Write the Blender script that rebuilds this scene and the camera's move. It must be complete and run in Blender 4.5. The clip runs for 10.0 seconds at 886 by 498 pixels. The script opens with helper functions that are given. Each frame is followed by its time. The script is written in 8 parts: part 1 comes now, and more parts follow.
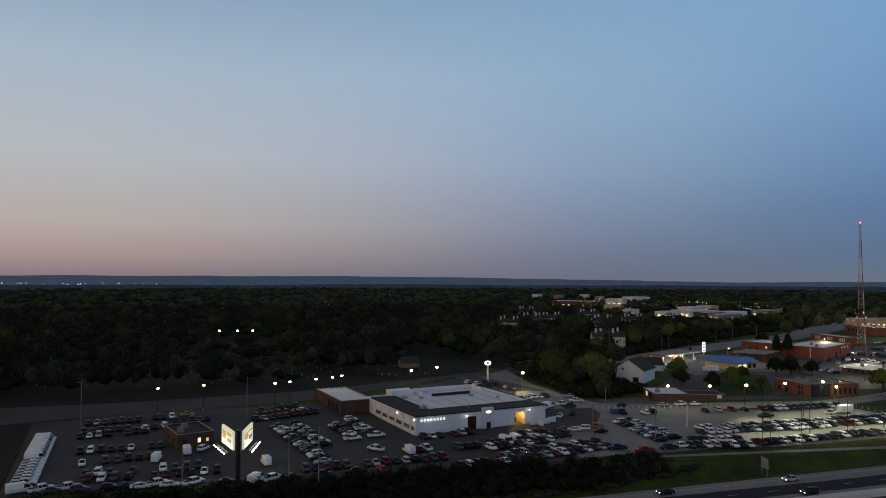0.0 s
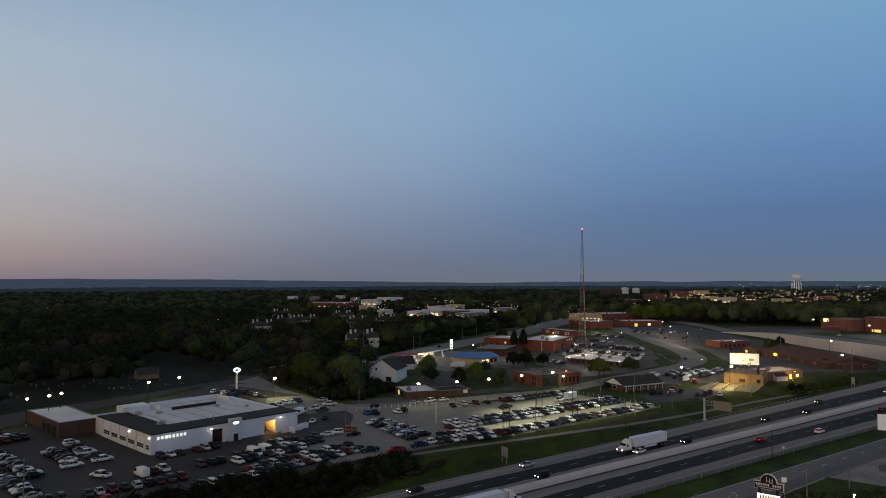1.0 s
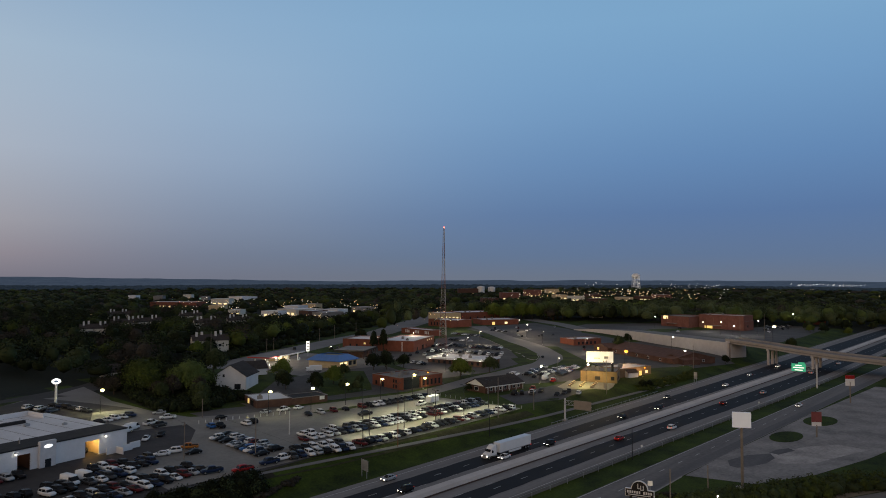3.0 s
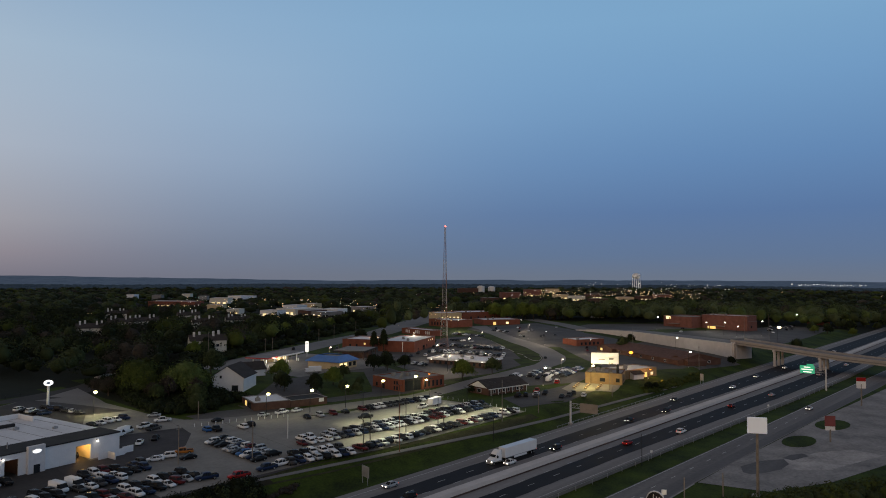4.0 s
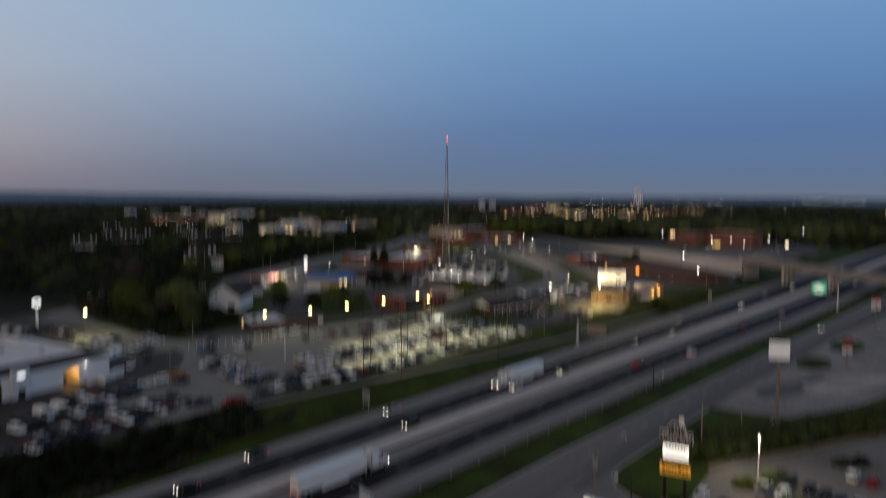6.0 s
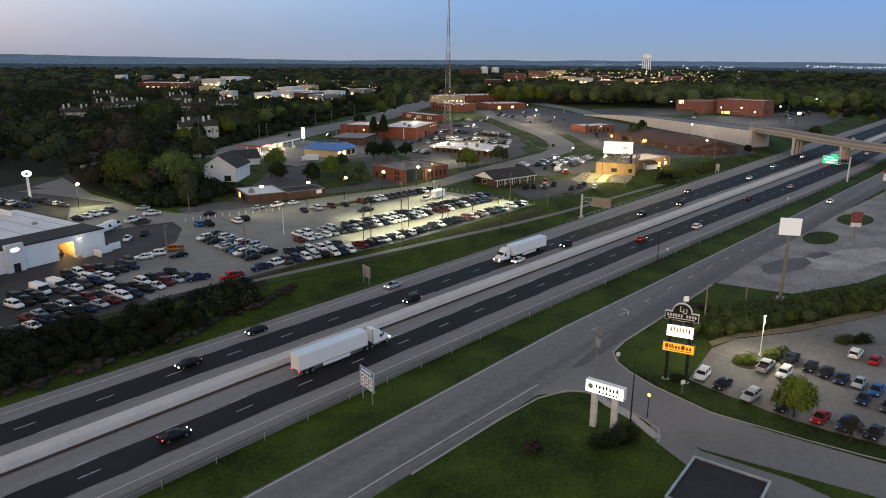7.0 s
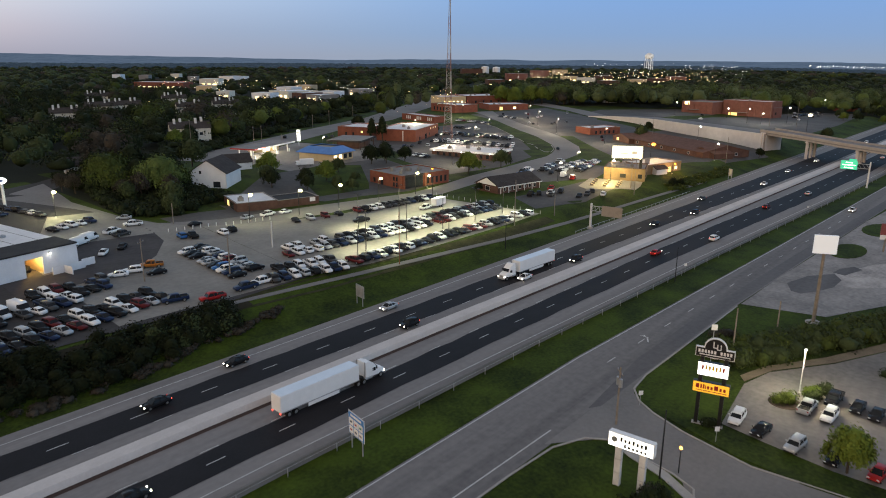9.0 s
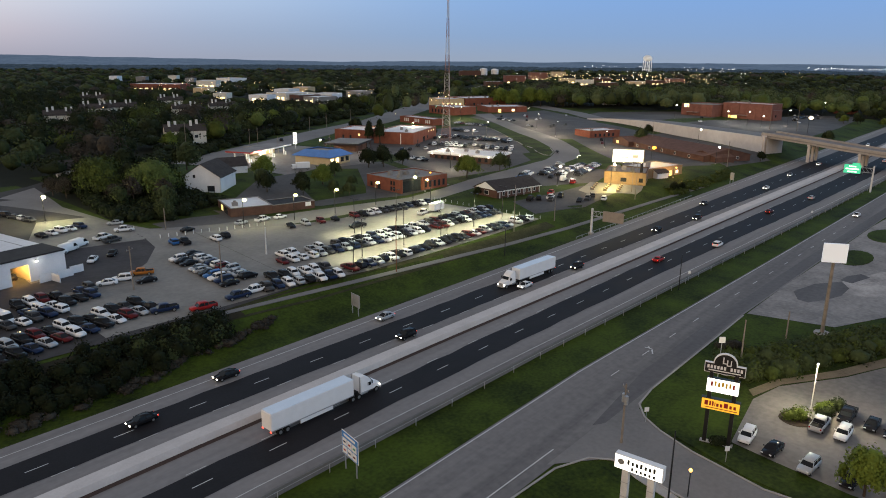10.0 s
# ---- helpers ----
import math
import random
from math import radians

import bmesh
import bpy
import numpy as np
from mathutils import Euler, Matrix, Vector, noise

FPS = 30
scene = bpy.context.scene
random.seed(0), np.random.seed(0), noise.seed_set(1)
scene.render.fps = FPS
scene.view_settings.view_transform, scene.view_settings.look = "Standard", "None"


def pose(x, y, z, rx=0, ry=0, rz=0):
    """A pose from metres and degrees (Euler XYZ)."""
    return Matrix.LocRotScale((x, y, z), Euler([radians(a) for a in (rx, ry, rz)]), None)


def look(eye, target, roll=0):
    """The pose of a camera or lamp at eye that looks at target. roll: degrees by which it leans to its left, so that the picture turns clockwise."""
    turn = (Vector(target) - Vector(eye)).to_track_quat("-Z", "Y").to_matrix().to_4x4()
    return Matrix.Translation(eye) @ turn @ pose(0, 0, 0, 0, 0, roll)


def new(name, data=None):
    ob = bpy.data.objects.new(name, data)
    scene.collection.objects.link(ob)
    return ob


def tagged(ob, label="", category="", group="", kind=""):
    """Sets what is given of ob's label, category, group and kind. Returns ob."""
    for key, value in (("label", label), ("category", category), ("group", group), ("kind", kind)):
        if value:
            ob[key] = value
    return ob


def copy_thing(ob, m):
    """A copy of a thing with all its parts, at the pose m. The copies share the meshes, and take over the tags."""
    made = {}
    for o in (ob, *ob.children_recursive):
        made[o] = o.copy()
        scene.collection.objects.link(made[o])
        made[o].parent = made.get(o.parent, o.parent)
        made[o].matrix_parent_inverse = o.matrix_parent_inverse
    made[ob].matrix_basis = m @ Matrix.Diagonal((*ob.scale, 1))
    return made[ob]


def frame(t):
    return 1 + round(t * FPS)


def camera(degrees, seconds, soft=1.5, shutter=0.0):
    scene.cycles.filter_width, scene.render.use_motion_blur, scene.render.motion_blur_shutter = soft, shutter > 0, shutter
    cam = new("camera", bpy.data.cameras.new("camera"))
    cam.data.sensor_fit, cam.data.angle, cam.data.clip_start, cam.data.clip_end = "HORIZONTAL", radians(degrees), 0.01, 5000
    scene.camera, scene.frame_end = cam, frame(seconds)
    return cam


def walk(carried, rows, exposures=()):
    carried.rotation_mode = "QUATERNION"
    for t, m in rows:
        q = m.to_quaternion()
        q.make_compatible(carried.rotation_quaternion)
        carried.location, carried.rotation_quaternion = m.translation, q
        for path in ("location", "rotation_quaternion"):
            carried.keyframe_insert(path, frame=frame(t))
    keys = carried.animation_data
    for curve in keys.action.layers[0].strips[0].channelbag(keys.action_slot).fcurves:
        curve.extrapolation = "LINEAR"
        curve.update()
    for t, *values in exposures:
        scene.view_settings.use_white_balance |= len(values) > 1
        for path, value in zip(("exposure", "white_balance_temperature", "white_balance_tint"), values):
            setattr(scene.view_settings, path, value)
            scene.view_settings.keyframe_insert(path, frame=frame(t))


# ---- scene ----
cam = camera(65.0, 10.0, soft=0.95, shutter=1.1)
PATH = [
    (0, (-32.40, -36.20, 54.47), (-1.84, 58.93, 58.53), 0.20),
    (0.1, (-32.09, -35.70, 54.46), (-1.37, 59.37, 58.58), 0.10),
    (0.2, (-31.77, -35.21, 54.46), (6.77, 56.97, 58.63), 0.10),
    (0.3, (-31.43, -34.71, 54.45), (19.74, 51.10, 58.68), 0.00),
    (0.4, (-31.09, -34.21, 54.44), (27.56, 46.67, 58.73), 0.00),
    (0.5, (-30.73, -33.72, 54.44), (30.13, 45.51, 58.77), -0.10),
    (1, (-28.82, -31.23, 54.40), (32.21, 47.87, 58.71), -0.10),
    (1.5, (-26.65, -28.54, 54.37), (34.31, 50.62, 58.66), -0.10),
    (1.7, (-25.69, -27.37, 54.39), (35.49, 51.62, 58.65), -0.10),
    (1.8, (-25.20, -26.76, 54.39), (36.33, 51.95, 58.64), -0.10),
    (1.9, (-24.69, -26.14, 54.41), (37.90, 51.73, 58.64), -0.10),
    (2, (-24.17, -25.50, 54.42), (42.60, 48.82, 58.64), 0.00),
    (2.1, (-23.63, -24.84, 54.44), (47.11, 45.71, 58.64), 0.00),
    (2.2, (-23.06, -24.14, 54.46), (49.06, 45.00, 58.65), 0.00),
    (2.4, (-21.93, -22.76, 54.52), (50.28, 46.29, 58.68), 0.00),
    (2.5, (-21.43, -22.13, 54.54), (50.78, 46.92, 58.68), 0.00),
    (2.6, (-20.93, -21.53, 54.54), (52.17, 46.58, 58.68), -0.00),
    (2.7, (-20.45, -20.93, 54.55), (53.71, 46.03, 58.67), -0.00),
    (2.8, (-19.97, -20.34, 54.55), (55.05, 45.64, 58.67), -0.00),
    (2.9, (-19.51, -19.76, 54.56), (56.03, 45.64, 58.67), 0.10),
    (3.1, (-18.63, -18.62, 54.54), (57.08, 46.58, 58.63), 0.10),
    (3.8, (-15.58, -14.84, 54.50), (60.15, 50.34, 58.54), 0.20),
    (4, (-14.68, -13.82, 54.51), (61.05, 51.36, 58.54), 0.20),
    (4.1, (-14.22, -13.33, 54.52), (61.49, 51.86, 58.79), 0.20),
    (4.2, (-13.77, -12.84, 54.53), (61.88, 52.31, 60.18), 0.20),
    (4.3, (-13.30, -12.36, 54.54), (62.23, 52.71, 62.39), 0.20),
    (4.4, (-12.83, -11.88, 54.54), (62.61, 53.14, 63.54), 0.20),
    (4.5, (-12.37, -11.41, 54.55), (63.05, 53.61, 63.69), 0.20),
    (5, (-10.00, -9.01, 54.55), (65.39, 56.06, 63.68), 0.31),
    (5.5, (-7.62, -6.58, 54.51), (67.88, 58.46, 62.76), 0.33),
    (5.6, (-7.13, -6.10, 54.50), (68.47, 59.01, 61.25), 0.34),
    (5.7, (-6.63, -5.63, 54.48), (69.09, 59.57, 58.42), 0.34),
    (5.8, (-6.13, -5.15, 54.47), (69.66, 60.08, 54.50), 0.24),
    (5.9, (-5.62, -4.67, 54.46), (70.13, 60.50, 50.67), 0.25),
    (6, (-5.12, -4.20, 54.46), (70.46, 60.79, 46.44), 0.25),
    (6.1, (-4.61, -3.74, 54.47), (70.69, 61.04, 42.88), 0.25),
    (6.2, (-4.11, -3.27, 54.47), (70.81, 61.17, 39.19), 0.26),
    (6.3, (-3.61, -2.80, 54.49), (70.85, 61.24, 35.67), 0.26),
    (6.4, (-3.11, -2.35, 54.50), (70.89, 61.31, 32.79), 0.26),
    (6.5, (-2.62, -1.90, 54.54), (71.00, 61.44, 30.70), 0.27),
    (6.6, (-2.15, -1.48, 54.58), (71.20, 61.62, 29.31), 0.27),
    (6.8, (-1.27, -0.75, 54.75), (71.86, 62.17, 28.43), 0.38),
    (7, (-0.33, 0.07, 54.88), (72.72, 62.95, 28.25), 0.38),
    (7.3, (1.22, 1.49, 54.97), (74.27, 64.37, 28.34), 0.39),
    (7.5, (2.28, 2.46, 55.02), (75.32, 65.34, 28.37), 0.40),
    (8, (5.12, 5.00, 55.02), (78.15, 67.89, 28.37), 0.41),
    (8.5, (8.09, 7.53, 55.00), (81.11, 70.42, 28.30), 0.42),
    (9, (11.00, 9.93, 55.08), (84.00, 72.84, 28.38), 0.44),
    (9.5, (13.37, 11.90, 55.23), (86.59, 74.90, 29.34), 0.47),
    (10, (14.55, 12.95, 55.23), (87.77, 75.71, 28.77), 0.50),
]
walk(cam, [(t, look(eye, target, roll)) for t, eye, target, roll in PATH],
     exposures=[(0, -0.16, 6620, 10), (0.5, -0.2, 6780, 11.5), (1.5, -0.05, 6900, 11.5), (4.0, -0.04, 6940, 11.5), (4.6, -0.06, 6760, 12), (5.7, -0.07, 6740, 12), (6.05, -0.05, 6800, 12), (6.2, 0.24, 6800, 11.5), (7.2, 1.06, 6920, 8), (10, 1.06, 6920, 8)])

# ---- world: dusk sky, warm towards the sunset, deep blue away from it ----
world = bpy.data.worlds.new("dusk_sky")
scene.world = world
world.use_nodes = True
wn, wl = world.node_tree.nodes, world.node_tree.links
wn.clear()
w_out = wn.new("ShaderNodeOutputWorld")
w_bg = wn.new("ShaderNodeBackground")
w_co = wn.new("ShaderNodeTexCoord")
w_sep = wn.new("ShaderNodeSeparateXYZ")
wl.new(w_co.outputs["Generated"], w_sep.inputs[0])


def lin(r, g, b):
    """Linear colour from 0-255 display values."""
    return tuple(((v / 255 + 0.055) / 1.055) ** 2.4 if v > 10 else v / 3294 for v in (r, g, b)) + (1.0,)


def sky_ramp(stops):
    ramp = wn.new("ShaderNodeValToRGB")
    els = ramp.color_ramp.elements
    while len(els) < len(stops):
        els.new(0.5)
    for e, (p, c) in zip(els, stops):
        e.position, e.color = p, lin(*c)
    wl.new(w_sep.outputs["Z"], ramp.inputs[0])
    return ramp


# positions are the sine of the elevation
SUNSET_SKY = [(0.0, (140, 128, 134)), (0.03, (178, 156, 152)), (0.07, (192, 180, 174)), (0.16, (189, 195, 202)),
              (0.28, (172, 191, 209)), (0.40, (136, 164, 196)), (0.48, (130, 158, 190)), (0.64, (130, 132, 140)), (1.0, (106, 95, 90))]
VEIL_SKY = [(0.0, (114, 117, 136)), (0.03, (128, 132, 150)), (0.07, (146, 153, 171)), (0.16, (166, 180, 201)),
            (0.28, (166, 189, 212)), (0.40, (140, 169, 202)), (0.48, (132, 161, 194)), (0.64, (130, 132, 140)), (1.0, (106, 95, 90))]
FAR_SKY = [(0.0, (108, 119, 138)), (0.03, (102, 122, 149)), (0.08, (107, 133, 167)), (0.14, (119, 151, 188)),
           (0.22, (128, 166, 205)), (0.34, (127, 171, 211)), (0.48, (118, 164, 205)), (0.64, (118, 122, 136)), (1.0, (104, 94, 90))]
ramp_a, ramp_b, ramp_v = sky_ramp(SUNSET_SKY), sky_ramp(FAR_SKY), sky_ramp(VEIL_SKY)


def toward(azimuth, lo, hi):
    dot = wn.new("ShaderNodeVectorMath")
    dot.operation = "DOT_PRODUCT"
    dot.inputs[1].default_value = (math.cos(radians(azimuth)), math.sin(radians(azimuth)), 0.0)
    wl.new(w_co.outputs["Generated"], dot.inputs[0])
    m = wn.new("ShaderNodeMapRange")
    m.interpolation_type = "SMOOTHSTEP"
    m.inputs["From Min"].default_value = lo
    m.inputs["From Max"].default_value = hi
    wl.new(dot.outputs["Value"], m.inputs["Value"])
    return m


def sky_mix(factor, a, b):
    mix = wn.new("ShaderNodeMix")
    mix.data_type = "RGBA"
    wl.new(factor.outputs["Result"], mix.inputs["Factor"])
    wl.new(a, mix.inputs[6])
    wl.new(b, mix.inputs[7])
    return mix.outputs[2]


# the afterglow where the sun has set
GLOW_SKY = [(0.0, (226, 150, 100)), (0.05, (255, 196, 132)), (0.15, (255, 222, 180)), (0.35, (224, 208, 194)), (0.6, (140, 138, 146)), (1.0, (98, 91, 90))]
ramp_c = sky_ramp(GLOW_SKY)
# the deeper blue low in the sky away from the sunset
DEEP_SKY = [(0.0, (104, 118, 140)), (0.03, (95, 119, 154)), (0.09, (88, 121, 168)), (0.16, (96, 137, 186)), (0.26, (110, 156, 202)), (0.34, (119, 166, 208)), (0.48, (118, 164, 205)), (0.64, (118, 122, 136)), (1.0, (104, 94, 90))]
ramp_d = sky_ramp(DEEP_SKY)
sky_col = sky_mix(toward(135, -0.28, 0.9), ramp_b.outputs[0], ramp_v.outputs[0])
sky_col = sky_mix(toward(135, 0.2, 0.95), sky_col, ramp_a.outputs[0])
sky_col = sky_mix(toward(5, 0.6, 1.02), sky_col, ramp_d.outputs[0])
sky_col = sky_mix(toward(190, 0.15, 1.0), sky_col, ramp_c.outputs[0])
wl.new(sky_col, w_bg.inputs["Color"])
w_bg.inputs["Strength"].default_value = 1.0
wl.new(w_bg.outputs[0], w_out.inputs[0])


# ---- materials ----
def surface(name, c1, c2, scale=0.3, rough=0.8, metal=0.0, bump=0.0, fine=None, random_amount=0.0, emit=None, strength=0.0, streak=None, spec=None):
    """Two colours mixed by noise at two scales, in metres, with fine relief."""
    m = bpy.data.materials.new(name)
    m.use_nodes = True
    n, l = m.node_tree.nodes, m.node_tree.links
    b = n["Principled BSDF"]
    b.inputs["Roughness"].default_value = rough
    b.inputs["Metallic"].default_value = metal
    b.inputs["Specular IOR Level"].default_value = spec if spec is not None else 0.12 if rough > 0.74 else 0.5
    geo = n.new("ShaderNodeNewGeometry")
    big = n.new("ShaderNodeTexNoise")
    big.inputs["Scale"].default_value = scale
    big.inputs["Detail"].default_value = 6
    big.inputs["Roughness"].default_value = 0.65
    small = n.new("ShaderNodeTexNoise")
    small.inputs["Scale"].default_value = fine or scale * 14
    small.inputs["Detail"].default_value = 3
    if streak:
        turn = n.new("ShaderNodeMapping")
        turn.inputs["Scale"].default_value = streak
        l.new(geo.outputs["Position"], turn.inputs["Vector"])
        l.new(turn.outputs[0], big.inputs["Vector"])
    else:
        l.new(geo.outputs["Position"], big.inputs["Vector"])
    l.new(geo.outputs["Position"], small.inputs["Vector"])
    add = n.new("ShaderNodeMath")
    add.operation = "MULTIPLY_ADD"
    add.inputs[1].default_value = 0.45
    l.new(small.outputs["Fac"], add.inputs[0])
    l.new(big.outputs["Fac"], add.inputs[2])
    rng = n.new("ShaderNodeMapRange")
    rng.inputs["From Min"].default_value = 0.5
    rng.inputs["From Max"].default_value = 0.95
    l.new(add.outputs[0], rng.inputs["Value"])
    mix = n.new("ShaderNodeMix")
    mix.data_type = "RGBA"
    mix.inputs[6].default_value = (*c1, 1)
    mix.inputs[7].default_value = (*c2, 1)
    l.new(rng.outputs[0], mix.inputs["Factor"])
    out = mix.outputs[2]
    if random_amount:
        info = n.new("ShaderNodeObjectInfo")
        isl = n.new("ShaderNodeMath")
        isl.operation = "ADD"
        l.new(info.outputs["Random"], isl.inputs[0])
        l.new(geo.outputs["Random Per Island"], isl.inputs[1])
        frac = n.new("ShaderNodeMath")
        frac.operation = "FRACT"
        l.new(isl.outputs[0], frac.inputs[0])
        hsv = n.new("ShaderNodeHueSaturation")
        val = n.new("ShaderNodeMapRange")
        val.inputs["To Min"].default_value = 1 - random_amount
        val.inputs["To Max"].default_value = 1 + random_amount
        l.new(frac.outputs[0], val.inputs["Value"])
        l.new(val.outputs[0], hsv.inputs["Value"])
        l.new(out, hsv.inputs["Color"])
        out = hsv.outputs[0]
    l.new(out, b.inputs["Base Color"])
    if bump:
        bm_ = n.new("ShaderNodeBump")
        bm_.inputs["Strength"].default_value = bump
        bm_.inputs["Distance"].default_value = 0.05
        l.new(small.outputs["Fac"], bm_.inputs["Height"])
        l.new(bm_.outputs[0], b.inputs["Normal"])
    if emit:
        b.inputs["Emission Color"].default_value = (*emit, 1)
        b.inputs["Emission Strength"].default_value = strength
    return m


def glow(name, colour, strength):
    m = bpy.data.materials.new(name)
    m.use_nodes = True
    b = m.node_tree.nodes["Principled BSDF"]
    b.inputs["Base Color"].default_value = (*colour, 1)
    b.inputs["Emission Color"].default_value = (*colour, 1)
    b.inputs["Emission Strength"].default_value = strength
    return m


GRASS = surface("grass", (0.007, 0.0125, 0.0025), (0.058, 0.088, 0.009), 0.07, 0.95, bump=0.6, fine=1.6)
DIMFLOOR = surface("dimmed_floor", (0.008, 0.010, 0.006), (0.019, 0.021, 0.011), 0.02, 0.95, bump=0.4, fine=0.8)
ROUGHGRASS = surface("rough_grass", (0.020, 0.022, 0.009), (0.058, 0.056, 0.026), 0.3, 0.95, bump=0.6, fine=1.8)
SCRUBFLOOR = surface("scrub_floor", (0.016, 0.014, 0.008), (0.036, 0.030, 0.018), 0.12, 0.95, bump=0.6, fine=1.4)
DIRT = surface("bare_dirt", (0.13, 0.105, 0.075), (0.22, 0.18, 0.13), 0.2, 0.95, bump=0.5)
ASPHALT = surface("new_asphalt", (0.0123, 0.0111, 0.0127), (0.0213, 0.0197, 0.0221), 0.08, 0.75, bump=0.2, fine=3)
CONCRETE = surface("road_concrete", (0.1692, 0.1598, 0.1579), (0.2463, 0.2331, 0.2294), 0.3, 0.85, bump=0.1, fine=0.8, streak=(0.04, 1.0, 1.0))
BARRIER = surface("barrier_concrete", (0.4680, 0.4365, 0.4230), (0.5760, 0.5400, 0.5220), 0.2, 0.85, bump=0.2)
TRACKROAD = surface("track_worn_paving", (0.1135, 0.1079, 0.1097), (0.2093, 0.1981, 0.1934), 0.2, 0.85, bump=0.1, fine=0.8, streak=(0.03, 1.0, 1.0))
OLDROAD = surface("old_road_paving", (0.1455, 0.1387, 0.1358), (0.2134, 0.2037, 0.1988), 0.05, 0.85, bump=0.2, fine=1.4)
LOTPAVE = surface("lot_paving", (0.1275, 0.1193, 0.1122), (0.2397, 0.2264, 0.2122), 0.05, 0.85, bump=0.25, fine=1.0)
# base colour raised to carry part of the lot lamps' light
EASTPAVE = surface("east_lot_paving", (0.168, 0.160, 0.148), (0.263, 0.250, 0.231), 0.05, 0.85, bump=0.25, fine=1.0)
# asphalt, with the dimness of the west end darkened into its colour
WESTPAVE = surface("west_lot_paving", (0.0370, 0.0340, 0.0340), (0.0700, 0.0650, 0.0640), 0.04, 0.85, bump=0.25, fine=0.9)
TARPATCH = surface("newer_tarmac", (0.040, 0.036, 0.038), (0.074, 0.068, 0.070), 0.08, 0.85, bump=0.2, fine=0.8)
DARKLOT = surface("dark_lot_paving", (0.060, 0.057, 0.057), (0.108, 0.102, 0.100), 0.06, 0.85, bump=0.2, fine=1.0)
BROWNSHINGLE = surface("brown_shingles", (0.085, 0.048, 0.039), (0.14, 0.080, 0.064), 0.4, 0.9, bump=0.5, fine=4)
GRAVEL = surface("pale_gravel", (0.135, 0.130, 0.130), (0.33, 0.312, 0.300), 0.07, 0.95, bump=0.6, fine=1.0)
KERB = surface("kerb_concrete", (0.28, 0.265, 0.25), (0.38, 0.36, 0.34), 0.5, 0.85)
DECKGREY = surface("weathered_deck_concrete", (0.27, 0.25, 0.235), (0.37, 0.345, 0.325), 0.3, 0.88, bump=0.2)
LANEGREY = surface("worn_lane_paving", (0.0880, 0.0850, 0.0880), (0.1500, 0.1440, 0.1460), 0.15, 0.85, bump=0.1, fine=0.8, streak=(0.04, 1.0, 1.0))
PALEGRAVEL = surface("dusty_gravel", (0.20, 0.19, 0.185), (0.46, 0.43, 0.41), 0.12, 0.95, bump=0.5, fine=1.2)
GUTTER = surface("gutter_brown", (0.0440, 0.0320, 0.0288), (0.0920, 0.0640, 0.0560), 0.3, 0.9, bump=0.2, streak=(0.05, 1.0, 1.0))
WALLGREY = surface("stained_wall_concrete", (0.115, 0.112, 0.110), (0.19, 0.184, 0.178), 0.3, 0.88, bump=0.2, streak=(0.2, 1.0, 0.3))
PAINT_W = surface("road_paint", (0.440, 0.440, 0.432), (0.592, 0.592, 0.584), 0.8, 0.7)
WALLWHITE = surface("white_painted_wall", (0.66, 0.67, 0.70), (0.78, 0.79, 0.81), 0.25, 0.7, bump=0.1)
METALROOF = surface("pale_roof_membrane", (0.52, 0.52, 0.54), (0.70, 0.70, 0.72), 0.09, 0.7, bump=0.1)
DARKROOF = surface("dark_roofing", (0.022, 0.022, 0.024), (0.045, 0.044, 0.046), 0.2, 0.85, bump=0.3)
SHINGLE = surface("grey_shingles", (0.036, 0.032, 0.031), (0.066, 0.058, 0.056), 0.5, 0.9, bump=0.5, fine=4)
BRICK = surface("red_brick", (0.15, 0.055, 0.038), (0.23, 0.085, 0.058), 0.3, 0.9, bump=0.4, fine=5)
THEATREBRICK = surface("rose_brick", (0.150, 0.066, 0.053), (0.215, 0.098, 0.078), 0.3, 0.9, bump=0.4, fine=5)
BROWNBRICK = surface("brown_brick", (0.075, 0.043, 0.035), (0.12, 0.068, 0.054), 0.4, 0.9, bump=0.4, fine=5)
BARWALL = surface("bar_stucco", (0.21, 0.145, 0.085), (0.30, 0.215, 0.13), 0.4, 0.85, bump=0.2)
CREAMWALL = surface("cream_siding", (0.56, 0.53, 0.46), (0.68, 0.65, 0.57), 0.4, 0.85, bump=0.1)
TANWALL = surface("tan_stucco", (0.48, 0.37, 0.22), (0.60, 0.47, 0.29), 0.4, 0.85, bump=0.2)
GREYROOF = surface("gravel_roof", (0.16, 0.155, 0.15), (0.27, 0.26, 0.255), 0.12, 0.9, bump=0.3)
BLUEROOF = surface("blue_metal_roof", (0.05, 0.15, 0.40), (0.07, 0.20, 0.52), 0.4, 0.45)
REDPAINT = surface("red_fascia", (0.42, 0.03, 0.025), (0.55, 0.05, 0.04), 0.5, 0.6)
BLACKMETAL = surface("black_steel", (0.010, 0.010, 0.011), (0.022, 0.022, 0.024), 0.6, 0.5, metal=0.4)
GALV = surface("galvanised_steel", (0.30, 0.31, 0.32), (0.45, 0.46, 0.47), 0.6, 0.5, metal=0.6)
TIMBER = surface("weathered_pole_timber", (0.16, 0.135, 0.11), (0.26, 0.225, 0.19), 0.7, 0.9, bump=0.3)
STONE = surface("pale_stone", (0.50, 0.50, 0.50), (0.68, 0.68, 0.67), 0.7, 0.8)
GLASS = surface("dark_window_glass", (0.015, 0.018, 0.022), (0.03, 0.035, 0.04), 0.5, 0.12)
LITGLASS = glow("lit_window", (1.0, 0.74, 0.36), 1.6)
LITGOLD = glow("lit_doorway", (1.0, 0.66, 0.20), 1.0)
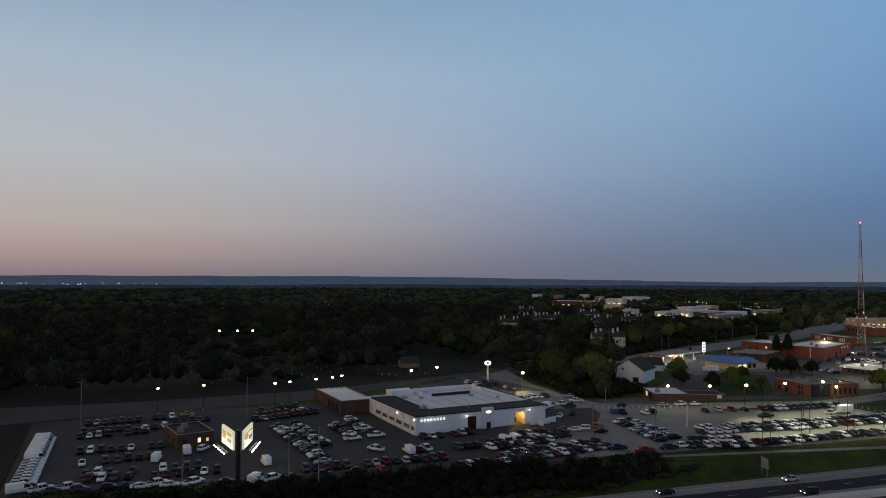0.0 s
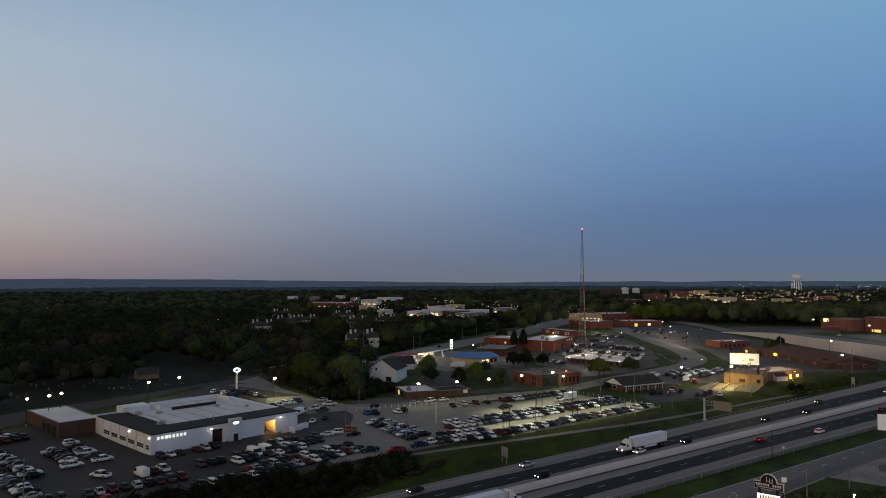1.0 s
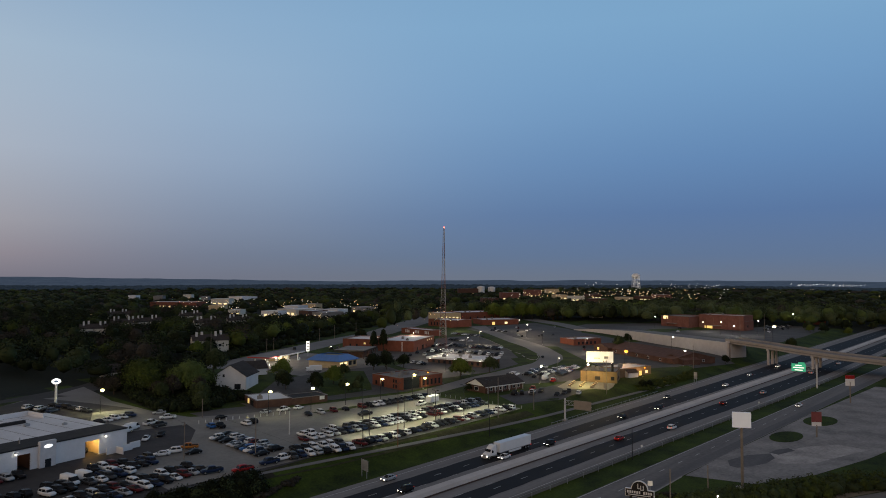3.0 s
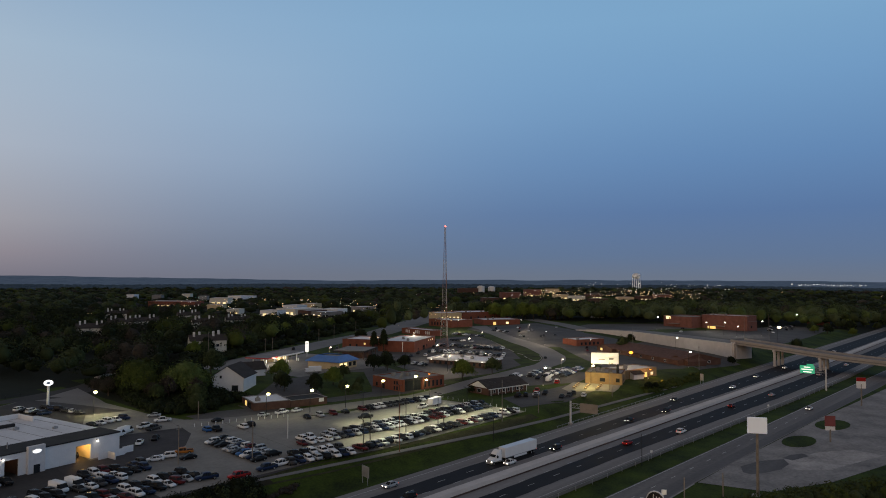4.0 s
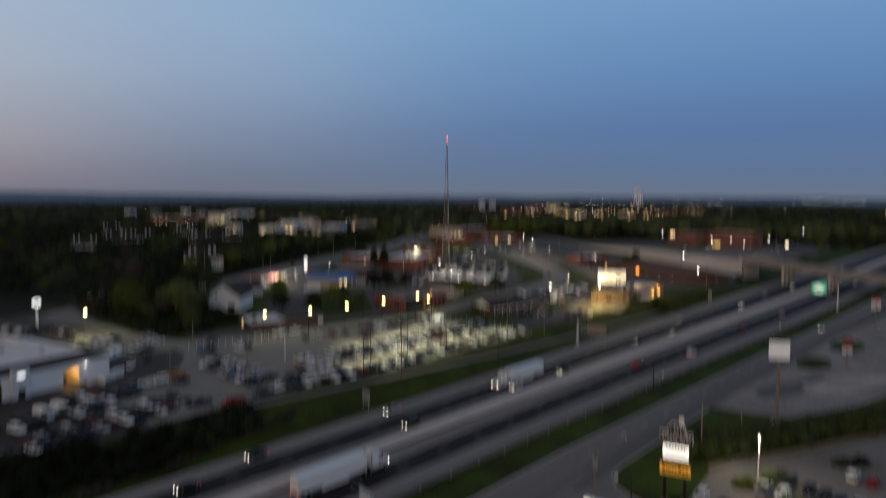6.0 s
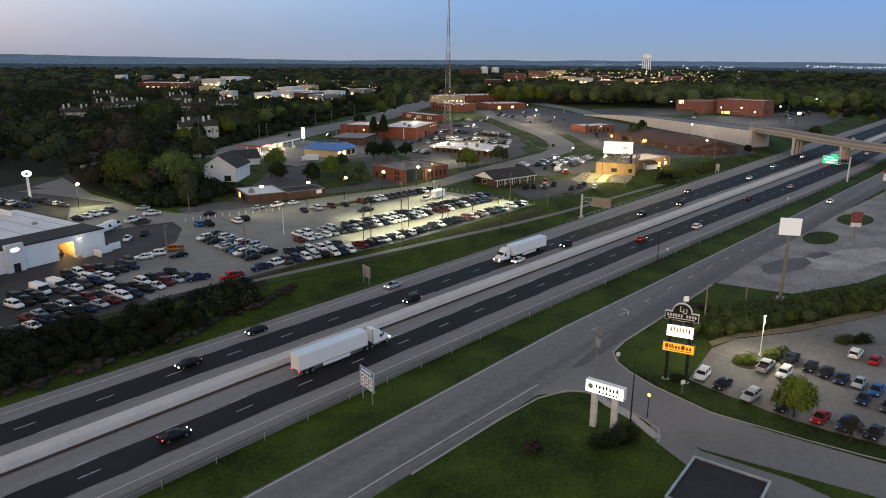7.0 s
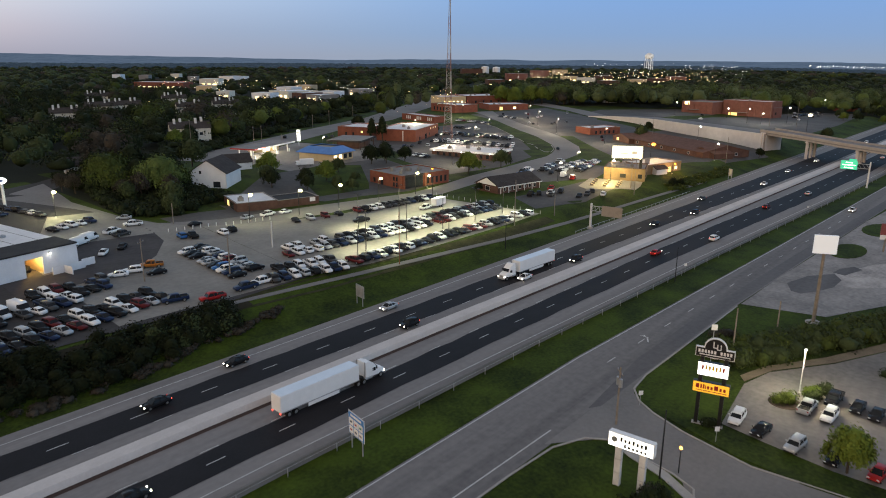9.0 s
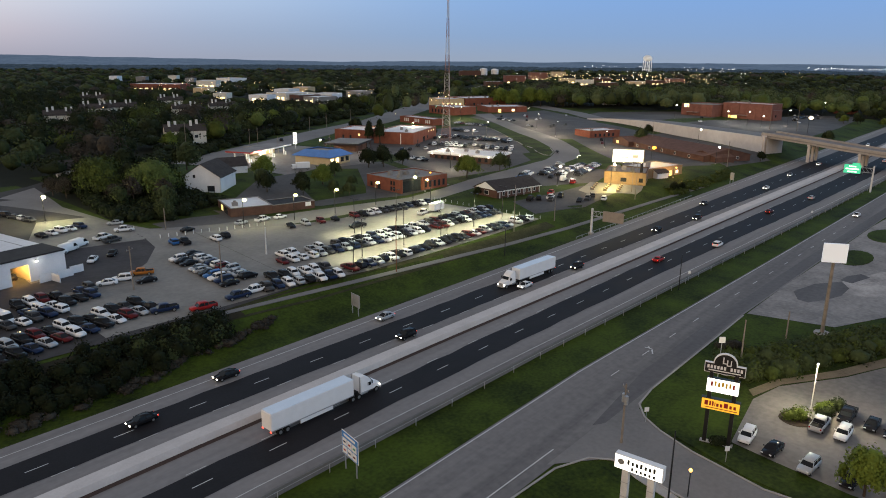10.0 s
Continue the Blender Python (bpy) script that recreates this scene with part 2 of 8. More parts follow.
# green greyed a little, carrying the haze seen over the farther trees
LEAF = surface("leaves", (0.027, 0.038, 0.015), (0.052, 0.068, 0.027), 0.05, 0.85, random_amount=0.14, fine=1.2)
LEAFNEW = surface("young_leaves", (0.062, 0.090, 0.016), (0.115, 0.150, 0.030), 0.12, 0.85, random_amount=0.14, fine=1.2)
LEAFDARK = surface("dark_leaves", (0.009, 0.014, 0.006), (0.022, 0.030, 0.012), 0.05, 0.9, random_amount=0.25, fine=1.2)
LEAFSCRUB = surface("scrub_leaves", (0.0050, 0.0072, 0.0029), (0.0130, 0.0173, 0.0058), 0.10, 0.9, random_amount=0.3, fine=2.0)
LEAFGROVE = surface("grove_leaves", (0.030, 0.044, 0.010), (0.064, 0.082, 0.018), 0.16, 0.85, random_amount=0.16, fine=1.4)
LEAFFRESH = surface("fresh_leaves", (0.050, 0.076, 0.022), (0.092, 0.124, 0.036), 0.16, 0.85, random_amount=0.16, fine=1.4)
LEAFPALE = surface("pale_green_leaves", (0.060, 0.080, 0.036), (0.110, 0.136, 0.058), 0.10, 0.85, random_amount=0.14, fine=1.4)
LEAFLOT = surface("bright_young_leaves", (0.085, 0.120, 0.018), (0.150, 0.195, 0.034), 0.2, 0.85, random_amount=0.2, fine=2.0)
TWIG = surface("bare_twigs", (0.030, 0.027, 0.021), (0.054, 0.047, 0.038), 0.3, 0.95, random_amount=0.3)
BARK = surface("bark", (0.045, 0.034, 0.026), (0.08, 0.062, 0.048), 0.8, 0.95, bump=0.5)
SIGNWHITE = surface("sign_white", (0.70, 0.70, 0.70), (0.80, 0.80, 0.80), 0.6, 0.6)


# ---- mesh helpers ----
def link_mesh(name, bm, material):
    me = bpy.data.meshes.new(name)
    bm.normal_update()
    bm.to_mesh(me)
    bm.free()
    for m in (material if isinstance(material, (list, tuple)) else [material]):
        me.materials.append(m)
    return new(name, me)


def part(name, bm, material, parent, label=""):
    ob = link_mesh(name, bm, material)
    ob.parent = parent
    return tagged(ob, label)


def thing(name, label, category, m=None, group="", kind=""):
    """An Empty at the base of a thing, whose parts are its children."""
    ob = new(name)
    ob.empty_display_size = 0.5
    if m is not None:
        ob.matrix_basis = m
    return tagged(ob, label, category, group, kind)


def raw(name, verts, faces, material):
    me = bpy.data.meshes.new(name)
    me.from_pydata(verts, [], faces)
    me.materials.append(material)
    return new(name, me)


def box(bm, x, y, z, sx, sy, sz, rz=0.0, bevel=0.0, mat=0):
    """A box centred on x, y with its base at z."""
    r = bmesh.ops.create_cube(bm, size=1.0)
    bmesh.ops.transform(bm, matrix=pose(x, y, z + sz / 2, 0, 0, rz) @ Matrix.Diagonal((sx, sy, sz, 1)), verts=r["verts"])
    faces = {f for v in r["verts"] for f in v.link_faces}
    for f in faces:
        f.material_index = mat
    if bevel:
        edges = list({e for v in r["verts"] for e in v.link_edges})
        bmesh.ops.bevel(bm, geom=edges, offset=bevel, segments=1, affect="EDGES")
    return bm


def boxed(x, y, z, sx, sy, sz, rz=0.0, bevel=0.0):
    return box(bmesh.new(), x, y, z, sx, sy, sz, rz, bevel)


def rod(bm, a, b, r1, r2=None, n=8, mat=0):
    a, b = Vector(a), Vector(b)
    d = b - a
    r = bmesh.ops.create_cone(bm, cap_ends=True, segments=n, radius1=r1, radius2=r1 if r2 is None else r2, depth=d.length)
    q = d.to_track_quat("Z", "Y").to_matrix().to_4x4()
    bmesh.ops.transform(bm, matrix=Matrix.Translation((a + b) / 2) @ q, verts=r["verts"])
    for f in {f for v in r["verts"] for f in v.link_faces}:
        f.material_index = mat
    return bm


def rodded(a, b, r1, r2=None, n=8):
    return rod(bmesh.new(), a, b, r1, r2, n)


def ball(bm, x, y, z, rx, ry, rz, sub=2, mat=0):
    r = bmesh.ops.create_icosphere(bm, subdivisions=sub, radius=1.0)
    bmesh.ops.transform(bm, matrix=pose(x, y, z) @ Matrix.Diagonal((rx, ry, rz, 1)), verts=r["verts"])
    for f in {f for v in r["verts"] for f in v.link_faces}:
        f.material_index = mat
    return bm


# ---- ground ----
def ss(a, b, v):
    v = min(1.0, max(0.0, (v - a) / (b - a)))
    return v * v * (3 - 2 * v)


def ground_z(x, y):
    return 3.5 * ss(121, 140, y) + 2 * ss(200, 280, y)


def far_z(x, y):
    r = math.hypot(x, y)
    k = ss(900, 2200, r)
    return ground_z(x, y) * (1 - k) + k * (6 + 10 * noise.noise((x / 900, y / 900, 0.3)) - 2 * ss(2200, 4700, r))


def axis(fine_lo, fine_hi, step, lo, hi):
    vals = list(np.arange(fine_lo, fine_hi + 0.1, step))
    s, v = step, fine_hi
    while v < hi:
        s *= 1.28
        v = min(hi, v + s)
        vals.append(v)
    s, v = step, fine_lo
    while v > lo:
        s *= 1.28
        v = max(lo, v - s)
        vals.insert(0, v)
    return [float(v) for v in vals]


XS = axis(-140, 620, 10, -3300, 4600)
YS = [v for v in axis(0, 116, 8, -3300, 116) if v < 115] + [float(v) for v in np.arange(116, 146, 2)] + [float(v) for v in np.arange(150, 300, 8)] + [v for v in axis(300, 460, 16, 300, 4600) if v >= 300]
gverts = [(x, y, far_z(x, y)) for y in YS for x in XS]
nx = len(XS)
gfaces = [(j * nx + i, j * nx + i + 1, (j + 1) * nx + i + 1, (j + 1) * nx + i) for j in range(len(YS) - 1) for i in range(nx - 1)]
ground = raw("ground", gverts, gfaces, GRASS)
ground.data.materials.append(DIMFLOOR)
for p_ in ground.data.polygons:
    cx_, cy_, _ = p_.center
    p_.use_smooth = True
    # woods, churchyard and west grass take the darker colour, dusk dimness painted in
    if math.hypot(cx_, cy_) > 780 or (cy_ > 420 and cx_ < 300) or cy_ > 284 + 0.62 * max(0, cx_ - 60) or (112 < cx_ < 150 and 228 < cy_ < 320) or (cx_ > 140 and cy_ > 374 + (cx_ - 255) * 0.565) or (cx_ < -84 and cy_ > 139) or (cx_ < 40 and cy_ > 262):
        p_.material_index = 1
tagged(ground, "gently rising grass ground, colour dimmed under woods and to the west", "ground", kind="structure")


def strip(name, left, right, material, lift, label, category, kind="structure", step=4.0, thick=0.0):
    """A paved ribbon between two plan lines with as many corners each, laid on the ground."""
    rows_, verts_, faces_ = [], [], []
    for k in range(len(left) - 1):
        l0, l1, r0, r1 = (Vector(p) for p in (left[k], left[k + 1], right[k], right[k + 1]))
        n_ = max(1, int(max((l1 - l0).length, (r1 - r0).length) / (step * 2)))
        for i in range(n_ + (k == len(left) - 2)):
            rows_.append((l0.lerp(l1, i / n_), r0.lerp(r1, i / n_)))
    m_ = max(1, int(max((a - b).length for a, b in rows_) / step))
    for a, b in rows_:
        for j in range(m_ + 1):
            p = a.lerp(b, j / m_)
            verts_.append((p.x, p.y, far_z(p.x, p.y) + lift))
    w = m_ + 1
    for i in range(len(rows_) - 1):
        for j in range(m_):
            f = (i * w + j, i * w + j + 1, (i + 1) * w + j + 1, (i + 1) * w + j)
            faces_.append(f)
    ob = raw(name, verts_, faces_, material)
    bm = bmesh.new()
    bm.from_mesh(ob.data)
    bmesh.ops.recalc_face_normals(bm, faces=bm.faces)
    if sum(f.normal.z for f in bm.faces) < 0:
        bmesh.ops.reverse_faces(bm, faces=bm.faces)
    if lift > 0.11 or thick:
        edge = [e for e in bm.edges if e.is_boundary]
        r = bmesh.ops.extrude_edge_only(bm, edges=edge)
        for v in r["geom"]:
            if isinstance(v, bmesh.types.BMVert):
                v.co.z -= lift + 0.25
    bm.to_mesh(ob.data)
    bm.free()
    return tagged(ob, label, category, kind=kind)


def line_y(pts, x):
    for (xa, ya), (xb, yb) in zip(pts, pts[1:]):
        if xa <= x <= xb:
            return ya + (yb - ya) * (x - xa) / (xb - xa)
    return pts[-1][1]


def along(y, x0=-420, x1=900, xs=(60, 120, 200, 320, 420)):
    """Points of a line that runs with the highway; y: one value, or values at the xs."""
    pts = [(x0, y if not isinstance(y, tuple) else y[0])]
    pts += [(x, y if not isinstance(y, tuple) else y[i]) for i, x in enumerate(xs)]
    return pts + [(x1, y if not isinstance(y, tuple) else y[-1] + (y[-1] - y[-2]) * 0.4)]


# highway: concrete bed, dark asphalt lanes, lines, median barrier
FAR_EDGE, NEAR_EDGE = along((119.6, 119.6, 119.8, 120.2, 121)), along((81.0, 80.0, 77.0, 71.5, 68))
strip("highway", FAR_EDGE, NEAR_EDGE, CONCRETE, 0.06, "grey concrete highway with wide shoulders", "road")
LANE_W_F, LANE_W_N = along((113.8, 112.7, 112.1, 111.6, 111.5)), along((107.0, 105.5, 104.6, 101.2, 98.4))
LANE_E_F, LANE_E_N = along((93.2, 92.8, 92.0, 88.4, 86.0)), along((87.0, 86.4, 84.2, 78.4, 75.0))
rag = random.Random(21)


def ragged(pts):
    """The same line with the uneven edge that paving leaves."""
    out, x = [], -120.0
    while x < 470:
        out.append((x, line_y(pts, x) + rag.uniform(-0.2, 0.2)))
        x += 5.0
    return [pts[0]] + out + [pts[-1]]


strip("road_westbound", ragged(LANE_W_F), ragged(LANE_W_N), ASPHALT, 0.10, "dark new asphalt lanes of the highway", "road")
strip("road_eastbound", ragged(LANE_E_F), ragged(LANE_E_N), ASPHALT, 0.10, "dark new asphalt lanes of the highway", "road")


def mid_line(a, b, w=0.5):
    return [(p[0], p[1] * (1 - w) + q[1] * w) for p, q in zip(a, b)]


def shifted(pts, d):
    return [(x, y + d) for x, y in pts]


def dashes(name, pts, x0, x1, period, length, width, material, label, lift=0.13):
    bm = bmesh.new()
    x = x0
    while x < x1:
        y0, y1 = line_y(pts, x), line_y(pts, x + length)
        vs = [bm.verts.new((px, py, far_z(px, py) + lift)) for px, py in ((x, y0 - width / 2), (x + length, y1 - width / 2), (x + length, y1 + width / 2), (x, y0 + width / 2))]
        bm.faces.new(vs)
        x += period
    ob = link_mesh(name, bm, material)
    return tagged(ob, label, "road marking", kind="structure")


def painted(name, pts, width, material, label, lift=0.13):
    return strip(name, shifted(pts, width / 2), shifted(pts, -width / 2), material, lift if lift < 0.11 else 0.109, label, "road marking")


dashes("lane_dashes_west", mid_line(LANE_W_F, LANE_W_N), -398, 860, 12.19, 3.05, 0.16, PAINT_W, "white dashed lane line on dark asphalt")
dashes("lane_dashes_east", mid_line(LANE_E_F, LANE_E_N), -397, 860, 12.19, 3.05, 0.16, PAINT_W, "white dashed lane line on dark asphalt")
FOG_F, FOG_N = along((117.0, 117.0, 117.3, 117.6, 118)), along((84.0, 82.3, 79.6, 74.0, 70.5))
painted("edge_line_west", FOG_F, 0.18, PAINT_W, "white edge line of the highway")
painted("edge_line_east", FOG_N, 0.18, PAINT_W, "white edge line of the highway")
for pts_, d_, n_ in ((LANE_W_N, -0.25, "west"), (LANE_E_F, 0.25, "east")):
    dashes("lane_dashes_inner_" + n_, shifted(pts_, d_), -396, 860, 12.19, 3.05, 0.14, PAINT_W, "white dashed line beside the asphalt")
BAR_F, BAR_N = along((102.4, 101.5, 99.8, 97.6, 95.5)), along((99.2, 98.2, 96.2, 93.6, 91.5))


def wall_along(name, f_line, n_line, h, material, label, lift=0.0, top_in=0.35):
    bm = bmesh.new()
    prev = None
    for (xa, ya), (xb, yb) in zip(f_line, n_line):
        ring = [bm.verts.new((xa, ya, lift)), bm.verts.new((xa, ya - top_in, lift + h)), bm.verts.new((xb, yb + top_in, lift + h)), bm.verts.new((xb, yb, lift))]
        if prev:
            for i in range(3):
                bm.faces.new((prev[i], prev[i + 1], ring[i + 1], ring[i]))
        prev = ring
    bmesh.ops.recalc_face_normals(bm, faces=bm.faces)
    return tagged(link_mesh(name, bm, material), label, "barrier", kind="structure")


wall_along("median_barrier", BAR_F, BAR_N, 0.95, BARRIER, "pale concrete median barrier of the highway", 0.05)
strip("gutter", shifted(BAR_N, -0.04), shifted(BAR_N, -1.0), GUTTER, 0.09, "dark reddish brown strip along the foot of the barrier", "road")
wall_along("shoulder_wall", along((81.0, 80.0, 77.0, 71.5, 68)), along((80.4, 79.4, 76.4, 70.9, 67.4)), 1.05, WALLGREY, "grey concrete shoulder wall beside the highway", 0.0, 0.12)

# frontage road and side street
FR_F = [(-420, 70.6), (60, 70.2), (120, 70.4), (170, 68.6), (230, 66.4), (420, 60), (900, 40)]
FR_N = [(-420, 57.5), (60, 57.6), (120, 57.0), (170, 57.4), (230, 55.5), (420, 48), (900, 27)]
strip("frontage_road", FR_F, FR_N, TRACKROAD, 0.05, "worn grey frontage road beside the highway", "road")
painted("frontage_line_far", shifted(FR_F, -0.5), 0.2, PAINT_W, "white edge line of the frontage road")
painted("frontage_line_near", [(-420, 59.4), (60, 59.8), (94, 59.4)], 0.2, PAINT_W, "white edge line of the frontage road")
dashes("turn_lane_dashes", mid_line(FR_F, FR_N, 0.42), 122, 300, 12.2, 3.0, 0.18, PAINT_W, "white turn lane line on grey paving")
strip("side_street", [(90, 58), (97.5, 52), (96.5, 46), (94.5, 38), (92.5, 30), (96, 10), (100, -20), (110, -120)],
      [(124, 58), (114, 55.5), (110, 51), (107, 44), (104, 33), (106, 12), (112, -20), (122, -120)], OLDROAD, 0.055, "worn grey side street joining the frontage road", "road")
strip("drive", [(96, 40), (90, 36), (86, 28), (80, 10)], [(94, 33), (92, 30), (93, 18), (90, 0)], OLDROAD, 0.07, "grey paved drive off the side street", "road")
strip("south_lot", [(113.5, 40.5), (130, 42.5), (138, 40.6), (150, 32.5), (166, 24.8), (210, 4)], [(112.2, 34), (111.4, 29), (110.6, 24), (110.6, 17), (111.6, 8), (113.4, -10), (122, -40)], LOTPAVE, 0.07, "worn pale grey parking lot paving", "pavement")
strip("gravel_yard", [(172, 57), (200, 56.5), (234, 55), (290, 53), (330, 50), (390, 46)], [(176, 40), (196, 30), (226, 22), (270, 14), (330, 6), (390, 0)], GRAVEL, 0.06, "patchy pale gravel yard with dark stains", "pavement")
strip("pale_patch", [(204, 46.4), (214, 46.2), (230, 40), (240, 33)], [(203, 40), (209, 33), (226, 28), (238, 24)], PALEGRAVEL, 0.078, "pale dusty patch on the gravel yard", "pavement", step=3)
strip("dark_patch", [(190, 51), (196, 53.6), (206, 51.2), (213, 46.4)], [(189.4, 48.6), (194, 46), (200, 43.8), (208, 43.6)], LANEGREY, 0.082, "dark stained patch on the gravel yard", "pavement", step=2)
strip("dark_patch", [(214, 47), (219, 46.4), (224, 44)], [(213, 44), (218, 42.6), (222, 41.4)], LANEGREY, 0.086, "dark stained patch on the gravel yard", "pavement", step=2)
for i_, (c_, r_) in enumerate((((241, 49), (10, 4.8)), ((278, 46.5), (11, 5.5)))):
    q_ = [(c_[0] + r_[0] * math.cos(a), c_[1] + r_[1] * math.sin(a)) for a in (math.pi * k / 8 for k in range(9))]
    q2_ = [(c_[0] + r_[0] * math.cos(a), c_[1] - r_[1] * math.sin(a)) for a in (math.pi * k / 8 for k in range(9))]
    strip("grass_island_%d" % (i_ + 1), q_, q2_, GRASS, 0.16, "low kerbed grass island", "grass", step=2)



def kerb_line(name, pts, label, h=0.17, w=0.3):
    bm = bmesh.new()
    for (xa, ya), (xb, yb) in zip(pts, pts[1:]):
        ln = math.hypot(xb - xa, yb - ya)
        box(bm, (xa + xb) / 2, (ya + yb) / 2, far_z((xa + xb) / 2, (ya + yb) / 2), ln + 0.1, w, h, math.degrees(math.atan2(yb - ya, xb - xa)), 0.03)
    return tagged(link_mesh(name, bm, KERB), label, "kerb", kind="structure")


kerb_line("kerb_1", [(170, 57.2), (140, 57.0), (122, 57.0), (115.5, 56.2), (112, 53.6), (109.6, 50), (107, 44), (104.2, 33), (105.2, 20), (106.2, 12), (112, -20)], "low concrete kerb round the grass corner")
kerb_line("kerb_2", [(60, 57.4), (80, 57.2), (90, 56.6), (95.5, 54.4), (97.3, 51.6), (96.4, 46), (95.2, 40.4), (93.6, 37), (90, 35.6)], "low concrete kerb round the sign's grass")
strip("walkway", [(98.6, 50.6), (96.6, 46.6), (95.0, 41.2), (91.8, 35.8)], [(97.2, 51.0), (95.2, 47.0), (93.6, 41.8), (90.6, 36.6)], KERB, 0.12, "narrow pale concrete walkway across the grass", "path", step=1.5)
strip("lot_kerb_grass", [(113.2, 40.2), (106.2, 29.6), (105.2, 24), (106.2, 17), (107.6, 8)], [(109.6, 48), (105.6, 36), (104.4, 26), (105.0, 18), (106.0, 8)], GRASS, 0.13, "mown grass strip beside the parking lot", "grass", step=2)
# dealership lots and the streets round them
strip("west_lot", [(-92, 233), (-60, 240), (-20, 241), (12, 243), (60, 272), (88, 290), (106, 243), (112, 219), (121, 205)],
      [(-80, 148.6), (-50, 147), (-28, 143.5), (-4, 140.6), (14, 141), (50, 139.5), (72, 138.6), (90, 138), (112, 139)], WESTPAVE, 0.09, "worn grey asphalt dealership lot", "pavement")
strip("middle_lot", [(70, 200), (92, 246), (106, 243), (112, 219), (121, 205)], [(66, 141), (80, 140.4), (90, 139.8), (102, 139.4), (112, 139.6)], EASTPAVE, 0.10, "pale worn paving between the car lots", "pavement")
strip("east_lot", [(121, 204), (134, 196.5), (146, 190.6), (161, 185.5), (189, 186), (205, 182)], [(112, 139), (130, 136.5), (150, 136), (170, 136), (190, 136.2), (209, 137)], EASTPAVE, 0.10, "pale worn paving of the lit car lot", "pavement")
strip("tarmac_patch", [(59.5, 184.5), (71.5, 186.6), (76.5, 200), (86.9, 210.4), (107.1, 206.4)], [(58.5, 171.5), (72, 173.5), (86.9, 175.6), (95.5, 183.1), (104.5, 196)], TARPATCH, 0.125, "dark patch of newer tarmac beside the dealership", "pavement", step=3)
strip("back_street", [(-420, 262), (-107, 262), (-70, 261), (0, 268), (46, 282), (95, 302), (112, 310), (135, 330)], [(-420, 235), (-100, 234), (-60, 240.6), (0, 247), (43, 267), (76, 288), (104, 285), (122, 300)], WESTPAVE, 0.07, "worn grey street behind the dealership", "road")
strip("front_street", [(113, 306), (106, 262), (109, 234), (114, 216), (131, 208), (165, 202.5), (205, 194), (230, 197.5), (253, 202.5), (287, 206.5), (310, 209.6), (322, 211)],
      [(96, 292), (104, 275), (106, 240), (109, 222), (124, 198.6), (146, 191), (189, 187.2), (212, 184), (242, 189), (283, 190), (306, 193.5), (325, 198.4)], OLDROAD, 0.08, "grey street past the car lots", "road")
strip("hill_street", [(318, 210.2), (330, 212), (341.4, 216), (358, 223.8), (371.7, 235.1), (394.2, 260.3), (415.8, 288.5), (442.2, 318.9), (470.4, 350.4), (507.2, 391.8), (526, 418)],
      [(318, 196.6), (331, 199.6), (346, 203), (361.5, 209.5), (378, 220), (404, 246), (428, 277), (456, 313.5), (486, 348), (521, 387), (548, 412)], OLDROAD, 0.085, "grey curving street up the hill", "road")
strip("hill_verge", [(446, 346), (420, 312), (384, 272), (366, 252), (360, 241), (350, 231), (343.6, 222.6)], [(466, 346.5), (440, 318), (414.4, 287.6), (392.8, 259.8), (370.6, 235.4), (357, 224.6), (345, 219)], GRASS, 0.15, "bright mown grass verge inside the street's bend", "grass", step=2)
kerb_line("kerb_3", [(446, 345.6), (420, 311.6), (384, 271.6), (366, 251.6), (360, 240.6), (350, 230.6), (343.6, 222.2), (345.4, 218.8), (357, 224.2), (370.8, 235)], "low concrete kerb round the street's bend", h=0.22)
strip("avenue", [(180, 330), (255, 368), (322, 401), (408, 439), (570, 540), (670, 601), (1100, 850)], [(190, 308), (265, 346), (327, 378), (412, 411), (597, 517), (700, 580), (1120, 820)], OLDROAD, 0.075, "grey avenue between woods and shops", "road")
strip("street_apron", [(56, 268), (86, 290), (103, 290)], [(62, 228), (98, 228), (110, 224)], OLDROAD, 0.062, "pale worn paving beside the street bend", "pavement")
strip("shop_lot", [(117, 222), (130, 221.5), (139.6, 219), (141, 226)], [(117, 209), (128, 206.8), (139, 203.8), (150, 203)], DARKLOT, 0.072, "dark asphalt yard beside the brown shop", "pavement")
strip("gas_lot", [(196, 310), (230, 326), (266, 344)], [(199, 262), (252, 262), (278, 290)], LOTPAVE, 0.06, "pale paving of the filling station", "pavement")
strip("office_lot", [(156, 236), (185, 262), (222, 264), (256, 262)], [(172, 206), (190, 203), (208, 197.5), (238, 201)], DARKLOT, 0.065, "dark paved office car park", "pavement")
strip("office_lawn", [(191, 244), (206, 262), (220, 266), (234, 254)], [(176, 214), (187, 213), (200, 212), (209, 222)], GRASS, 0.072, "rough dark lawn between the car parks", "grass")
strip("brick_shop_lot", [(290, 340), (330, 345), (370, 330)], [(276, 262), (300, 250), (345, 262)], DARKLOT, 0.06, "dark paved car park of the brick shops", "pavement")
strip("tower_lot", [(350, 330), (400, 350), (455, 350)], [(300, 236), (345, 232), (400, 285)], DARKLOT, 0.065, "dark paved car park below the mast", "pavement")
strip("bank_lot", [(500, 400), (548, 405), (620, 400)], [(410, 255), (430, 236), (545, 300)], DARKLOT, 0.06, "dark paved car park of the bank", "pavement")
strip("ranch_lot", [(226, 160), (250, 158), (275, 158)], [(214, 142), (238, 136), (268, 140)], DARKLOT, 0.07, "dark paved office car park", "pavement")
strip("truck_lot", [(252, 198), (286, 205), (318, 207)], [(258, 172), (286, 158), (322, 168)], DARKLOT, 0.07, "dark paved car park full of cars", "pavement")
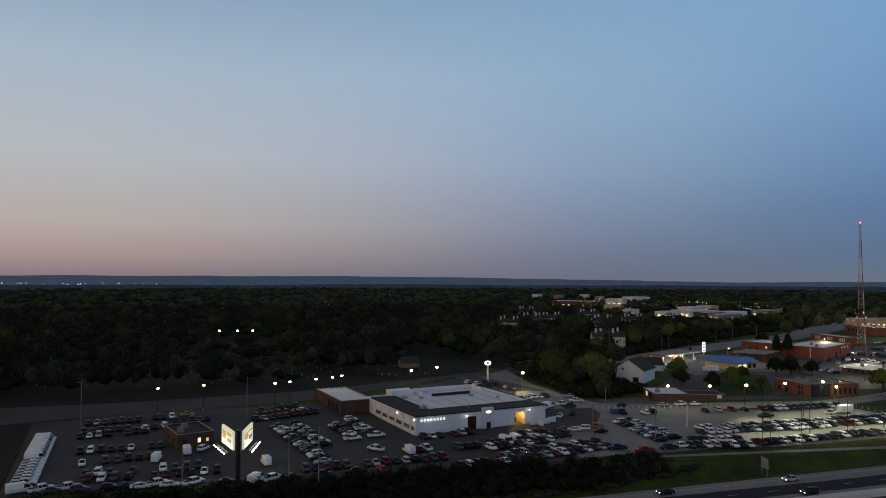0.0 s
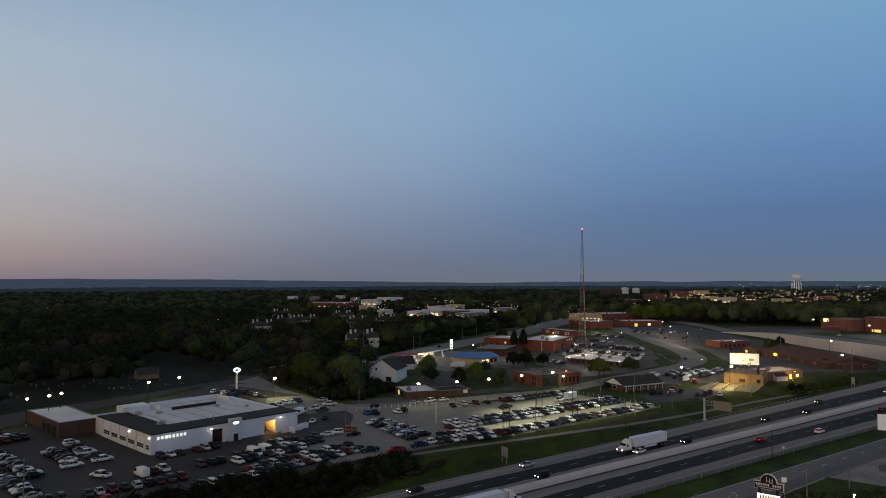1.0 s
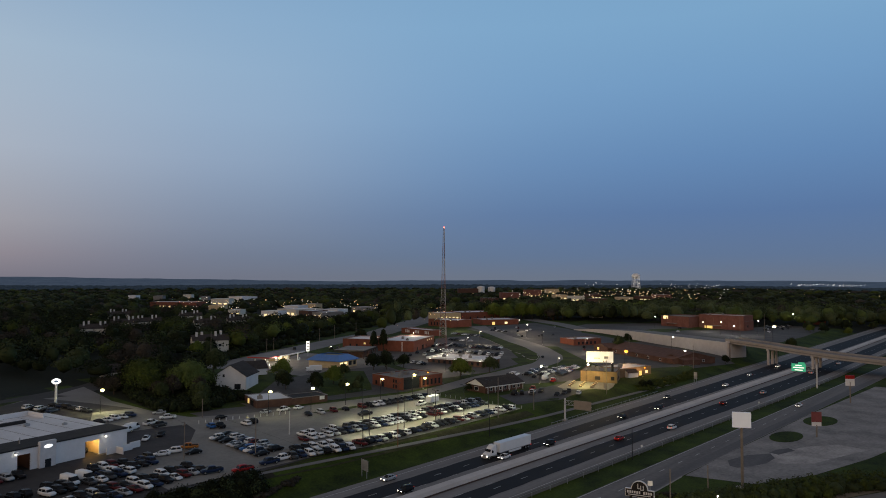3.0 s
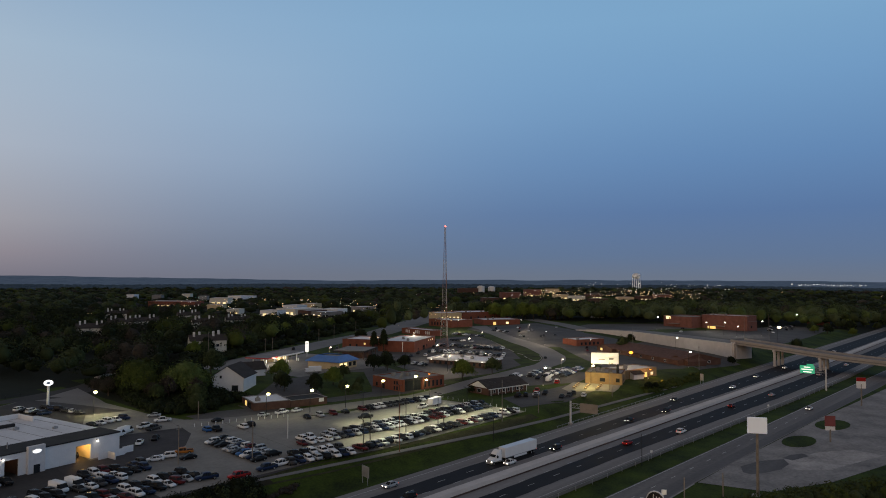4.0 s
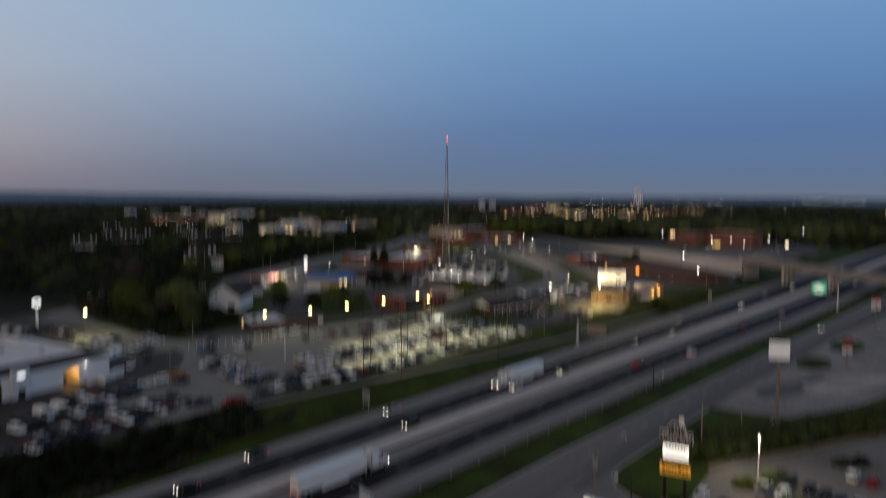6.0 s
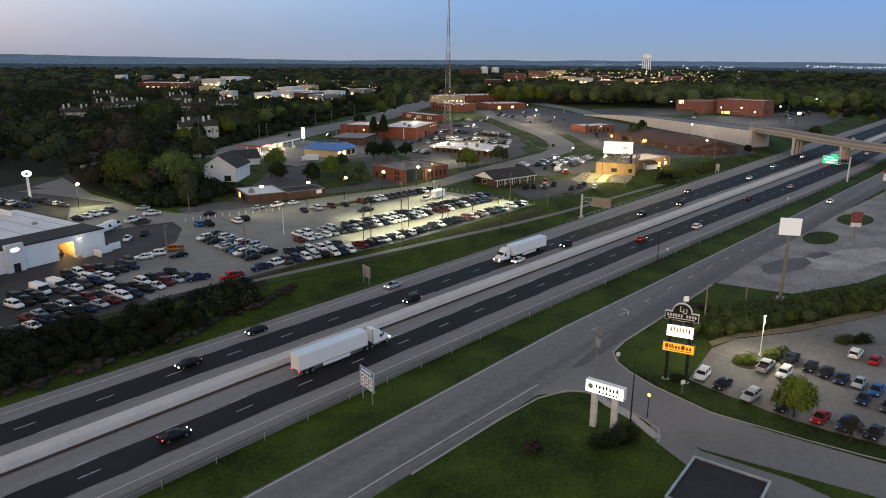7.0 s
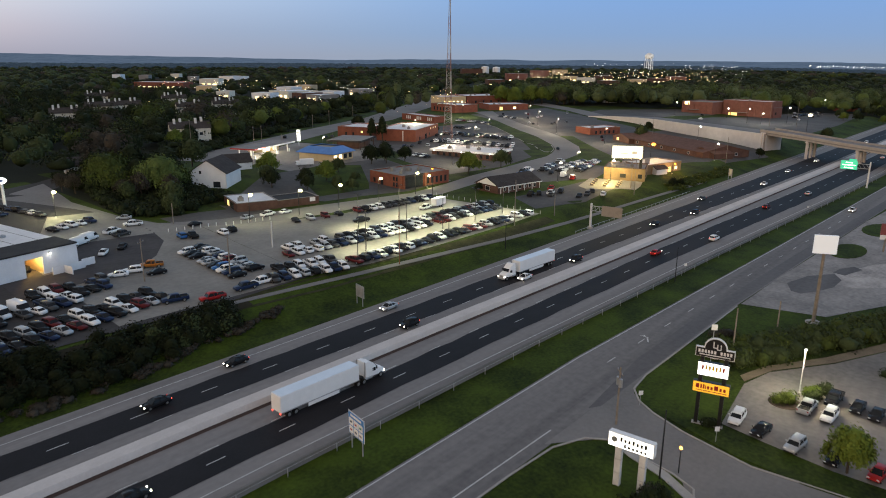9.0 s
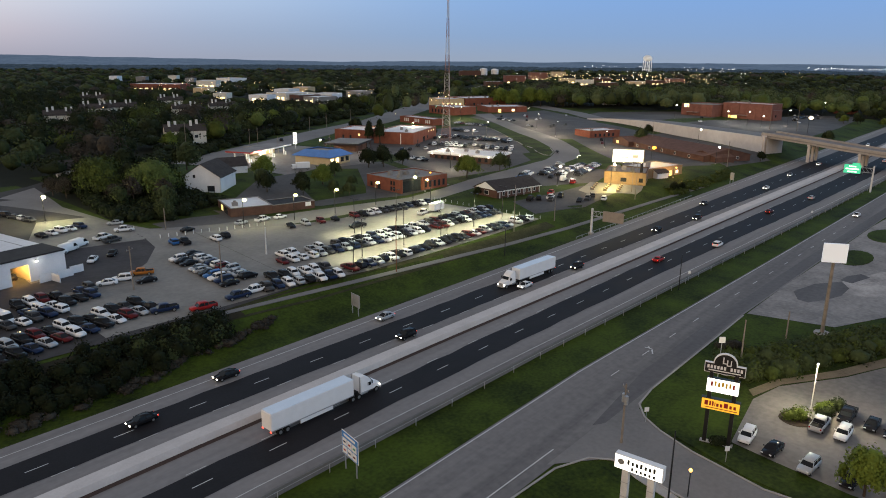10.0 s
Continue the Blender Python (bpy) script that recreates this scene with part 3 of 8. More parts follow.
strip("theatre_lot", [(560, 250), (640, 240), (690, 215), (780, 200)], [(500, 170), (560, 140), (650, 140), (800, 150)], DARKLOT, 0.06, "dark paved car park of the brick hall", "pavement")
strip("ramp_apron", [(572, 335), (640, 348), (706, 300)], [(562, 268), (620, 266), (668, 244)], DARKLOT, 0.055, "dark paved apron beside the ramp", "pavement")
strip("strip_mall_lot", [(410, 232), (470, 225), (512, 225)], [(330, 160), (380, 140), (440, 132)], DARKLOT, 0.06, "dark paved yard of the low brick offices", "pavement")
strip("hill_lot", [(470, 300), (520, 310), (546, 312)], [(338, 168), (380, 134), (432, 128)], DARKLOT, 0.058, "wide dark asphalt yard below the ramp", "pavement")
strip("clinic_lot", [(262, 258), (300, 262), (345, 240)], [(246, 212), (284, 208), (322, 216)], DARKLOT, 0.057, "dark paved car park of the clinic", "pavement")
strip("frontage_lane", [(104, 58.6), (128, 61.4), (170, 61.4), (230, 59.4), (420, 52)], [(106, 57.4), (128, 57.4), (170, 57.8), (230, 55.9), (420, 48.4)], LANEGREY, 0.068, "dark resurfaced lane of the frontage road", "road")
strip("drain_path", [(88, 137.5), (96, 136.8), (122, 134.6), (147, 132.7), (181, 130.1), (212, 128.6), (278, 127.4), (330, 126)], [(87, 136.3), (95.6, 135.6), (121.6, 133.3), (147, 131.3), (181, 128.7), (212, 127.2), (278, 126.0), (330, 124.6)], OLDROAD, 0.12, "narrow grey concrete drain path in the grass", "path", step=1.5)

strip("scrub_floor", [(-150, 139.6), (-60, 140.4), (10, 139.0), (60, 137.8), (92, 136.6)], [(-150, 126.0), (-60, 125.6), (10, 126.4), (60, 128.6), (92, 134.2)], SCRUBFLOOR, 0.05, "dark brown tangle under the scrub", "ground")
strip("rough_bank", [(90, 138.2), (110, 138.0), (140, 136.2), (175, 134.6), (209, 134.4)], [(84, 134.0), (110, 131.6), (140, 130.6), (175, 129.4), (209, 130.6)], ROUGHGRASS, 0.05, "rough brown grass below the car lot", "grass")

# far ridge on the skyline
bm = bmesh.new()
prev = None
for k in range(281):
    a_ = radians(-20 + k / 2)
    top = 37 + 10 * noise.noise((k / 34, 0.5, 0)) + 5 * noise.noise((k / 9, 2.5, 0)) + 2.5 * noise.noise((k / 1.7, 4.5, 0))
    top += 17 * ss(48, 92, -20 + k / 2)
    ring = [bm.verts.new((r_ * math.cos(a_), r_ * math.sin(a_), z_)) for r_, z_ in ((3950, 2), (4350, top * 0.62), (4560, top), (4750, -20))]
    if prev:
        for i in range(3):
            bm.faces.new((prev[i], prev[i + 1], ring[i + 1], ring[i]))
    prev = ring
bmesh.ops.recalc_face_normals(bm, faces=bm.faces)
# blue emission in both materials stands in for the haze of distance
HAZEWOOD = surface("haze_tinted_woods", (0.008, 0.014, 0.014), (0.030, 0.040, 0.036), 0.01, 1.0, emit=(0.20, 0.34, 0.60), strength=0.045, fine=0.05)
RIDGE = surface("haze_tinted_ridge", (0.005, 0.012, 0.022), (0.055, 0.066, 0.075), 0.012, 1.0, emit=(0.30, 0.47, 0.80), strength=0.085, fine=0.06)
tagged(link_mesh("backdrop_ridge", bm, RIDGE), "low horizon ridge with blue haze put in as glow", "hills", kind="structure")


# ---- buildings ----
def frame_of(a, b):
    d = Vector((b[0] - a[0], b[1] - a[1]))
    return d.length, math.degrees(math.atan2(d.y, d.x))


def building(name, label, category, a, b, depth, h, wall, roof, openings=(), parapet=0.5, base=None, coping=None, units=0, group=""):
    """A flat-roofed building. a to b: its front at the ground; openings: (face, middle, width, sill, height, material)."""
    ln, rz = frame_of(a, b)
    z = min(far_z(*a), far_z(*b)) if base is None else base
    root = thing(name, label, category, pose(a[0], a[1], z, 0, 0, rz), group)
    t = 0.3
    part("wall", boxed(ln / 2, t / 2, -0.6, ln, t, h + 0.6), wall, root)
    part("wall", boxed(ln / 2, depth - t / 2, -0.6, ln, t, h + 0.6), wall, root)
    part("wall", boxed(t / 2, depth / 2, -0.6, t, depth - 2 * t, h + 0.6), wall, root)
    part("wall", boxed(ln - t / 2, depth / 2, -0.6, t, depth - 2 * t, h + 0.6), wall, root)
    part("roof", boxed(ln / 2, depth / 2, h - parapet - 0.2, ln - 2 * t, depth - 2 * t, 0.2), roof, root)
    bm = bmesh.new()
    for x, y, sx, sy in ((ln / 2, 0.15, ln + 0.2, 0.5), (ln / 2, depth - 0.15, ln + 0.2, 0.5), (0.15, depth / 2, 0.5, depth - 0.8), (ln - 0.15, depth / 2, 0.5, depth - 0.8)):
        box(bm, x, y, h, sx, sy, 0.14)
    part("coping", bm, coping or GREYROOF, root)
    for k in range(units):
        ux, uy = ln * (0.2 + 0.6 * ((k * 0.37) % 1)), depth * (0.3 + 0.45 * ((k * 0.61) % 1))
        bm = boxed(ux, uy, h - parapet, 1.8, 1.5, 1.2 + 0.4 * (k % 2), 0, 0.06)
        rod(bm, (ux, uy, h - parapet + 1.2), (ux, uy, h - parapet + 1.75), 0.5, n=10)
        part("roof_unit", bm, GREYROOF, root)
    for face, u, w, s, hh, m in openings:
        glass, fr = bmesh.new(), bmesh.new()
        along_x = face in "fb"
        px, py = (u, 0.0) if face == "f" else (u, depth) if face == "b" else (0.0, u) if face == "l" else (ln, u)
        sx, sy = (w, 0.08) if along_x else (0.08, w)
        box(glass, px, py, s, sx, sy, hh)
        fx, fy = (0.12, 0.16) if along_x else (0.16, 0.12)
        for e in (-1, 1):
            box(fr, px + (e * w / 2 if along_x else 0), py + (0 if along_x else e * w / 2), s - 0.06, fx, fy, hh + 0.12)
        if along_x:
            box(fr, px, py, s - 0.1, w + 0.2, 0.18, 0.1)
            box(fr, px, py, s + hh, w + 0.2, 0.18, 0.1)
        else:
            box(fr, px, py, s - 0.1, 0.18, w + 0.2, 0.1)
            box(fr, px, py, s + hh, 0.18, w + 0.2, 0.1)
        wnd = part("window" if s > 0.3 else "door", fr, SIGNWHITE if m is not GLASS else BLACKMETAL, root)
        part("pane" if s > 0.3 else "leaf", glass, m, wnd)
    return root, ln, rz, z


def gable_house(name, label, a, b, depth, h, ridge, wall, roof, front_gable=False, openings=(), group="", category="house"):
    """A pitched-roof house; the ridge runs along the front, or front to back for front_gable."""
    ln, rz = frame_of(a, b)
    z = far_z(*a)
    root = thing(name, label, category, pose(a[0], a[1], z, 0, 0, rz), group)
    for w in ("f", "b", "l", "r"):
        bm = bmesh.new()
        y = {"f": 0, "b": depth}.get(w)
        x = {"l": 0, "r": ln}.get(w)
        if w in "fb":
            pts = [(0, y, -0.5), (ln, y, -0.5), (ln, y, h)] + ([(ln / 2, y, ridge)] if front_gable else []) + [(0, y, h)]
        else:
            pts = [(x, 0, -0.5), (x, depth, -0.5), (x, depth, h)] + ([] if front_gable else [(x, depth / 2, ridge)]) + [(x, 0, h)]
        f = bm.faces.new([bm.verts.new(p) for p in pts])
        r = bmesh.ops.extrude_face_region(bm, geom=[f])
        off = Vector((0, 0.2 if w == "f" else -0.2, 0)) if w in "fb" else Vector((0.2 if w == "l" else -0.2, 0, 0))
        bmesh.ops.translate(bm, vec=off, verts=[v for v in r["geom"] if isinstance(v, bmesh.types.BMVert)])
        bmesh.ops.recalc_face_normals(bm, faces=bm.faces)
        part("wall", bm, wall, root)
    o, t = 0.5, 0.18
    for s in (0, 1):
        bm = bmesh.new()
        drop = (ridge - h) / ((ln if front_gable else depth) / 2) * o
        if front_gable:
            e = -o if s == 0 else ln + o
            pts = [(e, -o, h - drop), (ln / 2, -o, ridge), (ln / 2, depth + o, ridge), (e, depth + o, h - drop)]
        else:
            e = -o if s == 0 else depth + o
            pts = [(-o, e, h - drop), (ln + o, e, h - drop), (ln + o, depth / 2, ridge), (-o, depth / 2, ridge)]
        lo = [bm.verts.new(Vector(p) + Vector((0, 0, 0.03))) for p in pts]
        hi = [bm.verts.new(Vector(p) + Vector((0, 0, 0.03 + t))) for p in pts]
        bm.faces.new(lo), bm.faces.new(hi)
        for i in range(4):
            bm.faces.new((lo[i], lo[(i + 1) % 4], hi[(i + 1) % 4], hi[i]))
        bmesh.ops.recalc_face_normals(bm, faces=bm.faces)
        part("roof", bm, roof, root)
    for face, u, w, s, hh, m in openings:
        bm, fr = bmesh.new(), bmesh.new()
        if face in "fb":
            y = 0 if face == "f" else depth
            box(bm, u, y, s, w, 0.1, hh)
            box(fr, u, y, s - 0.1, w + 0.24, 0.07, hh + 0.2)
        else:
            x = 0 if face == "l" else ln
            box(bm, x, u, s, 0.1, w, hh)
            box(fr, x, u, s - 0.1, 0.07, w + 0.24, hh + 0.2)
        wnd = part("window" if s > 0.3 else "door", fr, SIGNWHITE, root)
        part("pane" if s > 0.3 else "leaf", bm, m, wnd)
    return root


def rowed(face, u0, u1, n, w, s, h, m):
    return [(face, u0 + (u1 - u0) * (k + 0.5) / n, w, s, h, m) for k in range(n)]


# the car dealership
D_U, D_V, D_H = 50.5, 44.0, 5.9
dealer = thing("dealership", "white car dealership with a dark roof edge and lit service bays", "car dealership", pose(28.4, 181.3, 3.55, 0, 0, 9))
t_ = 0.35
# front wall left open at the two bays
for u0, u1, z0, z1 in ((0, 19.2, -0.6, D_H), (19.2, 22.6, 4.4, D_H), (22.6, 37.6, -0.6, D_H), (37.6, 41.8, 4.3, D_H), (41.8, D_U, -0.6, D_H)):
    part("wall", boxed((u0 + u1) / 2, t_ / 2, z0, u1 - u0, t_, z1 - z0), WALLWHITE, dealer)
part("wall", boxed(t_ / 2, D_V / 2 + t_ / 2, -0.6, t_, D_V - t_, D_H + 0.6), WALLWHITE, dealer)
part("wall", boxed(D_U - t_ / 2, 12 + t_ / 2, -0.6, t_, 24 - t_, D_H + 0.6), WALLWHITE, dealer)
part("wall", boxed(D_U / 2, D_V - t_ / 2, -0.6, D_U - 2 * t_, t_, D_H + 0.6), WALLWHITE, dealer)
part("roof_edge", boxed(D_U / 2, 4.8, D_H - 0.1, D_U + 0.3, 10.0, 0.35), DARKROOF, dealer, "dark flat roof edge")
part("roof_edge", boxed(4.6, 24.8, D_H - 0.1, 9.5, 29.9, 0.35), DARKROOF, dealer, "dark flat roof edge")
part("roof", boxed(9.4 + 20.5, 9.8 + 16.8, D_H - 0.3, 41, 33.6, 0.35), METALROOF, dealer, "pale flat membrane roof")
for k in range(7):
    part("roof_seam", boxed(12 + 5.8 * k, 26.6, D_H + 0.05, 0.12, 33.2, 0.05), GREYROOF, dealer)
bm = bmesh.new()
for x, y, sx, sy in ((19, 40, 0.3, 9), (32, 44.4, 26, 0.3), (45, 40, 0.3, 9)):
    box(bm, x, y, D_H, sx, sy, 1.5)
part("roof_screen", bm, WALLWHITE, dealer, "white parapet round the rear roof")
part("rear_block", boxed(12.5, 42, D_H - 2.5, 9, 6, 4.4, 0, 0.05), WALLWHITE, dealer)
part("roof_ridge", boxed(30, 33, D_H + 0.05, 16, 1.2, 0.9), DARKROOF, dealer, "dark raised roof light")
for x, y, s in ((8.2, 11.5, 1.5), (10.5, 33, 1.3), (16, 30, 1.1), (36, 28, 1.0), (43, 20, 0.9)):
    bm = boxed(x, y, D_H + 0.05, s * 1.5, s, s * 0.7, 0, 0.08)
    rod(bm, (x, y, D_H), (x, y, D_H + s * 0.95), s * 0.3, n=10)
    part("roof_unit", bm, GALV, dealer)
part("flue", rodded((22.5, 5.5, D_H), (22.5, 5.5, D_H + 1.9), 0.16), GALV, dealer)
# six bay doors in the side wall, each with a strip of dark panes
for k in range(6):
    y = 2.2 + 6.6 * k if k else 2.0
    w = 2.2 if k == 0 else 4.6
    y = 2.0 if k == 0 else 0.5 + 6.3 * k
    door = part("bay_door", boxed(-0.06, y, 0, 0.16, w, 4.3), SIGNWHITE, dealer, "white overhead bay door")
    for r_ in range(2):
        for c_ in range(3 if k else 2):
            n_ = 3 if k else 2
            part("pane", boxed(-0.16, y + (c_ - (n_ - 1) / 2) * w / n_, 1.5 + 0.62 * r_, 0.06, w / n_ * 0.86, 0.52), GLASS, door)
    part("pier", boxed(-0.12, y + w / 2 + 0.75, 0, 0.24, 0.5, D_H - 0.2), WALLWHITE, dealer)
for k in range(8):
    part("letter_bar", boxed(2.1 + 1.17 * k, -0.1, 4.2, 0.66, 0.14, 0.84, 0, 0.05), glow("lit_letter", (1.0, 0.99, 0.96), 0.75) if k == 0 else bpy.data.materials["lit_letter"], dealer, "small lit white letter bar")
portal = part("portal", boxed(26.6, -0.55, 0, 4.4, 1.1, 7.0, 0, 0.08), METALROOF, dealer, "tall silver entrance portal")
bm = bmesh.new()
ball(bm, 26.6, -1.12, 5.6, 1.15, 0.08, 0.5, 3)
part("oval_emblem", bm, glow("lit_emblem", (0.9, 0.95, 1.0), 1.3), portal)
part("portal_door", boxed(26.6, -1.1, 0.0, 1.6, 0.1, 2.2), GLASS, portal)
# the bays' insides
for u0, u1, m_, l_ in ((19.2, 22.6, BROWNBRICK, "dim service bay"), (37.6, 41.8, TANWALL, "brightly lit service bay")):
    bm = bmesh.new()
    box(bm, (u0 + u1) / 2, 9.0, 0, u1 - u0 + 1.2, 0.2, 4.4)
    box(bm, u0 - 0.5, 4.7, 0, 0.2, 8.4, 4.4)
    box(bm, u1 + 0.5, 4.7, 0, 0.2, 8.4, 4.4)
    box(bm, (u0 + u1) / 2, 4.7, 4.45, u1 - u0 + 1.2, 8.4, 0.15)
    part("service_bay", bm, m_, dealer, l_)
for u in (18.6, 43.5, 4.5):
    bm = boxed(u, -0.25, 4.9, 0.35, 0.4, 0.3, 0, 0.04)
    lamp_ = part("wall_light", bm, BLACKMETAL, dealer)
    bm = bmesh.new()
    ball(bm, u, -0.45, 4.85, 0.28, 0.28, 0.22, 2)
    part("lens", bm, glow("lens_white", (1.0, 0.97, 0.85), 3.5) if u == 18.6 else bpy.data.materials["lens_white"], lamp_)
for y in (0.6, 14.5):
    bm = bmesh.new()
    ball(bm, -0.35, y, 4.9, 0.28, 0.28, 0.22, 2)
    part("wall_light", bm, bpy.data.materials["lens_white"], dealer)
# bin enclosure beside the dealership
enc = thing("bin_enclosure", "white walled bin enclosure beside the dealership", "enclosure", pose(28.4 + 44.2 * math.cos(radians(9)), 181.3 + 44.2 * math.sin(radians(9)) - 0.3, 3.6, 0, 0, 9))
for x, y, sx, sy in ((-0.4, -2.6, 3.0, 0.18), (1.0, -4.4, 0.18, 3.4), (7.8, -1.6, 3.4, 0.18), (4.2, -2.9, 3.8, 0.16)):
    part("panel", boxed(x, y, -0.2, sx, sy, 2.1), WALLWHITE, enc)

building("brick_annex", "red brick garage with a pale flat roof", "garage", (10.9, 220.6), (23.4, 222.6), 32, 4.9, BROWNBRICK, METALROOF,
         rowed("l", 2, 16, 3, 3.4, 0.0, 3.4, GLASS), 0.1)
building("brick_hut", "small flat-roofed brick office with lit windows", "office", (-43.4, 184.6), (-33.2, 187.6), 17, 4.2, BROWNBRICK, DARKROOF,
         [("f", 6.3, 0.9, 1.4, 1.3, LITGLASS), ("f", 8.7, 0.7, 1.5, 0.9, LITGOLD), ("f", 2.2, 1.0, 1.3, 1.2, GLASS), ("l", 5, 1.2, 1.3, 1.3, GLASS), ("l", 11, 1.2, 1.3, 1.3, GLASS)], 0.3, units=2)
# shops and offices along the street
building("brown_shop", "low brown brick shop with a pale flat roof", "shop", (139.6, 212.9), (153, 208.4), 17, 3.0, BROWNBRICK, METALROOF,
         [("l", 6, 4, 0.0, 2.4, GLASS), ("l", 11, 2.5, 0.6, 1.8, LITGOLD)], 0.1, units=1)
building("brown_annex", "low brown brick storage wing", "shop", (153.3, 208.6), (168.6, 205.2), 10, 2.7, BROWNBRICK, DARKROOF, [("f", 13.2, 2.0, 1.2, 1.2, SIGNWHITE)], 0.1)
gable_house("white_house", "white gabled house with a grey shingle roof", (149.3, 259.7), (158.3, 248.2), 17, 5.6, 10.4, WALLWHITE, SHINGLE, True, [("f", 4.5, 0.9, 5.2, 1.2, GLASS), ("f", 10.8, 2.8, 0.0, 2.3, GLASS)])
office, _, _, _ = building("brick_office", "red brick office with a dark glass entrance", "office", (208.6, 202.0), (234.2, 199.4), 21, 5.4, BRICK, GREYROOF,
         [("f", 6.2, 9.6, 0.2, 4.4, GLASS)] + rowed("f", 12.5, 25, 5, 1.1, 1.0, 2.4, GLASS) + [("l", 3.4, 0.9, 0.6, 1.5, GLASS), ("l", 5.2, 0.9, 0.6, 1.5, GLASS), ("l", 3.4, 0.9, 3.0, 1.4, GLASS), ("l", 5.2, 0.9, 3.0, 1.4, GLASS), ("l", 13, 1.6, 0.0, 2.3, GLASS), ("l", 18, 1.2, 1.0, 1.6, GLASS)], 0.4, units=5)
part("fascia", boxed(6.2, -0.12, 4.7, 10.4, 0.2, 0.8), DARKROOF, office, "dark metal fascia over the entrance")
part("end_wall", boxed(0.5, -0.5, -0.4, 0.5, 1.0, 5.9), BRICK, office)
part("end_wall", boxed(11.6, -0.4, -0.4, 0.5, 0.8, 5.9), BRICK, office)
clinic, _, _, _ = building("flat_clinic", "low brick clinic with a broad white roof rim", "clinic", (286.4, 255.6), (294.8, 220), 21, 4.2, BROWNBRICK, METALROOF, rowed("f", 2, 34, 9, 1.5, 1.0, 1.6, GLASS), 0.2, coping=WALLWHITE, units=3)
for x, y, sx, sy in ((18.3, -0.5, 38.2, 0.9), (-0.4, 10.5, 0.9, 21), (37, 10.5, 0.9, 21)):
    part("fascia", boxed(x, y, 3.3, sx, sy, 1.0, 0, 0.04), WALLWHITE, clinic, "broad white fascia")
for x in (2, 18, 34):
    bm = bmesh.new()
    ball(bm, x, -1.1, 3.5, 0.34, 0.34, 0.3, 2)
    part("wall_light", bm, bpy.data.materials["lens_white"], clinic)
ranch = gable_house("ranch_office", "brick ranch office with a white gable and long porch", (227, 168), (250.5, 164), 13, 2.9, 5.8, BROWNBRICK, SHINGLE, False, rowed("f", 2, 22, 7, 1.2, 0.9, 1.3, GLASS) + [("l", 6, 2.4, 0.8, 1.5, GLASS)])
part("fascia", boxed(11.9, -0.58, 2.5, 24.8, 0.1, 0.32), WALLWHITE, ranch, "white eaves board")
bm = bmesh.new()
bm.faces.new([bm.verts.new(p) for p in ((-0.06, 0.6, 3.0), (-0.06, 12.4, 3.0), (-0.06, 6.5, 5.6))])
r_ = bmesh.ops.extrude_face_region(bm, geom=list(bm.faces))
bmesh.ops.translate(bm, vec=(-0.08, 0, 0), verts=[v for v in r_["geom"] if isinstance(v, bmesh.types.BMVert)])
bmesh.ops.recalc_face_normals(bm, faces=bm.faces)
part("gable_panel", bm, WALLWHITE, ranch, "white boarded gable")
for k in range(6):
    part("porch_post", boxed(1.0 + 4.4 * k, -0.5, -0.2, 0.18, 0.18, 2.8), WALLWHITE, ranch)
building("tan_bar", "tan stucco bar with a floodlit terrace", "bar", (286.6, 154.6), (293, 138.4), 18, 5.4, BARWALL, GREYROOF,
         [("f", 8.2, 2.4, 1.4, 1.5, GLASS), ("f", 15.4, 1.6, 1.4, 1.6, GLASS), ("r", 4, 1.6, 0.0, 2.3, GLASS), ("r", 9, 2.2, 1.2, 1.6, GLASS)], 0.4, units=4, coping=BROWNBRICK)
building("bar_annex", "brown annex behind the bar", "bar", (311, 145.4), (335.4, 140), 15, 4.4, BARWALL, METALROOF, [("f", 16, 2, 0.0, 2.3, LITGOLD), ("f", 21, 2, 0.9, 1.3, LITGLASS)], 0.3, units=2)
strip("terrace", [(285.4, 160.4), (264, 154), (259.4, 147)], [(291.6, 138.6), (284, 135.8), (276, 134.2)], EASTPAVE, 0.12, "pale paved terrace of the bar", "terrace", step=3)
shed = gable_house("white_shed", "small white shed beside the bar", (313.4, 142.2), (319.6, 139.8), 5, 2.6, 3.8, WALLWHITE, SHINGLE)
for k in range(12):
    tb = thing("picnic_table", "pale wooden picnic table on the terrace", "table", pose(269 + 4.2 * (k % 4) + 1.6 * (k // 4), 150.5 - 5.0 * (k // 4) + 1.6 * (k % 4), far_z(278, 147) + 0.14, 0, 0, 25), "terrace tables")
    part("tabletop", boxed(0, 0, 0.72, 1.8, 0.75, 0.06), TANWALL, tb)
    for s in (-1, 1):
        part("bench", boxed(0, s * 0.72, 0.42, 1.8, 0.28, 0.05), TANWALL, tb)
        part("leg", boxed(s * 0.6, 0, 0.0, 0.1, 1.5, 0.72), TIMBER, tb)
gable_house("brick_strip", "long low brick offices under a brown shingle roof", (421, 211), (382.6, 147.6), 30, 2.9, 6.3, BROWNBRICK, BROWNSHINGLE, False, rowed("f", 6, 68, 5, 1.6, 0.8, 1.3, GLASS) + rowed("r", 5, 25, 3, 1.6, 0.8, 1.3, GLASS), "", "offices")
gable_house("brick_wing", "low brick wing under a brown shingle roof", (395, 160), (384, 142), 12, 2.6, 5.0, BROWNBRICK, BROWNSHINGLE, True, (), "", "offices")
gable_house("brick_wing", "low brick wing under a brown shingle roof", (424, 222), (414, 206), 14, 2.8, 5.2, BROWNBRICK, BROWNSHINGLE, True, [("f", 6, 2.4, 0.8, 1.5, LITGOLD)], "", "offices")
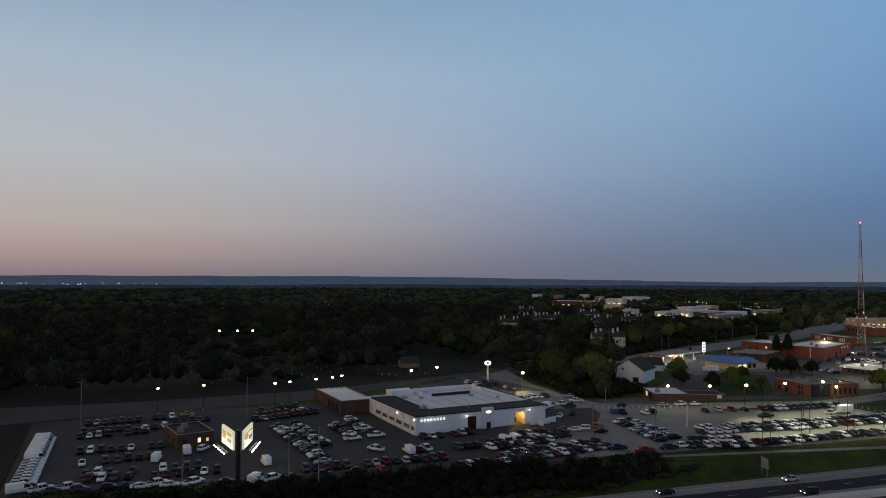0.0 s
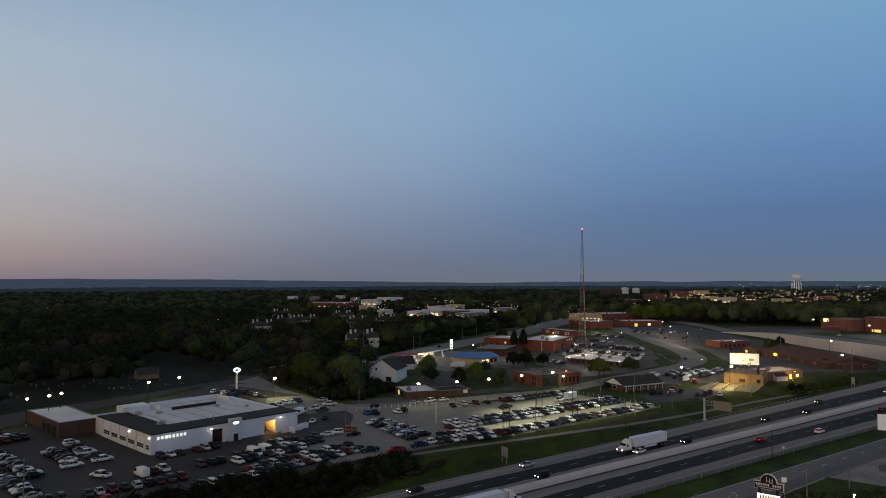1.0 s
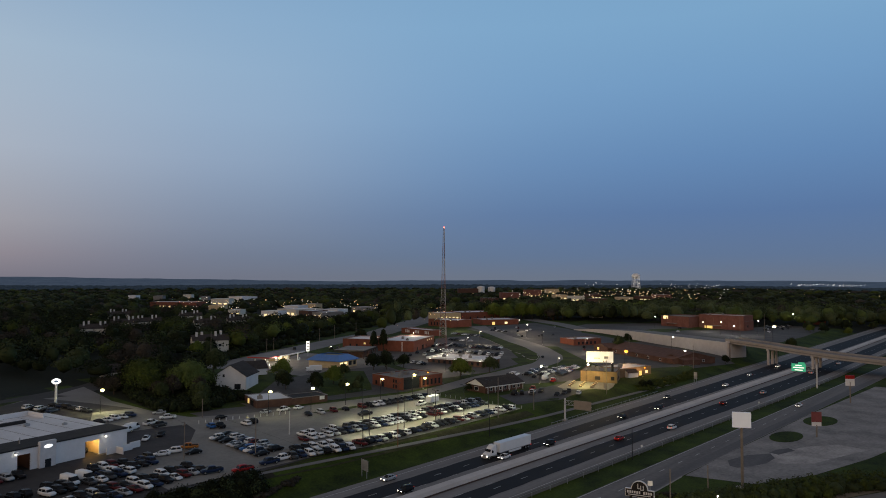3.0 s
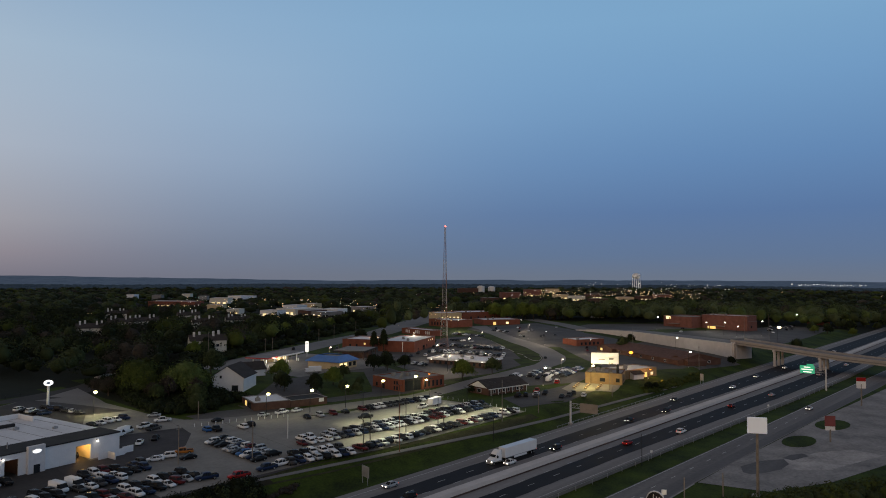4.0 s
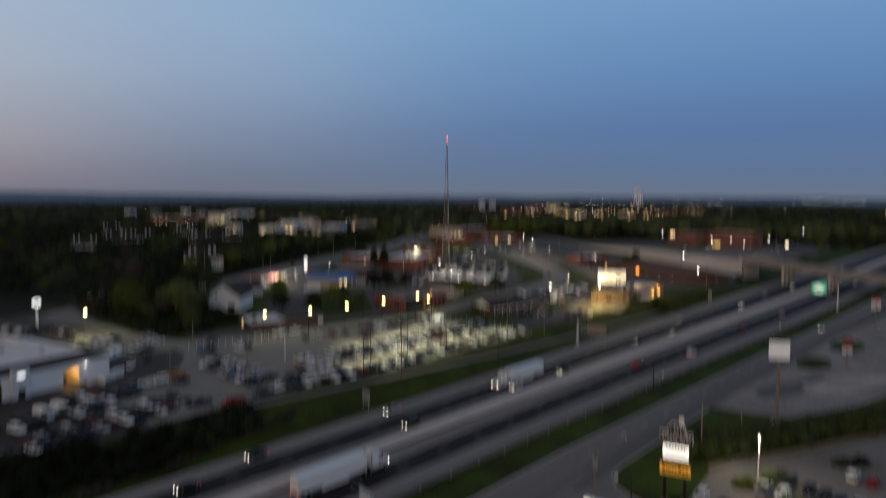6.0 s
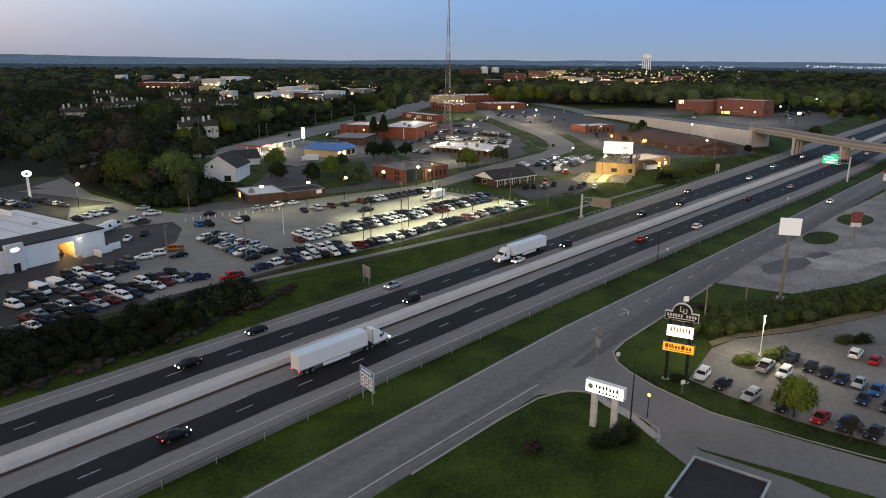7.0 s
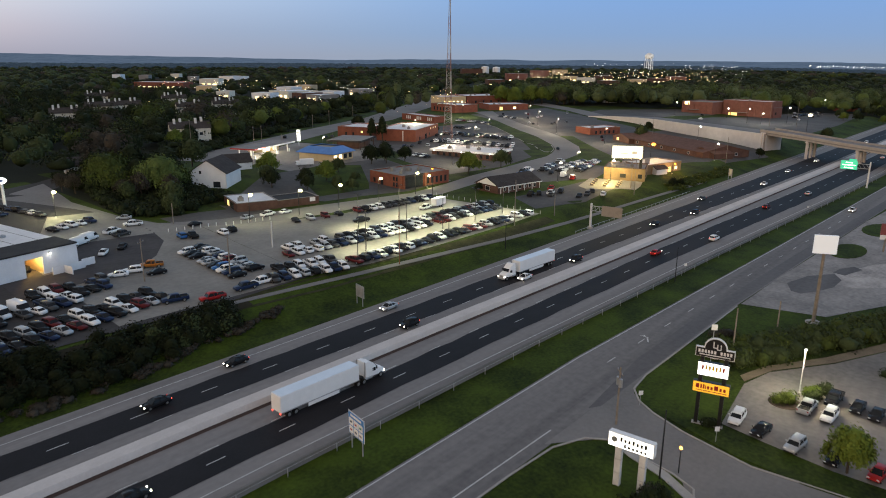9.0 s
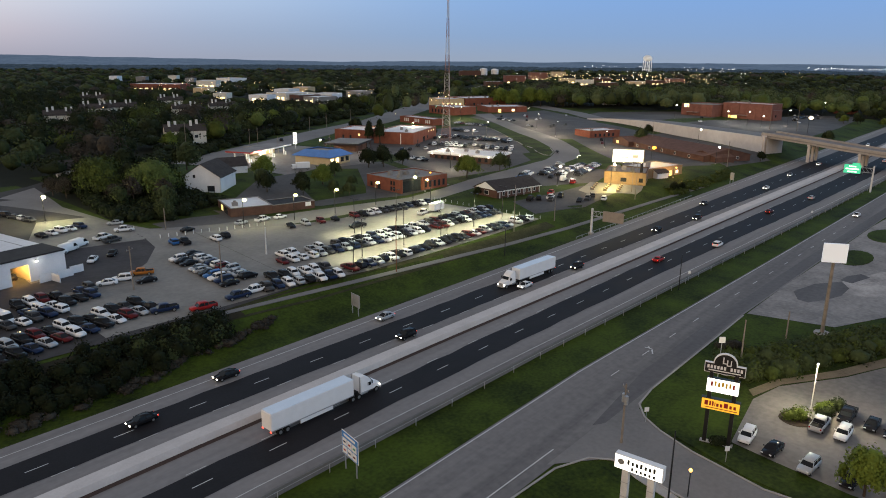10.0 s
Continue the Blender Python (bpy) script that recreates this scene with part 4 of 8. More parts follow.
building("brick_clinic", "small red brick flat-roofed clinic", "clinic", (433, 243.5), (457, 234), 16, 5.0, BRICK, METALROOF, rowed("f", 3, 22, 5, 1.5, 1.0, 1.8, GLASS), 0.4, units=1)
# the gold openings are wall lights, the slim stone one a downpipe
building("brick_shop", "red brick shop with a pale flat roof", "shop", (317, 296), (359, 315), 25, 7.0, BRICK, METALROOF, [("f", 30 + 5 * k, 1.0, 5.0, 0.8, LITGOLD) for k in range(3)] + [("f", 8, 1.6, 0.0, 2.3, GLASS), ("f", 20, 3.2, 0.0, 3.0, GLASS), ("f", 27, 1.4, 1.4, 1.6, GLASS), ("l", 8, 0.4, 0.2, 6.0, STONE)], 0.4, units=2)
# the gold opening is the orange wall light
building("brick_store", "red brick store with an orange wall light", "shop", (302, 349), (309.4, 328.4), 26, 6.8, BRICK, METALROOF, [("f", 17, 1.3, 3.4, 1.1, LITGOLD), ("f", 6, 1.2, 1.2, 2.2, GLASS), ("f", 11, 1.2, 1.2, 2.2, GLASS)], 0.4)
building("brick_rear_shop", "red brick row with pale window bays", "shop", (423, 410), (416.4, 369), 11, 4.8, BRICK, METALROOF, [("f", 6.5 + 13.5 * g + 2.2 * k, 1.1, 1.4, 2.2, STONE) for g in range(3) for k in range(3)], 0.4)
building("brick_bank", "red brick bank with a wide flat roof", "bank", (512, 458), (503.4, 421), 26, 7.0, BRICK, METALROOF, rowed("f", 3, 28, 5, 2.0, 1.2, 3.0, GLASS), 0.5, units=3)
building("bank_hall", "red brick hall with lit entrance", "bank", (554, 420.4), (588, 399), 30, 5.4, BRICK, METALROOF, [("f", 12, 3, 0.0, 3, LITGOLD), ("f", 26, 3, 1.0, 2, LITGLASS)], 0.5, units=2)
building("brick_bank", "tall red brick rear block of the bank", "bank", (601, 486), (648, 467), 36, 9.0, BRICK, METALROOF, rowed("f", 6, 44, 4, 2.0, 1.5, 2.4, GLASS), 0.5, units=3)
building("pale_bank", "pale rendered bank block", "bank", (574, 500), (600, 487), 28, 8.6, TANWALL, METALROOF, rowed("f", 3, 27, 5, 2, 1, 3, LITGLASS), 0.5)
# the lit opening at 8 m is the hall's sign
hall_1 = building("brick_theatre", "tall red brick hall with plain walls", "hall", (673, 280), (669, 249.5), 34, 11.0, THEATREBRICK, GREYROOF, [("f", 5, 5, 8.0, 3.0, LITGLASS)], 0.6)
hall_2 = building("brick_theatre_wing", "tall red brick auditorium wing", "hall", (686, 246), (682, 201), 22, 14.4, THEATREBRICK, METALROOF, [("f", 10, 8, 0.0, 3.2, LITGOLD)], 0.6, units=2)
for (hall_, ln_, _, _), n_, h_ in ((hall_1, 5, 11.0), (hall_2, 6, 14.4)):
    for k in range(n_ + 1):
        part("pilaster", boxed(0.4 + (ln_ - 0.8) * k / n_, -0.18, -0.4, 0.8, 0.36, h_ - 0.6), THEATREBRICK, hall_)
    part("canopy", boxed(ln_ * 0.4, -1.6, 3.6, 11, 3.0, 0.4, 0, 0.05), GREYROOF, hall_, "flat entrance canopy")
building("brick_side_hall", "lower red brick side wing", "hall", (684, 200.4), (700, 197.4), 14, 9.0, THEATREBRICK, METALROOF, [("f", 5, 2, 3.0, 2.0, GLASS)], 0.5)
gable_house("brick_cottage", "small brick cottage with a pale gable", (834, 184), (832, 166), 14, 4.0, 8.0, BRICK, SHINGLE, True)
gable_house("far_cottage", "small pale cottage beside the road", (742, 398), (752, 388), 10, 3.2, 6.2, WALLWHITE, SHINGLE)
gable_house("roadside_house", "small pale house by the back street", (62, 330), (72, 330), 8, 2.8, 5.2, BARWALL, SHINGLE)
for x_, y_ in ((128, 322), (139, 300), (180, 282)):
    gable_house("grey_house", "grey house half hidden by trees", (x_, y_), (x_ + 11, y_ - 3), 9, 3.4, 6.6, WALLWHITE, SHINGLE)

# filling station: red-edged canopy on columns, kiosk, price sign
station = thing("filling_station", "filling station canopy with a red and white edge", "filling station", pose(207.1, 300.2, far_z(209, 298), 0, 0, 22))
part("canopy", boxed(19, 7, 4.6, 38, 14, 0.7, 0, 0.05), SIGNWHITE, station, "white canopy")
part("canopy_roof", boxed(19, 7, 5.3, 37.4, 13.4, 0.06), GREYROOF, station, "grey canopy roof")
part("fascia", boxed(5, -0.06, 4.75, 10, 0.12, 0.62), REDPAINT, station, "red fascia")
part("fascia", boxed(-0.06, 7, 4.75, 0.12, 14, 0.62), REDPAINT, station, "red fascia")
for x in (3, 13, 24, 35):
    for y in (3, 11):
        part("column", boxed(x, y, 0, 0.5, 0.5, 4.6), SIGNWHITE, station)
        part("pump", boxed(x, y - 1.1, 0.1, 0.7, 0.5, 1.7, 0, 0.05), SIGNWHITE, station)
part("soffit_light", boxed(19, 7, 4.53, 30, 6, 0.06), glow("soffit_glow", (1.0, 0.94, 0.76), 2.2), station)
building("station_kiosk", "lit kiosk of the filling station", "shop", (226, 321), (240, 326), 9, 4.0, TANWALL, GREYROOF, [("f", 4, 5, 0.5, 2.4, LITGLASS), ("f", 11, 3.4, 0.5, 2.4, LITGLASS)], 0.3)
price = thing("price_sign", "tall lit white price sign", "sign", pose(256, 329, far_z(256, 329), 0, 0, -40))
part("pole", boxed(0, 0, 0, 0.6, 0.4, 3), GALV, price)
part("sign_box", boxed(0, 0, 3, 1.9, 0.6, 6.2, 0, 0.05), glow("price_glow", (1.0, 0.98, 0.92), 1.3), price)
for k in range(3):
    part("number_bar", boxed(0, -0.33, 3.7 + 1.9 * k, 1.3, 0.06, 0.55), BLACKMETAL, price)
# restaurant with a blue hipped roof
blue = thing("blue_roof_restaurant", "restaurant with a bright blue metal roof", "restaurant", pose(228.5, 267.5, far_z(228, 268), 0, 0, 14) @ Matrix.Diagonal((1.12, 1.12, 1.35, 1)))
for x, y, sx, sy in ((7.5, 0.15, 15, 0.3), (7.5, 17.85, 15, 0.3), (0.15, 9, 0.3, 17.4), (14.85, 9, 0.3, 17.4)):
    part("wall", boxed(x, y, -0.5, sx, sy, 3.6), TANWALL, blue)
for side in range(4):
    bm = bmesh.new()
    o, i, zl, zh = 1.0, 3.0, 2.9, 4.9
    c0 = [(-o, -o), (15 + o, -o), (15 + o, 18 + o), (-o, 18 + o)]
    c1 = [(i, i), (15 - i, i), (15 - i, 18 - i), (i, 18 - i)]
    a, b = side, (side + 1) % 4
    vs = [(*c0[a], zl), (*c0[b], zl), (*c1[b], zh), (*c1[a], zh)]
    lo, hi = [bm.verts.new(v) for v in vs], [bm.verts.new((v[0], v[1], v[2] + 0.2)) for v in vs]
    bm.faces.new(lo), bm.faces.new(hi)
    for k in range(4):
        bm.faces.new((lo[k], lo[(k + 1) % 4], hi[(k + 1) % 4], hi[k]))
    bmesh.ops.recalc_face_normals(bm, faces=bm.faces)
    part("roof", bm, BLUEROOF, blue, "blue metal roof slope")
part("roof_well", boxed(7.5, 9, 4.3, 9.2, 12.2, 0.3), GREYROOF, blue)
for k in range(4):
    part("window", boxed(1.9 + 3.7 * k, -0.03, 0.8, 2.2, 0.12, 1.6), LITGLASS if k < 2 else GLASS, blue)
    part("window", boxed(15.03, 2.5 + 4.2 * k, 0.8, 0.12, 2.4, 1.6), LITGLASS if k != 2 else GLASS, blue)
carport = thing("drive_through_canopy", "flat grey drive-through canopy on slim posts", "canopy", pose(268.7, 291.3, far_z(268, 291), 0, 0, 29))
part("roof", boxed(12, 9.5, 4.2, 26, 20, 0.9, 0, 0.05), DARKROOF, carport, "dark roof rim")
part("roof_deck", boxed(12, 9.5, 5.1, 25.2, 19.2, 0.06), GREYROOF, carport)
for x in (0, 8, 16, 24):
    for y in (0.5, 18.5):
        part("post", boxed(x, y, -0.2, 0.35, 0.35, 4.4), BROWNBRICK, carport)
part("kiosk", boxed(14, 9.5, -0.2, 17, 13, 4.4), BROWNBRICK, carport)

# far shops, town blocks, apartment houses
rnd = random.Random(7)


def far_block(x, y, w, d, h, wall, roof, lit, label, category, rz=None, group=""):
    rz = rz if rz is not None else -45
    a = (x, y)
    b = (x + w * math.cos(radians(rz)), y + w * math.sin(radians(rz)))
    n = max(2, int(w / 9))
    ops = rowed("f", 1.5, w - 1.5, n, min(5.0, w / n * 0.6), 0.8, min(2.8, h * 0.5), LITGLASS if lit else GLASS)
    return building(category.replace(" ", "_") if "far" in category else "far_" + category.replace(" ", "_"), label, category, a, b, d, h, wall, roof, ops, 0.3, group=group)


# left and right end of the front, depth, height, wall, lit
FARSHOPS = ((508, 1041, 552, 980, 34, 9.5, BRICK, 1), (626, 1062, 648, 1041, 40, 11, CREAMWALL, 1), (742, 1191, 748, 1155, 40, 10.5, WALLWHITE, 1), (614, 1343, 624, 1333, 26, 12, WALLWHITE, 1),
            (637, 1287, 650, 1276, 26, 11.5, GREYROOF, 0), (730, 1344, 742, 1333, 26, 12, CREAMWALL, 1), (690, 1210, 702, 1200, 30, 10, GREYROOF, 0), (520, 890, 535, 875, 26, 8.5, TANWALL, 0),
            (488, 715, 498, 694, 22, 7.5, WALLWHITE, 1), (530, 740, 529, 700, 44, 8, CREAMWALL, 1), (528, 692, 527, 672, 30, 7.2, BROWNBRICK, 0), (514, 648, 512, 626, 30, 7.5, GREYROOF, 1), (562, 690, 572, 668, 30, 7.6, WALLWHITE, 1),
            (628, 705, 623, 680, 24, 8.5, GREYROOF, 1), (585, 800, 594, 780, 30, 8.5, WALLWHITE, 1), (470, 760, 480, 748, 22, 8, CREAMWALL, 1), (640, 830, 650, 810, 24, 8.5, TANWALL, 1))
for xa, ya, xb, yb, d_, h_, m_, lit_ in FARSHOPS:
    far_block(xa, ya, math.hypot(xb - xa, yb - ya), d_, h_, m_, METALROOF, lit_, "red brick shop row with lit front" if m_ is BRICK else "pale flat-roofed shop with lit front" if lit_ else "pale flat-roofed shop among trees", "shop", math.degrees(math.atan2(yb - ya, xb - xa)), "far shops")
FARTOWN = ((1225, 883, 43, 16, THEATREBRICK), (1412, 946, 40, 18, THEATREBRICK), (1618, 1014, 34, 14, TANWALL), (1010, 770, 30, 11, BROWNBRICK), (1480, 1215, 56, 16, BROWNBRICK), (1330, 812, 30, 10.5, TANWALL),
           (1180, 640, 34, 10, BROWNBRICK), (1400, 770, 36, 11, BROWNBRICK), (1300, 640, 30, 10, TANWALL), (1390, 640, 30, 10, BROWNBRICK), (1480, 640, 36, 10.5, THEATREBRICK), (1260, 730, 30, 11, CREAMWALL))
for x_, y_, w_, h_, m_ in FARTOWN:
    far_block(x_, y_, w_, 26, h_, m_, METALROOF, rnd.random() < 0.75, "distant town block among the trees", "town block", -42, "distant town blocks")
APARTMENTS = ((203, 537), (248, 586), (306, 725), (208, 381), (298, 537), (336, 546), (343, 645), (270, 588))
for x_, y_ in APARTMENTS:
    root_ = gable_house("apartment_house", "pale apartment house with white chimneys", (x_, y_), (x_ + 20, y_ - 8), 12, 9.4, 12.6, CREAMWALL, SHINGLE, False, rowed("f", 2, 19, 3, 1.8, 1.2, 1.5, GLASS) + rowed("f", 2, 19, 3, 1.8, 5.4, 1.6, GLASS), "apartment houses")
    for k in range(4):
        part("chimney", boxed(2.6 + 11.5 * (k // 2) + 3.4 * (k % 2), 4.4 + 1.6 * (k % 2), 9.2, 1.3, 1.2, 5.6 + rnd.uniform(-0.4, 0.4)), STONE, root_)

# white storage tanks beyond the town
for x_, y_, h_ in ((1600, 1229, 19), (1629, 1212, 17)):
    tank_ = thing("storage_tank", "white cylindrical storage tank beyond the woods", "tank", pose(x_, y_, far_z(x_, y_)), "storage tanks")
    part("shell", rodded((0, 0, -1), (0, 0, h_), 10.5, n=28), SIGNWHITE, tank_)
    part("roof", rodded((0, 0, h_), (0, 0, h_ + 2.2), 10.5, 3.0, 28), SIGNWHITE, tank_)
    part("ladder", boxed(-10.7, -1, 0, 0.3, 0.8, h_), GALV, tank_)
# dark-roofed shop nearest the junction
shop = thing("dark_roof_shop", "flat shop roof with a dark surface and pale rim", "shop", pose(73.2, 17.8, 0, 0, 0, 4))
part("wall", boxed(5.4, 4.6, -0.3, 10.4, 9.0, 4.0), BROWNBRICK, shop)
part("roof", boxed(5.4, 4.6, 3.7, 10.6, 9.2, 0.16), DARKROOF, shop)
bm = bmesh.new()
for x, y, sx, sy in ((5.4, 0, 11.2, 0.3), (5.4, 9.3, 11.2, 0.3), (-0.05, 4.65, 0.3, 9.0), (10.85, 4.65, 0.3, 9.0)):
    box(bm, x, y, 3.7, sx, sy, 0.4)
part("rim", bm, GALV, shop, "pale metal rim")

# ---- overpass: retaining wall, abutment, piers, deck ----
WALL_LINE = [(441.5, 135, 10.0), (457.8, 152.9, 8.7), (483, 184, 7.7), (497, 207, 7.4), (513.6, 235.7, 6.6), (530.4, 257.5, 4.7), (548, 290.2, 2.6), (558, 316, 0.5)]
bm = bmesh.new()
prev = None
for x, y, zt in WALL_LINE:
    g = far_z(x, y)
    n_ = Vector((0.78, -0.62, 0))
    ring = [bm.verts.new((x, y, g - 0.5)), bm.verts.new((x, y, g + zt)), bm.verts.new((x + 0.8, y - 0.6, g + zt)), bm.verts.new((x + 0.8, y - 0.6, g - 0.5))]
    if prev:
        for i in range(3):
            bm.faces.new((prev[i], prev[i + 1], ring[i + 1], ring[i]))
    prev = ring
bmesh.ops.recalc_face_normals(bm, faces=bm.faces)
tagged(link_mesh("retaining_wall", bm, BARRIER), "long pale concrete retaining wall of the ramp", "wall", kind="structure")
ramp_l, ramp_r = [(x + 0.6, y - 0.4, far_z(x, y) + z) for x, y, z in WALL_LINE], [(x + 15, y - 12, far_z(x, y) + z) for x, y, z in WALL_LINE]
ramp_r[0] = (466, 133, ramp_l[0][2])
ramp_l.append((600, 360, 6)), ramp_r.append((615, 350, 6))
ramp_l.append((668, 455, 5.6)), ramp_r.append((694, 452, 5.6))
bm = bmesh.new()
prev = None
for l_, r_ in zip(ramp_l, ramp_r):
    ring = [bm.verts.new((l_[0], l_[1], l_[2] - 0.15)), bm.verts.new((r_[0], r_[1], r_[2] - 0.15)), bm.verts.new((r_[0] + 14, r_[1] - 5, -0.4)) if prev else bm.verts.new((468, 133, -0.4))]
    if prev:
        for i in range(2):
            bm.faces.new((prev[i], prev[i + 1], ring[i + 1], ring[i])).material_index = i
    prev = ring
bmesh.ops.recalc_face_normals(bm, faces=bm.faces)
if sum(f.normal.z for f in bm.faces) < 0:
    bmesh.ops.reverse_faces(bm, faces=bm.faces)
tagged(link_mesh("ramp_road", bm, [OLDROAD, GRASS]), "grey ramp road rising to the overpass", "road", kind="structure")
bridge = thing("overpass", "concrete road bridge over the highway", "bridge")
part("abutment", boxed(455.4, 134.4, -0.5, 20.5, 2.4, 13.0, -9, 0.1), BARRIER, bridge, "pale concrete abutment")
part("wing_wall", boxed(444.4, 136.6, -0.5, 3.6, 2.2, 14.0, 30, 0.1), BARRIER, bridge, "pale concrete wing wall")
# underside of the near edge, from the abutment across the highway
DK = [(444.6, 138.4, 12.4), (446.4, 113, 9.9), (444, 94, 8.1), (439, 75, 7.1), (432, 52, 6.6), (420, 20, 6.3)]
DW = Vector((20.0, -2.6, 0))
for (xa, ya, za), (xb, yb, zb) in zip(DK, DK[1:]):
    A, B_ = Vector((xa, ya, za)), Vector((xb, yb, zb))
    for name_, lo_, hi_, o0, o1, m_ in (("deck", 0.9, 1.5, 0.0, 1.0, CONCRETE), ("parapet", 1.5, 2.9, 0.0, 0.022, DECKGREY), ("parapet", 1.5, 2.5, 0.978, 1.0, DECKGREY),
                                        ("girder", 0.0, 0.9, 0.008, 0.05, DECKGREY), ("girder", 0.0, 0.9, 0.33, 0.37, CONCRETE), ("girder", 0.0, 0.9, 0.63, 0.67, CONCRETE), ("girder", 0.0, 0.9, 0.94, 0.98, CONCRETE)):
        bm = bmesh.new()
        vs = [bm.verts.new(p + DW * o + Vector((0, 0, zz))) for p in (A, B_) for o in (o0, o1) for zz in (lo_, hi_)]
        for f in ((0, 1, 3, 2), (4, 5, 7, 6), (0, 1, 5, 4), (2, 3, 7, 6), (0, 2, 6, 4), (1, 3, 7, 5)):
            bm.faces.new([vs[i] for i in f])
        bmesh.ops.recalc_face_normals(bm, faces=bm.faces)
        part(name_, bm, m_, bridge)
for x0_, y0_, zt_ in ((446.4, 113, 9.9), (441.8, 86.6, 7.6)):
    part("pier_cap", boxed(x0_ + 10, y0_ - 1.3, zt_ - 1.0, 20.4, 1.5, 1.0, -7.4), BARRIER, bridge)
    for k in range(3):
        part("pier", rodded((x0_ + 1.2 + 5.8 * k, y0_ - 0.2 - 0.75 * k, -0.3), (x0_ + 1.2 + 5.8 * k, y0_ - 0.2 - 0.75 * k, zt_ - 0.9), 0.85, n=12), BARRIER, bridge)

# ---- radio mast, water tower ----
mast = thing("radio_mast", "tall red and white lattice radio mast", "mast", pose(336, 286, far_z(336, 286)))
MW, MH = 4.1, 82.4
legs_ = [Vector((MW * math.cos(a), MW * math.sin(a), 0)) for a in (0.3, 0.3 + 2.094, 0.3 + 4.188)]
MRED, MWHITE = surface("mast_red", (0.17, 0.085, 0.075), (0.23, 0.12, 0.10), 0.5, 0.7), surface("mast_white", (0.28, 0.27, 0.27), (0.38, 0.37, 0.36), 0.5, 0.7)
for s_ in range(8):
    bm = bmesh.new()
    z0, z1 = MH * s_ / 8, MH * (s_ + 1) / 8
    k0, k1 = 1 - 0.88 * (s_ / 8) ** 0.55, 1 - 0.88 * ((s_ + 1) / 8) ** 0.55
    for p in legs_:
        rod(bm, (p.x * k0, p.y * k0, z0), (p.x * k1, p.y * k1, z1), 0.13, n=6)
    for b_ in range(4):
        f0, f1 = b_ / 4, (b_ + 1) / 4
        za, zb, ka, kb = z0 + (z1 - z0) * f0, z0 + (z1 - z0) * f1, k0 + (k1 - k0) * f0, k0 + (k1 - k0) * f1
        for i in range(3):
            p, q = legs_[i], legs_[(i + 1) % 3]
            rod(bm, (p.x * ka, p.y * ka, za), (q.x * kb, q.y * kb, zb), 0.07, n=4)
            rod(bm, (p.x * kb, p.y * kb, zb), (q.x * kb, q.y * kb, zb), 0.045, n=4)
    part("section", bm, MRED if s_ % 2 == 0 else MWHITE, mast)
bm = bmesh.new()
ball(bm, 0, 0, MH + 0.4, 0.5, 0.5, 0.5, 2)
part("beacon", bm, glow("red_beacon", (1.0, 0.12, 0.08), 6.0), mast, "red warning light")
for z_ in (MH * 0.35, MH * 0.66):
    bm = bmesh.new()
    ball(bm, 0.5, -0.5, z_, 0.16, 0.16, 0.16, 1)
    part("beacon", bm, bpy.data.materials["lens_white"], mast, "small white light")
WT = (1990, 929)
water_tower = thing("water_tower", "white water tower on tall legs, lit from below", "water tower", pose(WT[0], WT[1], far_z(*WT)))
bm = bmesh.new()
ball(bm, 0, 0, 48, 13, 13, 9, 3)
part("tank", bm, surface("tank_white", (0.66, 0.68, 0.70), (0.76, 0.78, 0.80), 0.1, 0.6), water_tower, "white rounded tank")
for k in range(6):
    a = k * math.pi / 3
    part("leg", rodded((13 * math.cos(a), 13 * math.sin(a), -3), (10.5 * math.cos(a), 10.5 * math.sin(a), 45), 0.7, n=8), SIGNWHITE, water_tower)
part("riser", rodded((0, 0, -3), (0, 0, 42), 1.0, n=10), SIGNWHITE, water_tower)
for k in range(6):
    a, b = k * math.pi / 3, (k + 1) * math.pi / 3
    part("brace", rodded((12.2 * math.cos(a), 12.2 * math.sin(a), 17), (12.2 * math.cos(b), 12.2 * math.sin(b), 17), 0.4), SIGNWHITE, water_tower)
for s_ in (-1, 1):
    li_ = bpy.data.lights.new("tower_floodlight", "POINT")
    li_.energy, li_.color, li_.shadow_soft_size = 11000, (1.0, 0.97, 0.9), 1.0
    new("tower_floodlight", li_).location = (WT[0] - 32 + 14 * s_, WT[1] - 14 - 30 * s_, far_z(*WT) + 30)


# ---- vehicles ----
def paint(name, c, rough=0.35, metal=0.2):
    return surface("paint_" + name, tuple(v * 0.92 for v in c), c, 0.8, rough, metal, spec=0.14)


PAINTS = {"white": paint("white", (0.78, 0.79, 0.80), 0.35, 0.0), "silver": paint("silver", (0.42, 0.44, 0.46)), "grey": paint("grey", (0.06, 0.062, 0.065)),
          "black": paint("black", (0.012, 0.012, 0.014), 0.25, 0.0), "navy": paint("navy", (0.016, 0.03, 0.075)), "blue": paint("blue", (0.03, 0.12, 0.33)),
          "red": paint("red", (0.36, 0.02, 0.02)), "maroon": paint("maroon", (0.11, 0.014, 0.016)), "gold": paint("gold", (0.42, 0.30, 0.06)), "orange": paint("orange", (0.42, 0.15, 0.03))}
AUTOGLASS = surface("tinted_glass", (0.012, 0.014, 0.017), (0.02, 0.024, 0.028), 0.6, 0.12, spec=0.12)
TYRE = surface("tyre_rubber", (0.012, 0.012, 0.012), (0.02, 0.02, 0.02), 2.0, 0.9)
RIM = surface("alloy_rim", (0.35, 0.36, 0.37), (0.5, 0.5, 0.5), 2.0, 0.35, 0.8)
LENS_CLEAR = surface("headlamp_lens", (0.6, 0.6, 0.6), (0.7, 0.7, 0.7), 2.0, 0.15)
LENS_RED = surface("tail_lens", (0.25, 0.01, 0.01), (0.3, 0.02, 0.02), 2.0, 0.2)
